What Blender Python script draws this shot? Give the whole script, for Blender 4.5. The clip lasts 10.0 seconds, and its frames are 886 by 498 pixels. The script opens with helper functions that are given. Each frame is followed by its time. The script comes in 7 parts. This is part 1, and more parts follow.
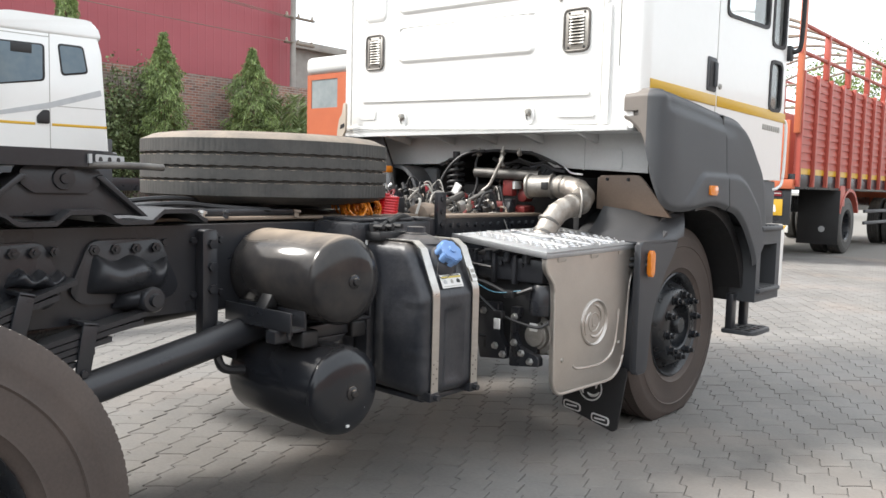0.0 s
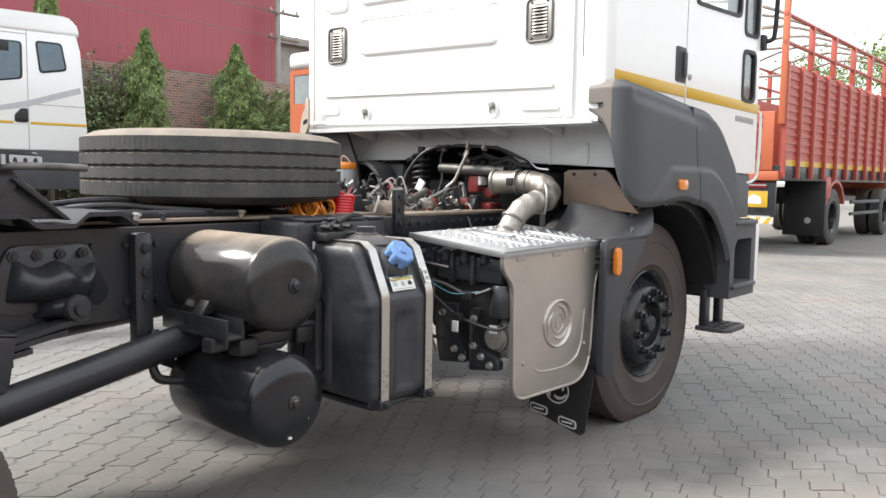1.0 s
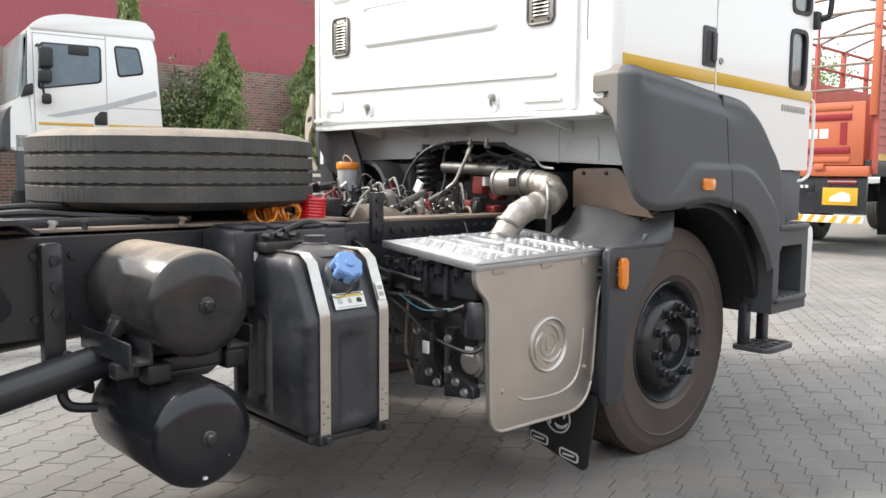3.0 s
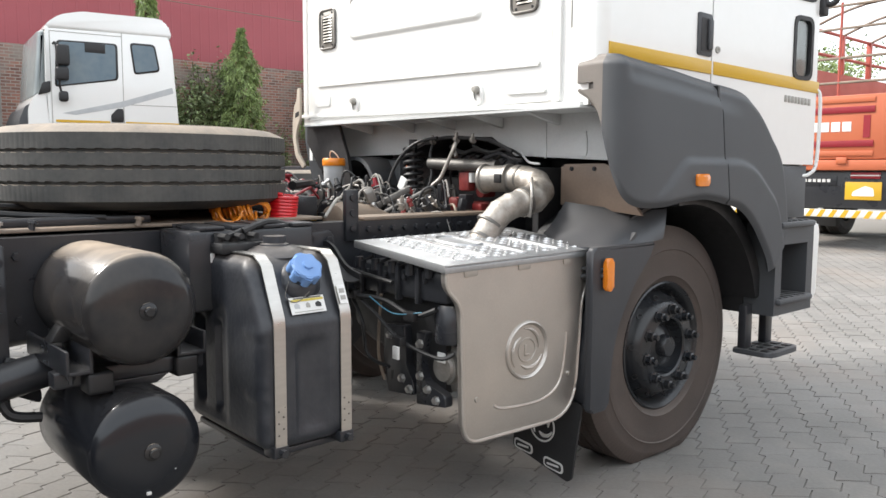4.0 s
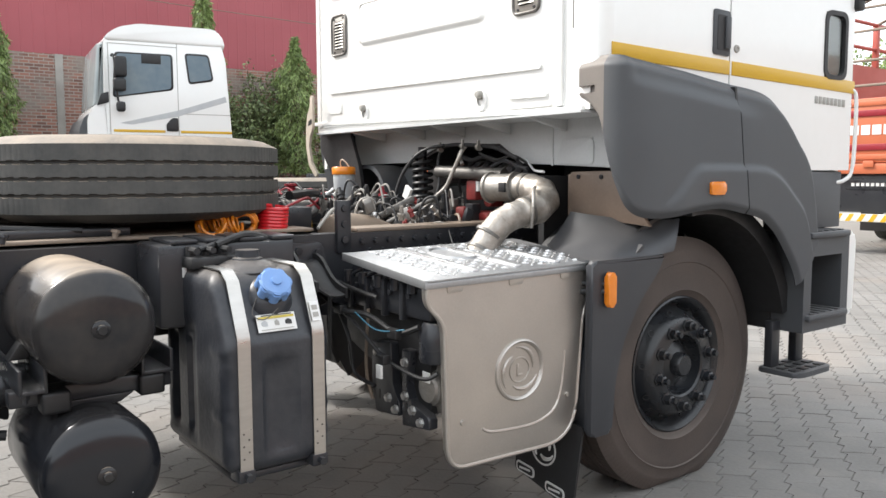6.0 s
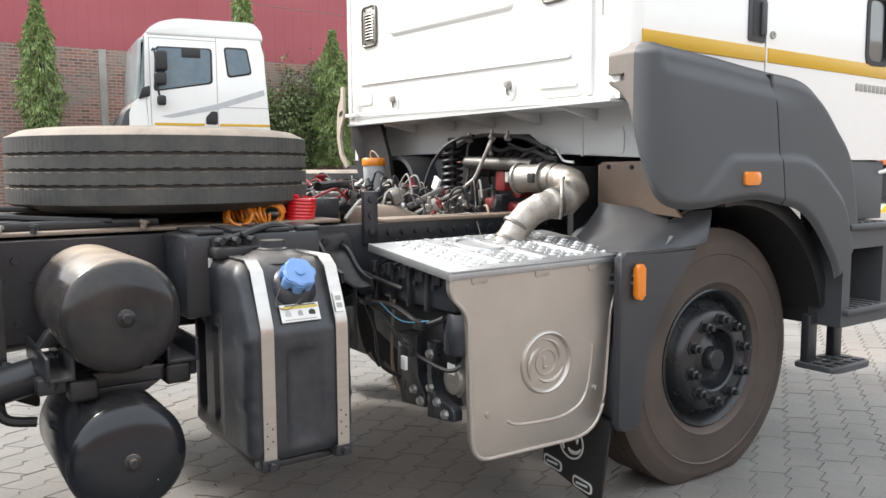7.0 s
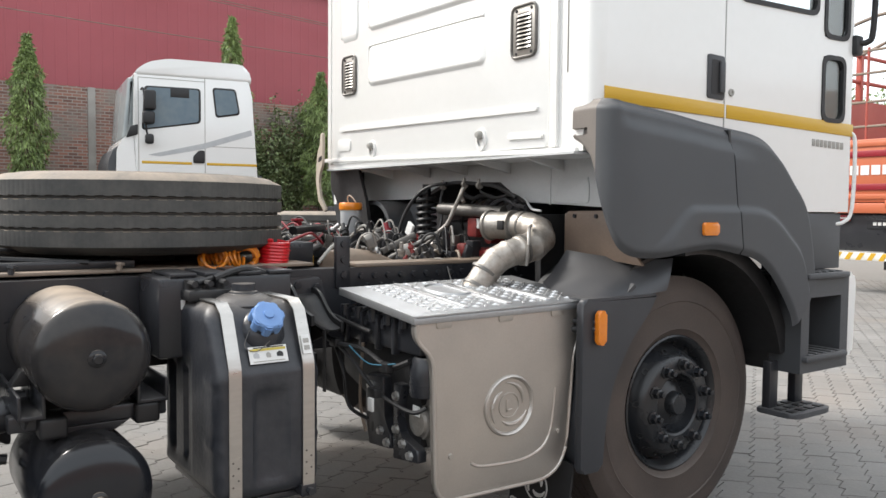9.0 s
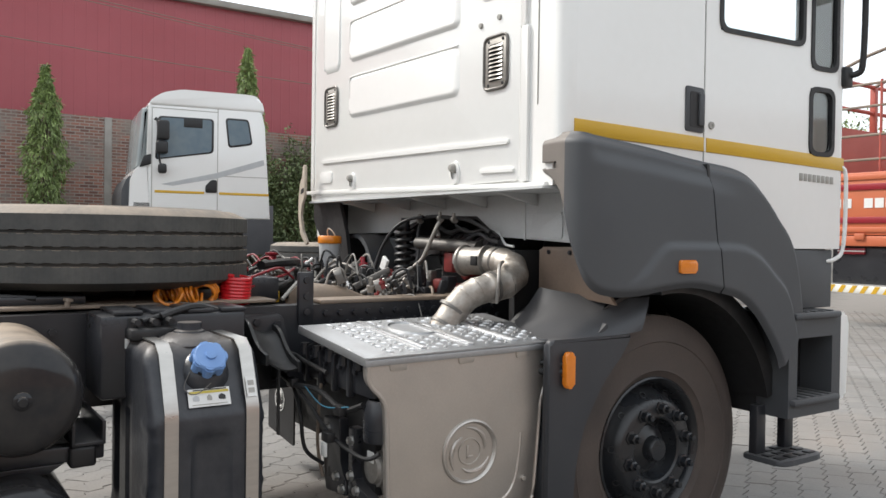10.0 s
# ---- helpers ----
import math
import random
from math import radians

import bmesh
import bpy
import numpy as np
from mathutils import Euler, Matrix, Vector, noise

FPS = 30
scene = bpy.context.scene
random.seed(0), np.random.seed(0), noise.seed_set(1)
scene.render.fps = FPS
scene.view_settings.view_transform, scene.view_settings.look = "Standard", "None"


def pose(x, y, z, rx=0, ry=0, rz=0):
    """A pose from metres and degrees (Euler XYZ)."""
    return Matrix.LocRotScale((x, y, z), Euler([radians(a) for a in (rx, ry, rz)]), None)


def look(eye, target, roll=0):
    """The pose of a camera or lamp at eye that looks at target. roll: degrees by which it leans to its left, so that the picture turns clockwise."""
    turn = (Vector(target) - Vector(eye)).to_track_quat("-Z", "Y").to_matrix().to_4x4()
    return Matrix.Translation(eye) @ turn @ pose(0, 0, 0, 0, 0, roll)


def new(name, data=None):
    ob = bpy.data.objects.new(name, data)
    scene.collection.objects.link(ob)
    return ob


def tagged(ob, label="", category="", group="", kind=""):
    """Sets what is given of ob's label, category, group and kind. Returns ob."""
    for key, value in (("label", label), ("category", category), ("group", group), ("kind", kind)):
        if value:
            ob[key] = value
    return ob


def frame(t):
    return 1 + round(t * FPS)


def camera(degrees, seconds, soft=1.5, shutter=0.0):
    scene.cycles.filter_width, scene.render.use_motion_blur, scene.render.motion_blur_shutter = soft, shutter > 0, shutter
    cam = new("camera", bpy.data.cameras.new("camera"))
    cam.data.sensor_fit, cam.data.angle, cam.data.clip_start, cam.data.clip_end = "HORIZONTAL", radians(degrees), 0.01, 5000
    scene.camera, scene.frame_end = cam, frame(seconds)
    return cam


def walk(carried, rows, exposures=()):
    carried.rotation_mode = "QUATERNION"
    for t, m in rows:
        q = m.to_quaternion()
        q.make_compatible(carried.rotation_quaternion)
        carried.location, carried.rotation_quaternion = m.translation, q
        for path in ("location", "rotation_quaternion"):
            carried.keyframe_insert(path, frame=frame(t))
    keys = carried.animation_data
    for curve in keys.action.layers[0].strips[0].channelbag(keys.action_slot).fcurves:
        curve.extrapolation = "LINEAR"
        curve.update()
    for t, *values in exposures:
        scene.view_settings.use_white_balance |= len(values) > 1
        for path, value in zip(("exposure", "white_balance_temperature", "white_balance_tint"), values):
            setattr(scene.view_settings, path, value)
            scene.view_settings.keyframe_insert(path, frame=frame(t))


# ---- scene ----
cam = camera(58.0, 10.0)
PATH = [
    (0, (2.903, -4.037, 1.216), (1.594, -2.534, 1.05), 1.5),
    (0.5, (2.914, -3.944, 1.229), (1.633, -2.419, 1.056), 1.4),
    (1, (2.926, -3.831, 1.229), (1.632, -2.316, 1.05), 0.9),
    (1.5, (2.945, -3.69, 1.232), (1.619, -2.203, 1.058), 0.8),
    (2, (2.969, -3.523, 1.235), (1.598, -2.078, 1.057), 0.7),
    (2.5, (2.967, -3.369, 1.239), (1.552, -1.966, 1.061), 0.6),
    (2.7, (2.975, -3.317, 1.244), (1.543, -1.932, 1.062), 0.6),
    (3.8, (2.992, -3.05, 1.247), (1.506, -1.726, 1.052), 0.1),
    (4, (2.998, -3.006, 1.25), (1.506, -1.688, 1.052), 0.2),
    (4.5, (3.0, -2.931, 1.252), (1.5, -1.622, 1.063), 0.0),
    (5, (3.016, -2.86, 1.254), (1.487, -1.583, 1.077), 0.1),
    (5.5, (3.026, -2.794, 1.258), (1.468, -1.554, 1.076), 0.0),
    (5.7, (3.033, -2.762, 1.261), (1.465, -1.534, 1.073), 0.0),
    (6.8, (3.072, -2.69, 1.266), (1.432, -1.559, 1.085), -0.6),
    (7, (3.055, -2.683, 1.257), (1.414, -1.557, 1.054), -0.3),
    (7.5, (3.103, -2.675, 1.262), (1.466, -1.547, 1.044), 0.6),
    (8, (3.124, -2.675, 1.257), (1.483, -1.546, 1.075), 0.6),
    (8.5, (3.16, -2.677, 1.28), (1.514, -1.552, 1.129), 0.3),
    (9, (3.167, -2.681, 1.282), (1.539, -1.524, 1.18), 0.5),
    (9.5, (3.182, -2.612, 1.301), (1.559, -1.446, 1.231), 0.8),
    (10, (3.194, -2.459, 1.307), (1.536, -1.34, 1.278), 0.8),
]
walk(cam, [(t, look(eye, target, roll)) for t, eye, target, roll in PATH],
     exposures=[(0.0, 0.20), (6.0, 0.27), (7.0, 0.37), (7.6, 0.37), (8.5, 0.24), (9.0, -0.02), (9.5, -0.25), (10.0, -0.28)])

# ---------------------------------------------------------------- light
world = bpy.data.worlds.new("sky")
scene.world = world
world.use_nodes = True
wn = world.node_tree.nodes
wl = world.node_tree.links
bg = wn["Background"]
sky = wn.new("ShaderNodeTexSky")
sky.sky_type = "NISHITA"
sky.sun_disc = False
SUN_EL, SUN_AZ = 46.0, 233.0      # degrees; azimuth clockwise from +Y
sky.sun_elevation = radians(SUN_EL)
sky.sun_rotation = radians(SUN_AZ)
sky.air_density, sky.dust_density, sky.ozone_density = 1.2, 6.0, 1.0
haze = wn.new("ShaderNodeMixRGB")           # thin high cloud: a bright milky veil
haze.inputs[0].default_value = 0.72
haze.inputs[2].default_value = (8.6, 9.05, 9.4, 1)
wl.new(sky.outputs[0], haze.inputs[1])
wl.new(haze.outputs[0], bg.inputs[0])
bg.inputs[1].default_value = 0.225

sd = Vector((math.sin(radians(SUN_AZ)) * math.cos(radians(SUN_EL)),
             math.cos(radians(SUN_AZ)) * math.cos(radians(SUN_EL)), math.sin(radians(SUN_EL))))
sun = new("sun", bpy.data.lights.new("sun", "SUN"))
sun.data.energy, sun.data.angle, sun.data.color = 4.3, radians(12.0), (1.0, 0.975, 0.935)
sun.matrix_world = look(sd * 50, (0, 0, 0))

# ---------------------------------------------------------------- materials
def mat(name, col, rough=0.5, metal=0.0, col2=None, scale=8.0, fine=90.0, amount=0.5, bump=0.15, bscale=None,
        rvar=0.12, coat=0.0, alpha=None, emit=None, island=0.0, objvar=0.0, dust=0.0, dustcol=(0.30, 0.24, 0.18),
        stretch=(1, 1, 1), spec=0.5, trans=0.0, dustfrom=0.45, world=False):
    """A surface with colour variation at two scales, uneven gloss, relief, and settled dust on what faces up."""
    m = bpy.data.materials.new(name)
    m.use_nodes = True
    n, l = m.node_tree.nodes, m.node_tree.links
    b = n["Principled BSDF"]
    tc = n.new("ShaderNodeTexCoord")
    mp = n.new("ShaderNodeMapping")
    mp.inputs["Scale"].default_value = stretch
    l.new(n.new("ShaderNodeNewGeometry").outputs["Position"] if world else tc.outputs["Object"], mp.inputs[0])
    big, small = n.new("ShaderNodeTexNoise"), n.new("ShaderNodeTexNoise")
    big.inputs["Scale"].default_value, big.inputs["Detail"].default_value = scale, 6
    small.inputs["Scale"].default_value, small.inputs["Detail"].default_value = fine, 4
    l.new(mp.outputs[0], big.inputs[0])
    l.new(mp.outputs[0], small.inputs[0])
    addn = n.new("ShaderNodeMath")
    addn.operation = "MULTIPLY_ADD"
    addn.inputs[1].default_value = 0.35
    l.new(small.outputs[0], addn.inputs[0])
    l.new(big.outputs[0], addn.inputs[2])
    ramp = n.new("ShaderNodeMapRange")
    ramp.inputs[1].default_value, ramp.inputs[2].default_value = 0.45, 0.95
    ramp.inputs[3].default_value, ramp.inputs[4].default_value = 0.0, amount
    l.new(addn.outputs[0], ramp.inputs[0])
    mix = n.new("ShaderNodeMixRGB")
    mix.inputs[1].default_value = (*col, 1)
    mix.inputs[2].default_value = (*(col2 or tuple(c * 0.7 for c in col)), 1)
    l.new(ramp.outputs[0], mix.inputs[0])
    out = mix.outputs[0]
    if island or objvar:
        src = n.new("ShaderNodeNewGeometry") if island else n.new("ShaderNodeObjectInfo")
        hv = n.new("ShaderNodeHueSaturation")
        mr = n.new("ShaderNodeMapRange")
        v = island or objvar
        mr.inputs[3].default_value, mr.inputs[4].default_value = 1 - v, 1 + v
        l.new(src.outputs["Random Per Island" if island else "Random"], mr.inputs[0])
        l.new(mr.outputs[0], hv.inputs["Value"])
        l.new(out, hv.inputs["Color"])
        out = hv.outputs[0]
    rbase = n.new("ShaderNodeMapRange")
    rbase.inputs[3].default_value, rbase.inputs[4].default_value = max(0.02, rough - rvar), min(1, rough + rvar)
    l.new(big.outputs[0], rbase.inputs[0])
    rout = rbase.outputs[0]
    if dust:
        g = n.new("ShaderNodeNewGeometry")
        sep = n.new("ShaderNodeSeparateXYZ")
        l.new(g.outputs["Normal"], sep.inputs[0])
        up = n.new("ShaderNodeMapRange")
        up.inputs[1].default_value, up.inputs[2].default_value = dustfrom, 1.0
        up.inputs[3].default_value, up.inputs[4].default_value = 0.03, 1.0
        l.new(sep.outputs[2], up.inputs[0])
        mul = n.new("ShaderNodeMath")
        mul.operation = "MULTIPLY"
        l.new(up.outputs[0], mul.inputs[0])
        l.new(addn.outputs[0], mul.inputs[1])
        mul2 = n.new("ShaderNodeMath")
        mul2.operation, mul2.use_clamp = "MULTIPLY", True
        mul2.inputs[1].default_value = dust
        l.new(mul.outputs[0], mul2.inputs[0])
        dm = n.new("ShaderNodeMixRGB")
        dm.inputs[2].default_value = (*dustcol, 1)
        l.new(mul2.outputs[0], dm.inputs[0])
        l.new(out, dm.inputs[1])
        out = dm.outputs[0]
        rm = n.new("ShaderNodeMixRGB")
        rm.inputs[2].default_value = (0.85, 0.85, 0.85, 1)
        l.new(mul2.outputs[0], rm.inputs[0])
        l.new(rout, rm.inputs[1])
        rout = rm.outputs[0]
    l.new(out, b.inputs["Base Color"])
    l.new(rout, b.inputs["Roughness"])
    b.inputs["Metallic"].default_value = metal
    b.inputs["Coat Weight"].default_value = coat
    b.inputs["Specular IOR Level"].default_value = spec
    if coat:
        b.inputs["Coat Roughness"].default_value = 0.08
    if trans:
        b.inputs["Transmission Weight"].default_value = trans
    if bump:
        bp = n.new("ShaderNodeBump")
        bp.inputs["Strength"].default_value, bp.inputs["Distance"].default_value = bump, 0.004
        if bscale:
            bn = n.new("ShaderNodeTexNoise")
            bn.inputs["Scale"].default_value, bn.inputs["Detail"].default_value = bscale, 5
            l.new(mp.outputs[0], bn.inputs[0])
            l.new(bn.outputs[0], bp.inputs["Height"])
        else:
            l.new(small.outputs[0], bp.inputs["Height"])
        l.new(bp.outputs[0], b.inputs["Normal"])
    if emit:
        b.inputs["Emission Color"].default_value, b.inputs["Emission Strength"].default_value = (*emit[:3], 1), emit[3]
    return m


def blown_sand(m, col, scale, lo, hi, most, slope=None):
    """Lays sand of its own colour over a ground material in loose patches; slope (a, b, c) thickens it where a x + b y + c grows."""
    n, l = m.node_tree.nodes, m.node_tree.links
    b = n["Principled BSDF"]
    old = b.inputs["Base Color"].links[0].from_socket
    g, nz, mr, mx = n.new("ShaderNodeNewGeometry"), n.new("ShaderNodeTexNoise"), n.new("ShaderNodeMapRange"), n.new("ShaderNodeMixRGB")
    nz.inputs["Scale"].default_value, nz.inputs["Detail"].default_value = scale, 7
    l.new(g.outputs["Position"], nz.inputs[0])
    fac = nz.outputs[0]
    if slope:
        dot, add = n.new("ShaderNodeVectorMath"), n.new("ShaderNodeMath")
        dot.operation = "DOT_PRODUCT"
        dot.inputs[1].default_value = (slope[0], slope[1], 0)
        l.new(g.outputs["Position"], dot.inputs[0])
        add.operation = "ADD"
        add.inputs[1].default_value = slope[2]
        l.new(dot.outputs["Value"], add.inputs[0])
        both = n.new("ShaderNodeMath")
        both.operation = "ADD"
        l.new(add.outputs[0], both.inputs[0])
        l.new(fac, both.inputs[1])
        fac = both.outputs[0]
    mr.inputs[1].default_value, mr.inputs[2].default_value, mr.inputs[4].default_value = lo, hi, most
    l.new(fac, mr.inputs[0])
    l.new(mr.outputs[0], mx.inputs[0])
    l.new(old, mx.inputs[1])
    mx.inputs[2].default_value = (*col, 1)
    l.new(mx.outputs[0], b.inputs["Base Color"])


M = {}
M["white"] = mat("white_cab_paint", (0.82, 0.82, 0.80), 0.22, col2=(0.74, 0.74, 0.71), scale=1.2, fine=25, amount=0.5, bump=0.015, coat=0.6, rvar=0.05)
M["offwhite"] = mat("grey_primer_underside", (0.56, 0.57, 0.57), 0.45, col2=(0.42, 0.43, 0.43), scale=3, amount=0.7, bump=0.05)
M["guard"] = mat("grey_moulded_plastic", (0.051, 0.055, 0.062), 0.52, col2=(0.073, 0.075, 0.078), scale=3, fine=380, amount=0.6, bump=0.25, rvar=0.06, dust=0.35, dustcol=(0.20, 0.18, 0.16))
M["guard_dust"] = mat("dust_coated_plastic", (0.19, 0.165, 0.145), 0.6, col2=(0.12, 0.11, 0.10), scale=6, fine=200, amount=0.8, bump=0.2, rvar=0.06)
M["mudguard"] = mat("dark_mudguard_plastic", (0.027, 0.030, 0.036), 0.42, col2=(0.045, 0.046, 0.050), scale=4, fine=260, amount=0.7, bump=0.2, rvar=0.10, dust=0.25, dustcol=(0.20, 0.18, 0.16))
M["black"] = mat("black_chassis_paint", (0.017, 0.0185, 0.0225), 0.30, col2=(0.030, 0.031, 0.035), scale=5, amount=0.8, bump=0.08, dust=0.22, dustcol=(0.14, 0.125, 0.11))
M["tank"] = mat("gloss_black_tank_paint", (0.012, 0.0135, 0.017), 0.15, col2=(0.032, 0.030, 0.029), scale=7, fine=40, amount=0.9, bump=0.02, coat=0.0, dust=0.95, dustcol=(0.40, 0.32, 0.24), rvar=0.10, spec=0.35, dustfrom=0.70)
M["tank_clean"] = mat("gloss_black_tank_paint_sheltered", (0.012, 0.0135, 0.017), 0.18, col2=(0.014, 0.015, 0.018), scale=6, amount=0.7, bump=0.012, dust=0.12, dustcol=(0.2, 0.17, 0.14), rvar=0.10, spec=0.45)
M["plastic"] = mat("scuffed_black_tank_plastic", (0.015, 0.0175, 0.024), 0.36, col2=(0.046, 0.048, 0.053), scale=9, fine=45, amount=0.85, bump=0.30, bscale=60, dust=0.30, rvar=0.16)
M["rubber"] = mat("dusty_tyre_rubber", (0.038, 0.040, 0.040), 0.62, col2=(0.088, 0.086, 0.080), scale=9, fine=70, amount=0.8, bump=0.2, dust=1.0, dustcol=(0.32, 0.26, 0.20))
M["sidewall"] = mat("brown_dusted_sidewall", (0.046, 0.036, 0.032), 0.75, col2=(0.092, 0.071, 0.060), scale=4, fine=150, amount=0.9, bump=0.12, dust=0.6, dustcol=(0.30, 0.27, 0.24))
M["rubber2"] = mat("black_rubber_flap", (0.02, 0.02, 0.021), 0.6, scale=6, bump=0.2)
M["rim"] = mat("black_wheel_paint", (0.013, 0.0155, 0.020), 0.27, col2=(0.026, 0.026, 0.026), scale=8, amount=0.8, bump=0.05)
M["steel"] = mat("satin_steel_panel", (0.54, 0.505, 0.465), 0.40, 0.85, col2=(0.37, 0.345, 0.32), scale=3.5, fine=160, amount=0.6, bump=0.55, bscale=5, rvar=0.1)
M["alu"] = mat("bright_chequer_aluminium", (0.43, 0.44, 0.45), 0.50, 0.9, col2=(0.30, 0.30, 0.30), scale=7, amount=0.8, bump=0.08)
M["alu_worn"] = mat("rubbed_bright_aluminium", (0.74, 0.75, 0.76), 0.30, 0.9, col2=(0.74, 0.74, 0.74), scale=20, amount=0.5, bump=0.04)
M["strap"] = mat("stainless_strap", (0.52, 0.50, 0.47), 0.32, 0.95, scale=10, amount=0.4, bump=0.05, stretch=(1, 1, 6))
M["pipe"] = mat("foil_wrapped_exhaust", (0.46, 0.43, 0.39), 0.5, 0.7, col2=(0.24, 0.21, 0.18), scale=18, fine=70, amount=1.0, bump=1.0, bscale=28)
M["castal"] = mat("cast_aluminium", (0.40, 0.38, 0.35), 0.5, 0.7, col2=(0.17, 0.155, 0.14), scale=12, amount=0.8, bump=0.3)
M["amber"] = mat("amber_lens", (0.74, 0.22, 0.015), 0.18, col2=(0.55, 0.14, 0.01), scale=30, amount=0.5, bump=0.1, coat=0.5)
M["yellow"] = mat("yellow_stripe", (0.60, 0.36, 0.025), 0.35, col2=(0.50, 0.29, 0.02), scale=3, amount=0.5, bump=0.01)
M["red"] = mat("red_coil_plastic", (0.62, 0.012, 0.02), 0.3, col2=(0.45, 0.008, 0.014), scale=10, bump=0.03, coat=0.3)
M["orange"] = mat("orange_coil_plastic", (0.75, 0.24, 0.015), 0.3, col2=(0.55, 0.15, 0.01), scale=10, bump=0.03, coat=0.3)
M["blue"] = mat("blue_filler_cap", (0.13, 0.25, 0.50), 0.5, col2=(0.18, 0.30, 0.54), scale=20, bump=0.1)
M["label"] = mat("white_label", (0.72, 0.72, 0.70), 0.5, col2=(0.6, 0.6, 0.58), scale=20, bump=0.0)
M["ink"] = mat("label_ink", (0.03, 0.03, 0.03), 0.6, bump=0.0)
M["labely"] = mat("label_yellow", (0.6, 0.48, 0.08), 0.5, bump=0.0)
M["cabglass"] = mat("clear_cab_glass", (0.86, 0.90, 0.90), 0.03, col2=(0.80, 0.84, 0.84), scale=2, bump=0.0, rvar=0.02, trans=1.0)
M["silver"] = mat("bare_aluminium_bits", (0.62, 0.61, 0.59), 0.35, 0.9, scale=20, amount=0.5, bump=0.1)
M["engred"] = mat("red_engine_paint", (0.26, 0.022, 0.02), 0.5, col2=(0.07, 0.022, 0.02), scale=12, amount=1.0, bump=0.1)
M["tan"] = mat("dusty_brown_steel", (0.26, 0.20, 0.15), 0.55, col2=(0.15, 0.12, 0.095), scale=5, amount=0.9, bump=0.1)
M["fender"] = mat("rusty_brown_panel", (0.20, 0.145, 0.11), 0.5, col2=(0.12, 0.09, 0.07), scale=4, amount=0.9, bump=0.08)
M["milky"] = mat("milky_plastic", (0.46, 0.47, 0.47), 0.4, col2=(0.34, 0.35, 0.37), scale=8, bump=0.02)
M["cream"] = mat("dusty_cream_edge", (0.46, 0.40, 0.33), 0.6, col2=(0.34, 0.28, 0.22), scale=6, amount=0.8, bump=0.1)
M["ventmetal"] = mat("dusty_bare_metal", (0.52, 0.50, 0.46), 0.4, 0.7, col2=(0.36, 0.34, 0.31), scale=12, amount=0.8, bump=0.08)
M["dull"] = mat("dull_oily_metal", (0.20, 0.19, 0.175), 0.5, 0.6, col2=(0.09, 0.085, 0.08), scale=14, amount=0.9, bump=0.2)
M["wire"] = mat("cable_sleeve", (0.015, 0.015, 0.016), 0.5, scale=30, bump=0.1)
M["wireblue"] = mat("blue_wire", (0.04, 0.18, 0.27), 0.4, scale=30, bump=0.0)
M["vent"] = mat("vent_grey_plastic", (0.34, 0.33, 0.30), 0.5, col2=(0.26, 0.25, 0.23), scale=15, bump=0.05)
M["paver"] = mat("grey_concrete_paver", (0.212, 0.203, 0.191), 0.85, col2=(0.118, 0.111, 0.102), scale=0.8, fine=60, amount=0.95, bump=0.35, objvar=0.06, rvar=0.08, world=True)
M["paver_far"] = mat("grey_concrete_paving", (0.212, 0.203, 0.191), 0.85, col2=(0.118, 0.111, 0.102), scale=0.8, fine=60, amount=0.95, bump=0.35, island=0.06, rvar=0.08, world=True)
M["joint"] = mat("sandy_joint", (0.115, 0.106, 0.094), 0.95, col2=(0.062, 0.057, 0.050), scale=3, fine=90, amount=0.8, bump=0.6, world=True)
for k_ in ("paver", "paver_far"):
    blown_sand(M[k_], (0.235, 0.190, 0.155), 0.55, 0.50, 0.68, 0.6)
    blown_sand(M[k_], (0.215, 0.200, 0.180), 6.0, 0.50, 0.75, 0.6)
blown_sand(M["joint"], (0.200, 0.188, 0.170), 2.2, 0.35, 0.95, 0.9, (0.7, 0.35, -0.2))
M["redsheet"] = mat("maroon_sheet_cladding", (0.36, 0.07, 0.085), 0.4, col2=(0.31, 0.06, 0.072), scale=0.4, fine=3, amount=0.8, bump=0.05)
M["orangepaint"] = mat("orange_truck_paint", (0.50, 0.135, 0.06), 0.45, col2=(0.42, 0.105, 0.045), scale=2, amount=0.6, bump=0.02)
M["redpaint"] = mat("brick_red_truck_paint", (0.44, 0.095, 0.068), 0.45, col2=(0.34, 0.065, 0.048), scale=2, amount=0.7, bump=0.03)
M["dglass"] = mat("dark_window", (0.085, 0.13, 0.17), 0.12, col2=(0.15, 0.19, 0.21), scale=1.5, fine=6, amount=0.8, bump=0.0)
M["crimson"] = mat("crimson_band", (0.27, 0.014, 0.024), 0.4, bump=0.01)
M["vglass"] = mat("pale_dusty_glass", (0.30, 0.33, 0.33), 0.2, col2=(0.2, 0.23, 0.24), scale=2, fine=8, amount=0.9, bump=0.0)
M["leaf"] = mat("ashoka_leaf", (0.24, 0.31, 0.10), 0.45, col2=(0.13, 0.19, 0.06), scale=1.2, fine=20, amount=0.9, bump=0.05, island=0.45)
M["leaf2"] = mat("shrub_leaf", (0.19, 0.24, 0.10), 0.5, col2=(0.11, 0.14, 0.065), scale=1.5, fine=20, amount=0.9, bump=0.05, island=0.45)
M["palm"] = mat("palm_frond", (0.22, 0.28, 0.11), 0.5, col2=(0.14, 0.19, 0.07), scale=1.5, fine=20, amount=0.8, bump=0.05, island=0.35)
M["bark"] = mat("bark", (0.12, 0.09, 0.065), 0.9, scale=8, bump=0.6)
M["concrete"] = mat("weathered_concrete", (0.36, 0.34, 0.31), 0.85, col2=(0.22, 0.20, 0.18), scale=2, amount=0.8, bump=0.3)
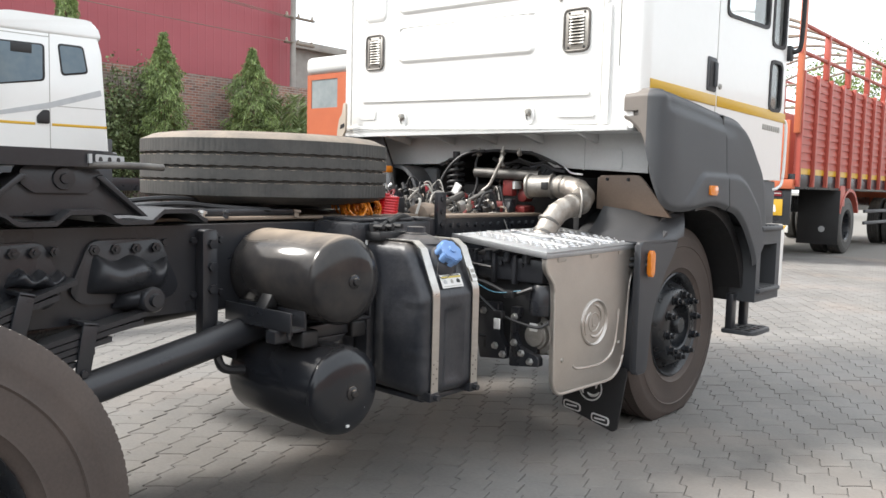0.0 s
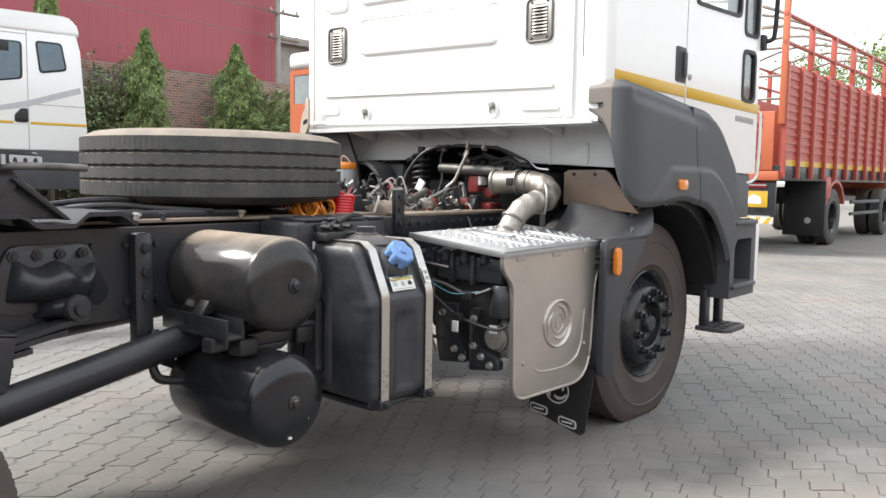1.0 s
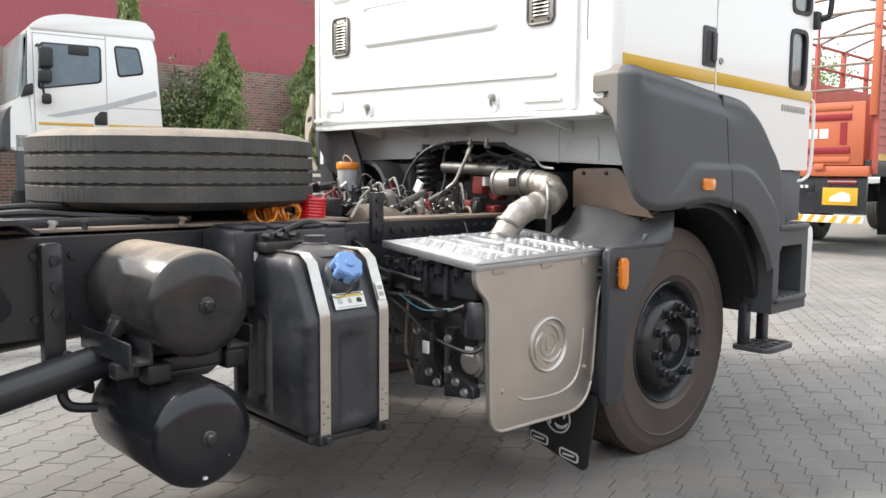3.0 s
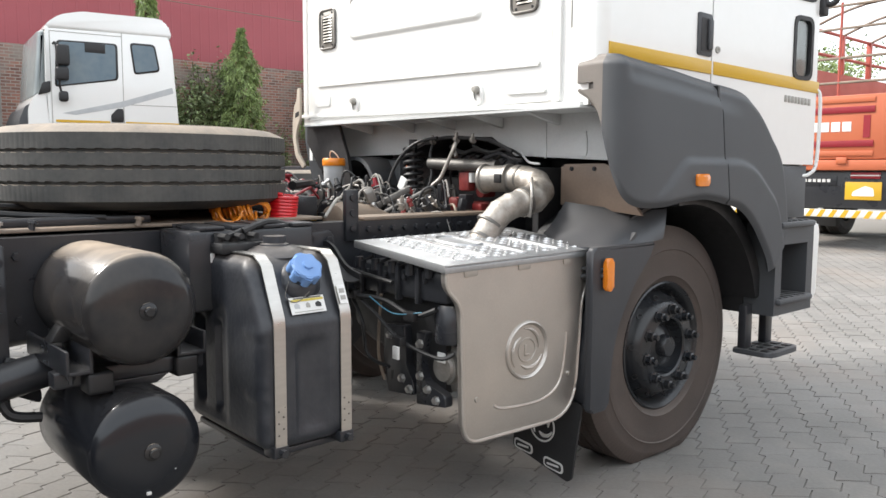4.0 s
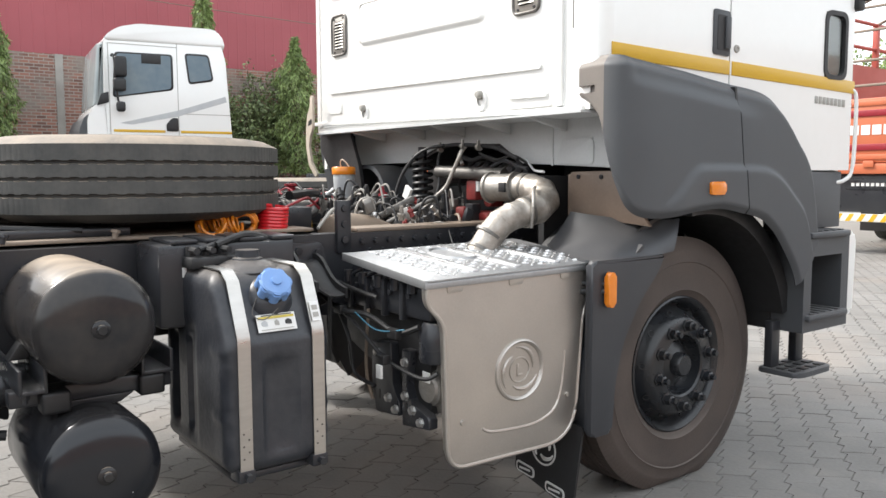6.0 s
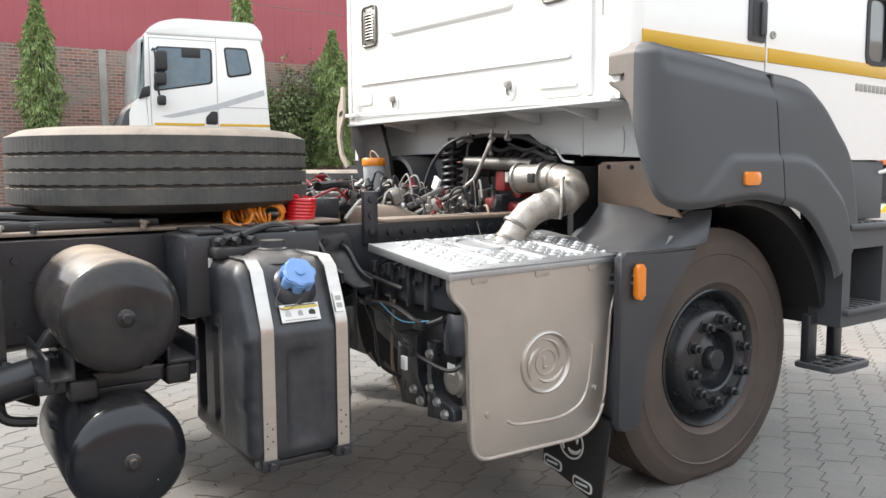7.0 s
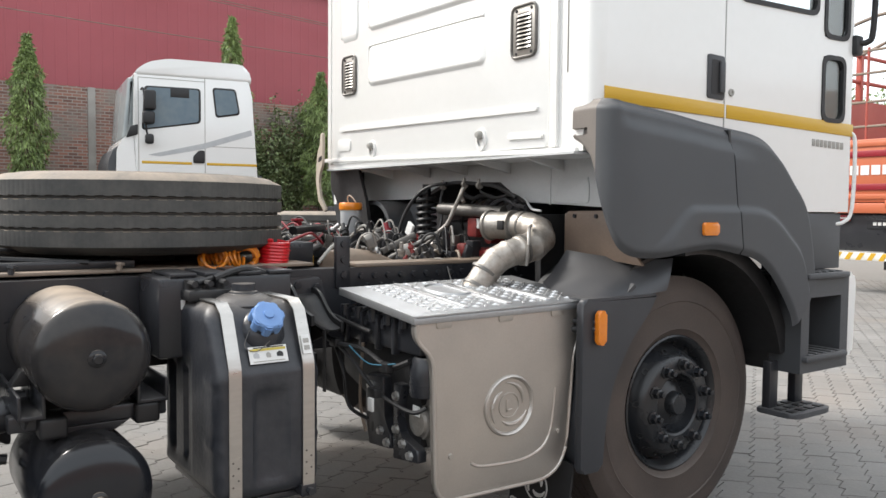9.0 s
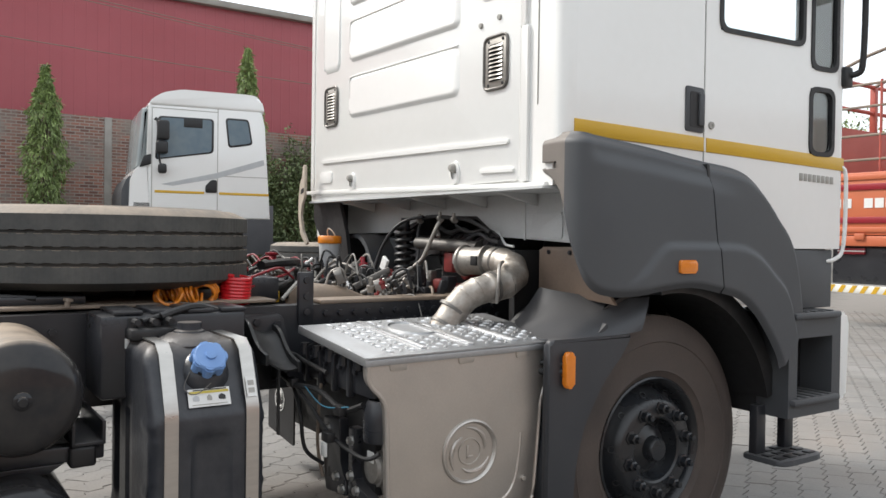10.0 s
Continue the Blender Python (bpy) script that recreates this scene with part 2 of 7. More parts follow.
M["chevron"] = mat("white_reflective", (0.75, 0.74, 0.68), 0.45, bump=0.0)


def brick_mat():
    m = bpy.data.materials.new("old_brickwork")
    m.use_nodes = True
    n, l = m.node_tree.nodes, m.node_tree.links
    b = n["Principled BSDF"]
    tc = n.new("ShaderNodeTexCoord")
    sep = n.new("ShaderNodeSeparateXYZ")
    com = n.new("ShaderNodeCombineXYZ")
    l.new(tc.outputs["Object"], sep.inputs[0])
    l.new(sep.outputs[1], com.inputs[0])
    l.new(sep.outputs[2], com.inputs[1])
    br = n.new("ShaderNodeTexBrick")
    br.inputs["Scale"].default_value = 1.0
    br.inputs["Brick Width"].default_value, br.inputs["Row Height"].default_value = 0.24, 0.085
    br.inputs["Mortar Size"].default_value, br.inputs["Bias"].default_value = 0.011, -0.1
    br.inputs["Color1"].default_value = (0.36, 0.175, 0.13, 1)
    br.inputs["Color2"].default_value = (0.15, 0.085, 0.07, 1)
    br.inputs["Mortar"].default_value = (0.36, 0.325, 0.29, 1)
    l.new(com.outputs[0], br.inputs[0])
    nz = n.new("ShaderNodeTexNoise")
    nz.inputs["Scale"].default_value, nz.inputs["Detail"].default_value = 1.6, 10
    l.new(tc.outputs["Object"], nz.inputs[0])
    mr = n.new("ShaderNodeMapRange")
    mr.inputs[1].default_value, mr.inputs[2].default_value = 0.48, 0.66
    mr.inputs[4].default_value = 0.75
    l.new(nz.outputs[0], mr.inputs[0])
    mx = n.new("ShaderNodeMixRGB")
    mx.inputs[2].default_value = (0.27, 0.24, 0.21, 1)
    l.new(mr.outputs[0], mx.inputs[0])
    l.new(br.outputs[0], mx.inputs[1])
    l.new(mx.outputs[0], b.inputs["Base Color"])
    b.inputs["Roughness"].default_value = 0.9
    bp = n.new("ShaderNodeBump")
    bp.inputs["Strength"].default_value, bp.inputs["Distance"].default_value = 0.6, 0.01
    l.new(br.outputs["Fac"], bp.inputs["Height"])
    bp.invert = True
    l.new(bp.outputs[0], b.inputs["Normal"])
    return m


M["brick"] = brick_mat()


# ---------------------------------------------------------------- mesh helpers
def thing(name, at, label, category, group="", kind=""):
    e = new(name)
    e.empty_display_size = 0.2
    e.location = at
    return tagged(e, label, category, group, kind)


def finish(bm, name, material, smooth=True):
    me = bpy.data.meshes.new(name)
    bmesh.ops.recalc_face_normals(bm, faces=bm.faces)
    bm.to_mesh(me)
    bm.free()
    me.materials.append(M[material])
    if smooth:
        me.shade_smooth()
        me.set_sharp_from_angle(angle=radians(38))
    return me


def part(name, bm, material, parent, label="", smooth=True):
    ob = new(name, finish(bm, name, material, smooth))
    ob.parent = parent
    if parent is not None:
        ob.matrix_parent_inverse = world_of(parent).inverted()
    return tagged(ob, label)


def world_of(ob):
    m = ob.matrix_basis.copy()
    if ob.parent is not None:
        m = world_of(ob.parent) @ ob.matrix_parent_inverse @ m
    return m


def solo(name, bm, material, label, category, group="", kind="", smooth=True):
    ob = new(name, finish(bm, name, material, smooth))
    return tagged(ob, label, category, group, kind)


def box(bm, lo, hi, bev=0.0, seg=2, m=None):
    lo, hi = Vector(lo), Vector(hi)
    c, s = (lo + hi) / 2, hi - lo
    r = bmesh.ops.create_cube(bm, size=1.0, matrix=Matrix.Translation(c) @ Matrix.Diagonal((s.x, s.y, s.z, 1)))
    vs = r["verts"]
    if m is not None:
        bmesh.ops.transform(bm, matrix=m, verts=vs)
    if bev:
        es = list({e for v in vs for e in v.link_edges})
        bmesh.ops.bevel(bm, geom=es, offset=bev, segments=seg, profile=0.5, affect="EDGES")
    return bm


def axis_m(p, d):
    """Local z along d, at p."""
    return Matrix.Translation(p) @ Vector(d).to_track_quat("Z", "Y").to_matrix().to_4x4()


def lathe(bm, prof, m, seg=32, closed=False):
    """Turns (radius, height) pairs round m's z."""
    rings = []
    for r, h in prof:
        if r < 1e-6:
            rings.append([bm.verts.new(m @ Vector((0, 0, h)))])
        else:
            rings.append([bm.verts.new(m @ Vector((r * math.cos(2 * math.pi * k / seg), r * math.sin(2 * math.pi * k / seg), h))) for k in range(seg)])
    pairs = list(zip(rings, rings[1:])) + ([(rings[-1], rings[0])] if closed else [])
    for a, b in pairs:
        for k in range(seg):
            q = [a[k % len(a)], a[(k + 1) % len(a)], b[(k + 1) % len(b)], b[k % len(b)]]
            q = list(dict.fromkeys(q))
            if len(q) > 2:
                bm.faces.new(q)
    return bm


def rod(bm, p, q, r, seg=10, r2=None):
    p, q = Vector(p), Vector(q)
    d = (q - p).length
    r2 = r if r2 is None else r2
    return lathe(bm, [(0, 0), (r, 0), (r2, d), (0, d)], axis_m(p, q - p), seg)


def smooth_path(pts, n=6):
    P = [Vector(p) for p in pts]
    out = []
    for i in range(len(P) - 1):
        a, b, c, d = P[max(i - 1, 0)], P[i], P[i + 1], P[min(i + 2, len(P) - 1)]
        for k in range(n):
            t = k / n
            out.append(0.5 * ((2 * b) + (c - a) * t + (2 * a - 5 * b + 4 * c - d) * t * t + (3 * b - a - 3 * c + d) * t ** 3))
    return out + [P[-1]]


def tube(bm, pts, r, seg=8, n=6, rs=None, smooth=True):
    """A round tube along a smooth path; rs: radii at the given points."""
    path = smooth_path(pts, n) if smooth else [Vector(p) for p in pts]
    up = Vector((0.13, 0.21, 0.97))
    rings = []
    for i, p in enumerate(path):
        d = (path[min(i + 1, len(path) - 1)] - path[max(i - 1, 0)]).normalized()
        a = d.cross(up).normalized()
        b = d.cross(a)
        rr = r
        if rs:
            f = i / max(1, len(path) - 1) * (len(rs) - 1)
            k = min(int(f), len(rs) - 2)
            rr = rs[k] + (rs[k + 1] - rs[k]) * (f - k)
        rings.append([bm.verts.new(p + rr * (a * math.cos(2 * math.pi * k / seg) + b * math.sin(2 * math.pi * k / seg))) for k in range(seg)])
    for a, b in zip(rings, rings[1:]):
        for k in range(seg):
            bm.faces.new((a[k], a[(k + 1) % seg], b[(k + 1) % seg], b[k]))
    bm.faces.new(rings[0])
    bm.faces.new(rings[-1][::-1])
    return bm


def prism(bm, outline, h0, h1, m=None, bev=0.0, seg=2, only_top=False):
    """Extrudes a 2D outline (local x, y) from h0 to h1 along local z."""
    m = m or Matrix()
    lo = [bm.verts.new(m @ Vector((x, y, h0))) for x, y in outline]
    hi = [bm.verts.new(m @ Vector((x, y, h1))) for x, y in outline]
    n = len(outline)
    fs = [bm.faces.new(lo[::-1]), bm.faces.new(hi)]
    for k in range(n):
        fs.append(bm.faces.new((lo[k], lo[(k + 1) % n], hi[(k + 1) % n], hi[k])))
    if bev:
        top = list(fs[1].edges) if only_top else list(fs[0].edges) + list(fs[1].edges)
        bmesh.ops.bevel(bm, geom=top, offset=bev, segments=seg, profile=0.5, affect="EDGES")
    return bm


def rounded(pts, r, n=5):
    """Rounds the corners of a 2D outline; r: one radius or one for each corner."""
    out = []
    k = len(pts)
    for i in range(k):
        p, a, b = Vector(pts[i]), Vector(pts[i - 1]), Vector(pts[(i + 1) % k])
        rr = r[i] if isinstance(r, (list, tuple)) else r
        if rr <= 0:
            out.append(tuple(p))
            continue
        u, v = (a - p), (b - p)
        c = min(rr, u.length * 0.49, v.length * 0.49)
        s, e = p + u.normalized() * c, p + v.normalized() * c
        for j in range(n + 1):
            t = j / n
            out.append(tuple((1 - t) ** 2 * s + 2 * t * (1 - t) * p + t * t * e))
    return out


# local frames: YZ outlines extruded along +x, XZ outlines extruded along -y
YZ = Matrix(((0, 0, 1, 0), (1, 0, 0, 0), (0, 1, 0, 0), (0, 0, 0, 1)))
XZ = Matrix(((1, 0, 0, 0), (0, 0, -1, 0), (0, 1, 0, 0), (0, 0, 0, 1)))


def wall_cells(bm, u0, u1, v0, v1, holes, h0, h1, m):
    """A slab over [u0,u1] x [v0,v1] with rectangular holes, built of cells without inner faces."""
    us = sorted({u0, u1, *[c for h in holes for c in h[:2]]})
    vs = sorted({v0, v1, *[c for h in holes for c in h[2:]]})
    solid = {}
    for i in range(len(us) - 1):
        for j in range(len(vs) - 1):
            cu, cv = (us[i] + us[i + 1]) / 2, (vs[j] + vs[j + 1]) / 2
            solid[i, j] = not any(a < cu < b and c < cv < d for a, b, c, d in holes)
    cache = {}

    def vert(i, j, h):
        if (i, j, h) not in cache:
            cache[i, j, h] = bm.verts.new(m @ Vector((us[i], vs[j], h)))
        return cache[i, j, h]
    for (i, j), s in solid.items():
        if not s:
            continue
        for h in (h0, h1):
            bm.faces.new([vert(*q, h) for q in ((i, j), (i + 1, j), (i + 1, j + 1), (i, j + 1))])
        for (a, b), nb in ((((i, j), (i + 1, j)), (i, j - 1)), (((i + 1, j), (i + 1, j + 1)), (i + 1, j)),
                           (((i + 1, j + 1), (i, j + 1)), (i, j + 1)), (((i, j + 1), (i, j)), (i - 1, j))):
            if not solid.get(nb, False):
                bm.faces.new([vert(*a, h0), vert(*b, h0), vert(*b, h1), vert(*a, h1)])
    return bm


def B():
    return bmesh.new()


def shell(fn, nu, nv, thick, gap=None):
    """A moulded skin: fn(u, v) gives its outer face for u, v from 0 to 1; thick > 0 grows it along -normal; gap(c) leaves holes."""
    bm = B()
    g = [[bm.verts.new(fn(i / nu, j / nv)) for j in range(nv + 1)] for i in range(nu + 1)]
    for i in range(nu):
        for j in range(nv):
            bm.faces.new((g[i][j], g[i + 1][j], g[i + 1][j + 1], g[i][j + 1]))
    if gap:
        bmesh.ops.delete(bm, geom=[f for f in bm.faces if gap(f.calc_center_median())], context="FACES")
    bm.normal_update()
    bmesh.ops.solidify(bm, geom=bm.faces[:], thickness=thick)
    return bm


def along(pts, t):
    """Point at share t of a smooth line through pts."""
    k = len(pts) - 1
    f = min(max(t, 0.0), 1.0) * k
    i = min(int(f), k - 1)
    t = f - i
    P = [Vector(p) for p in pts]
    a, b, c, d = P[max(i - 1, 0)], P[i], P[i + 1], P[min(i + 2, k)]
    return 0.5 * ((2 * b) + (c - a) * t + (2 * a - 5 * b + 4 * c - d) * t * t + (3 * b - a - 3 * c + d) * t ** 3)


def ease(a, b, x):
    t = min(1.0, max(0.0, (x - a) / (b - a)))
    return t * t * (3 - 2 * t)

# ---------------------------------------------------------------- the tractor truck (front towards +y)
truck = thing("tractor_truck", (0, -1.5, 0), "white tractor truck with a bare black chassis behind its cab", "truck")
AX = Vector((0, -0.045, 0.51))       # front axle

# rails, cross-members
for sx in (1, -1):
    b = B()
    prof = [(0.41, 0.74), (0.41, 1.045), (0.325, 1.045), (0.325, 1.035), (0.40, 1.035), (0.40, 0.75), (0.325, 0.75), (0.325, 0.74)]
    prism(b, [(x * sx, z) for x, z in prof], -1.0, 6.2, XZ)
    rail = part("chassis_rail", b, "black", truck)
    if sx > 0:
        for y in np.arange(-1.12, -0.3, 0.062):
            for z in (1.012, 0.972):
                q = B()
                lathe(q, [(0, 0.012), (0.011, 0.012), (0.013, 0.0)], axis_m((0.41, float(y) + (0.03 if z < 1 else 0), z), (1, 0, 0)), 6)
                part("rail_bolt", q, "black", rail)
        for y in np.arange(-2.62, -1.99, 0.11):
            for z in (0.80, 0.99):
                q = B()
                lathe(q, [(0, 0.014), (0.012, 0.014), (0.014, 0.0)], axis_m((0.41, float(y), z), (1, 0, 0)), 6)
                part("rail_bolt", q, "black", rail)
for y in (-5.6, -4.2, -2.95, -2.1, -1.25, -0.35):
    b = B()
    box(b, (-0.40, y - 0.05, 0.80), (0.40, y + 0.05, 0.95), 0.01)
    part("cross_member", b, "black", truck)

# propeller shaft and gearbox tail under the frame
b = B()
rod(b, (0.0, -3.4, 0.62), (0.0, -1.0, 0.80), 0.06, 20)
part("propeller_shaft", b, "black", truck)
b = B()
lathe(b, [(0, -0.6), (0.12, -0.6), (0.16, -0.45), (0.20, -0.2), (0.24, 0.1), (0.30, 0.2), (0.30, 0.5), (0, 0.5)], axis_m((0, -0.25, 0.78), (0, 1, 0)), 24)
part("gearbox", b, "castal", truck)


def tyre_profile(r, w, rr):
    """(radius, height) of a closed tyre section, height across the width."""
    h = w / 2
    g = 0.016
    side = [(rr, 0.72), (rr + 0.03, 0.86), (rr + 0.040, 0.905), (rr + 0.045, 0.945), (rr + 0.052, 0.925), ((r + rr) / 2, 1.0), (r - 0.105, 0.985), (r - 0.100, 1.015), (r - 0.092, 0.98), (r - 0.062, 0.975), (r - 0.050, 0.955), (r - 0.007, 0.815), (r - 0.0035, 0.80), (r, 0.785)]
    ribs = [(r, 0.42), (r - g, 0.405), (r - g, 0.345), (r, 0.33), (r, 0.045), (r - g, 0.032), (r - g, -0.032), (r, -0.045), (r, -0.33), (r - g, -0.345), (r - g, -0.405), (r, -0.42)]
    return [(a, -c * h) for a, c in side] + [(a, -c * h) for a, c in ribs] + [(a, c * h) for a, c in side[::-1]]


def tyre(bm, m, r=0.515, w=0.285, rr=0.262, seg=72, sipes=True):
    seg = 720 if sipes else seg
    lathe(bm, tyre_profile(r, w, rr), m, seg, closed=True)
    if sipes:
        # fine cuts across the edges of the ribs
        inv = m.inverted()
        for vt in bm.verts:
            q = inv @ vt.co
            rad = math.hypot(q.x, q.y)
            e = abs(q.z) / (w / 2)
            if rad > r - 0.012 and (0.30 < e < 0.86 or e < 0.06):
                k = round((math.atan2(q.y, q.x) / (2 * math.pi)) % 1.0 * seg) % seg
                if e < 0.5:
                    # the groove edges run in a fine zigzag
                    q.z += 0.0013 * (1 if k % 12 < 6 else -1)
                    vt.co = m @ q
                if k % 5 == 0:
                    f = (rad - (0.0022 if e > 0.5 else 0.0008)) / rad
                    vt.co = m @ Vector((q.x * f, q.y * f, q.z))
    return bm


def grounded(bm):
    """Flattens what the load presses to the ground."""
    for vt in bm.verts:
        vt.co.z = max(vt.co.z, 0.002)
    return bm


def front_wheel(cx, sx):
    """cx: the outer face; sx: side."""
    m = axis_m((cx - 0.142 * sx, AX.y + 0.026, AX.z - 0.020), (sx, 0, 0))
    t = part("front_wheel", grounded(tyre(B(), m, 0.523)), "sidewall", truck, "brown-dusted road tyre on a black ten-bolt steel wheel")
    b = B()
    lathe(b, [(0.24, -0.10), (0.262, -0.098), (0.274, -0.10), (0.278, -0.09), (0.262, -0.085), (0.24, -0.06), (0.235, 0.02), (0.243, 0.07), (0.262, 0.10), (0.278, 0.108), (0.281, 0.120), (0.274, 0.124),
              (0.264, 0.114), (0.252, 0.100), (0.246, 0.078), (0.240, 0.066), (0.232, 0.072), (0.214, 0.112), (0.200, 0.138), (0.188, 0.147), (0.130, 0.149), (0.122, 0.143), (0.116, 0.10), (0.104, 0.085), (0, 0.085)], m, 56)
    part("rim", b, "rim", t)
    b = B()
    lathe(b, [(0.092, 0.08), (0.088, 0.10), (0.050, 0.118), (0.046, 0.150), (0.040, 0.157), (0, 0.158)], m, 28)
    part("hub_cap", b, "rim", t)
    for k in range(10):
        a = 2 * math.pi * (k + 0.35) / 10
        b = B()
        p = m @ Vector((0.1625 * math.cos(a), 0.1625 * math.sin(a), 0.143))
        mm = axis_m(p, (sx, 0, 0))
        lathe(b, [(0.028, 0), (0.027, 0.010), (0.021, 0.012), (0.020, 0.034), (0.013, 0.038), (0.012, 0.054), (0, 0.056)], mm, 6)
        part("wheel_nut", b, "rim", t)
    for k in range(10):
        a = 2 * math.pi * (k + 0.85) / 10
        b = B()
        p = m @ Vector((0.214 * math.cos(a), 0.216 * math.sin(a), 0.110))
        lathe(b, [(0.014, 0.0), (0.0135, 0.004), (0.011, 0.004), (0.010, -0.004), (0, -0.004)], axis_m(p, Vector((sx * 1.0, math.cos(a) * 0.9, math.sin(a) * 0.9))), 12)
        part("wheel_hole", b, "wire", t)
    return t


front_wheel(1.085, 1)
front_wheel(-1.085, -1)
b = B()
rod(b, (-0.85, AX.y, AX.z), (0.85, AX.y, AX.z), 0.05, 12)
part("front_axle", b, "black", truck)


def rear_wheel(cx, sx, y):
    m = axis_m((cx - 0.142 * sx, y, 0.486), (sx, 0, 0))
    t = part("rear_wheel", tyre(B(), m, 0.486), "sidewall", truck, "dusty twin rear tyre on a black steel wheel")
    b = B()
    lathe(b, [(0.262, 0.10), (0.278, 0.112), (0.274, 0.122), (0.255, 0.10), (0.245, 0.0), (0.235, -0.05), (0.13, -0.07), (0.12, 0.03), (0.10, 0.06), (0, 0.06)], m, 40)
    part("rim", b, "rim", t)
    m2 = axis_m((cx - 0.46 * sx, y, 0.486), (sx, 0, 0))
    part("inner_tyre", tyre(B(), m2, 0.486, sipes=False), "sidewall", t)
    return t


RY = -3.668
for sx in (1, -1):
    rear_wheel(1.28 * sx, sx, RY)
    rear_wheel(1.28 * sx, sx, RY - 1.32)
for y in (RY, RY - 1.32):
    b = B()
    rod(b, (-0.75, y, 0.515), (0.75, y, 0.515), 0.085, 16)
    lathe(b, [(0, -0.2), (0.14, -0.17), (0.22, 0), (0.14, 0.17), (0, 0.2)], axis_m((0, y, 0.52), (0, 1, 0)), 20)
    part("rear_axle", b, "black", truck)

# rear leaf springs, their brackets and clamps
def leaf_stack(sx, y1, z1, count, fall, bend, name="leaf_spring"):
    """Stacked leaves that fall towards the axle from (y1, z1)."""
    top = None
    for k in range(count):
        b = B()
        ye, n = y1 - 0.055 * k - (0.05 if k > 1 else 0.0), 12
        ring = []
        for i in range(n + 1):
            y = ye - (ye + 3.95) * i / n
            d = y1 - y
            d = d if d < 0.9 else 0.9 + (d - 0.9) * 0.4
            z = z1 - fall * d - bend * d * d - 0.0205 * k - (0.004 * ease(0.06, 0.0, ye - y) if k else 0)
            ring.append([b.verts.new(q) for q in ((0.425 * sx, y, z - 0.0165), (0.505 * sx, y, z - 0.0165), (0.505 * sx, y, z), (0.425 * sx, y, z))])
        for a, c in zip(ring, ring[1:]):
            for j in range(4):
                b.faces.new((a[j], a[(j + 1) % 4], c[(j + 1) % 4], c[j]))
        b.faces.new(ring[0])
        b.faces.new(ring[-1][::-1])
        if top is None:
            top = part(name, b, "black", truck, "stacked black steel leaf spring")
        else:
            part("leaf", b, "black", top)
    return top


def leaf_clamp(top, y, z0, z1, tilt):
    b = B()
    mm = Matrix.Translation((0.465, y, (z0 + z1) / 2)) @ Matrix.Rotation(radians(tilt), 4, "X")
    h = (z1 - z0) / 2
    box(b, (0.040, -0.024, -h), (0.052, 0.024, h), 0.004, 2, mm)
    box(b, (-0.05, -0.024, h - 0.012), (0.052, 0.024, h + 0.002), 0.004, 2, mm)
    box(b, (-0.05, -0.024, -h - 0.002), (0.052, 0.024, -h + 0.012), 0.004, 2, mm)
    lathe(b, [(0.012, 0), (0.011, 0.012), (0, 0.013)], mm @ axis_m((0.052, 0, -h + 0.02), (1, 0, 0)), 8)
    part("spring_clamp", b, "black", top)


def casting(name, y0, y1, z0, z1, h, lobes, parent):
    """A lumpy cast cover with lobes along its upper edge."""
    def fn(u, v):
        e = (1 - abs(2 * u - 1) ** 2.6) * (1 - abs(2 * v - 1) ** 2.2)
        w = 0.5 + 0.5 * math.cos(2 * math.pi * lobes * (u - 0.5))
        return (0.418 + h * max(0.0, e) ** 0.6 * (0.74 + 0.26 * w * v + 0.12 * v), y0 + (y1 - y0) * (u + 0.10 * (v - 0.5)), z0 + (z1 - z0) * v - 0.022 * (1 - w) * v - 0.02 * (u - 0.5))
    return part(name, shell(fn, 40, 24, 0.01), "black", parent)


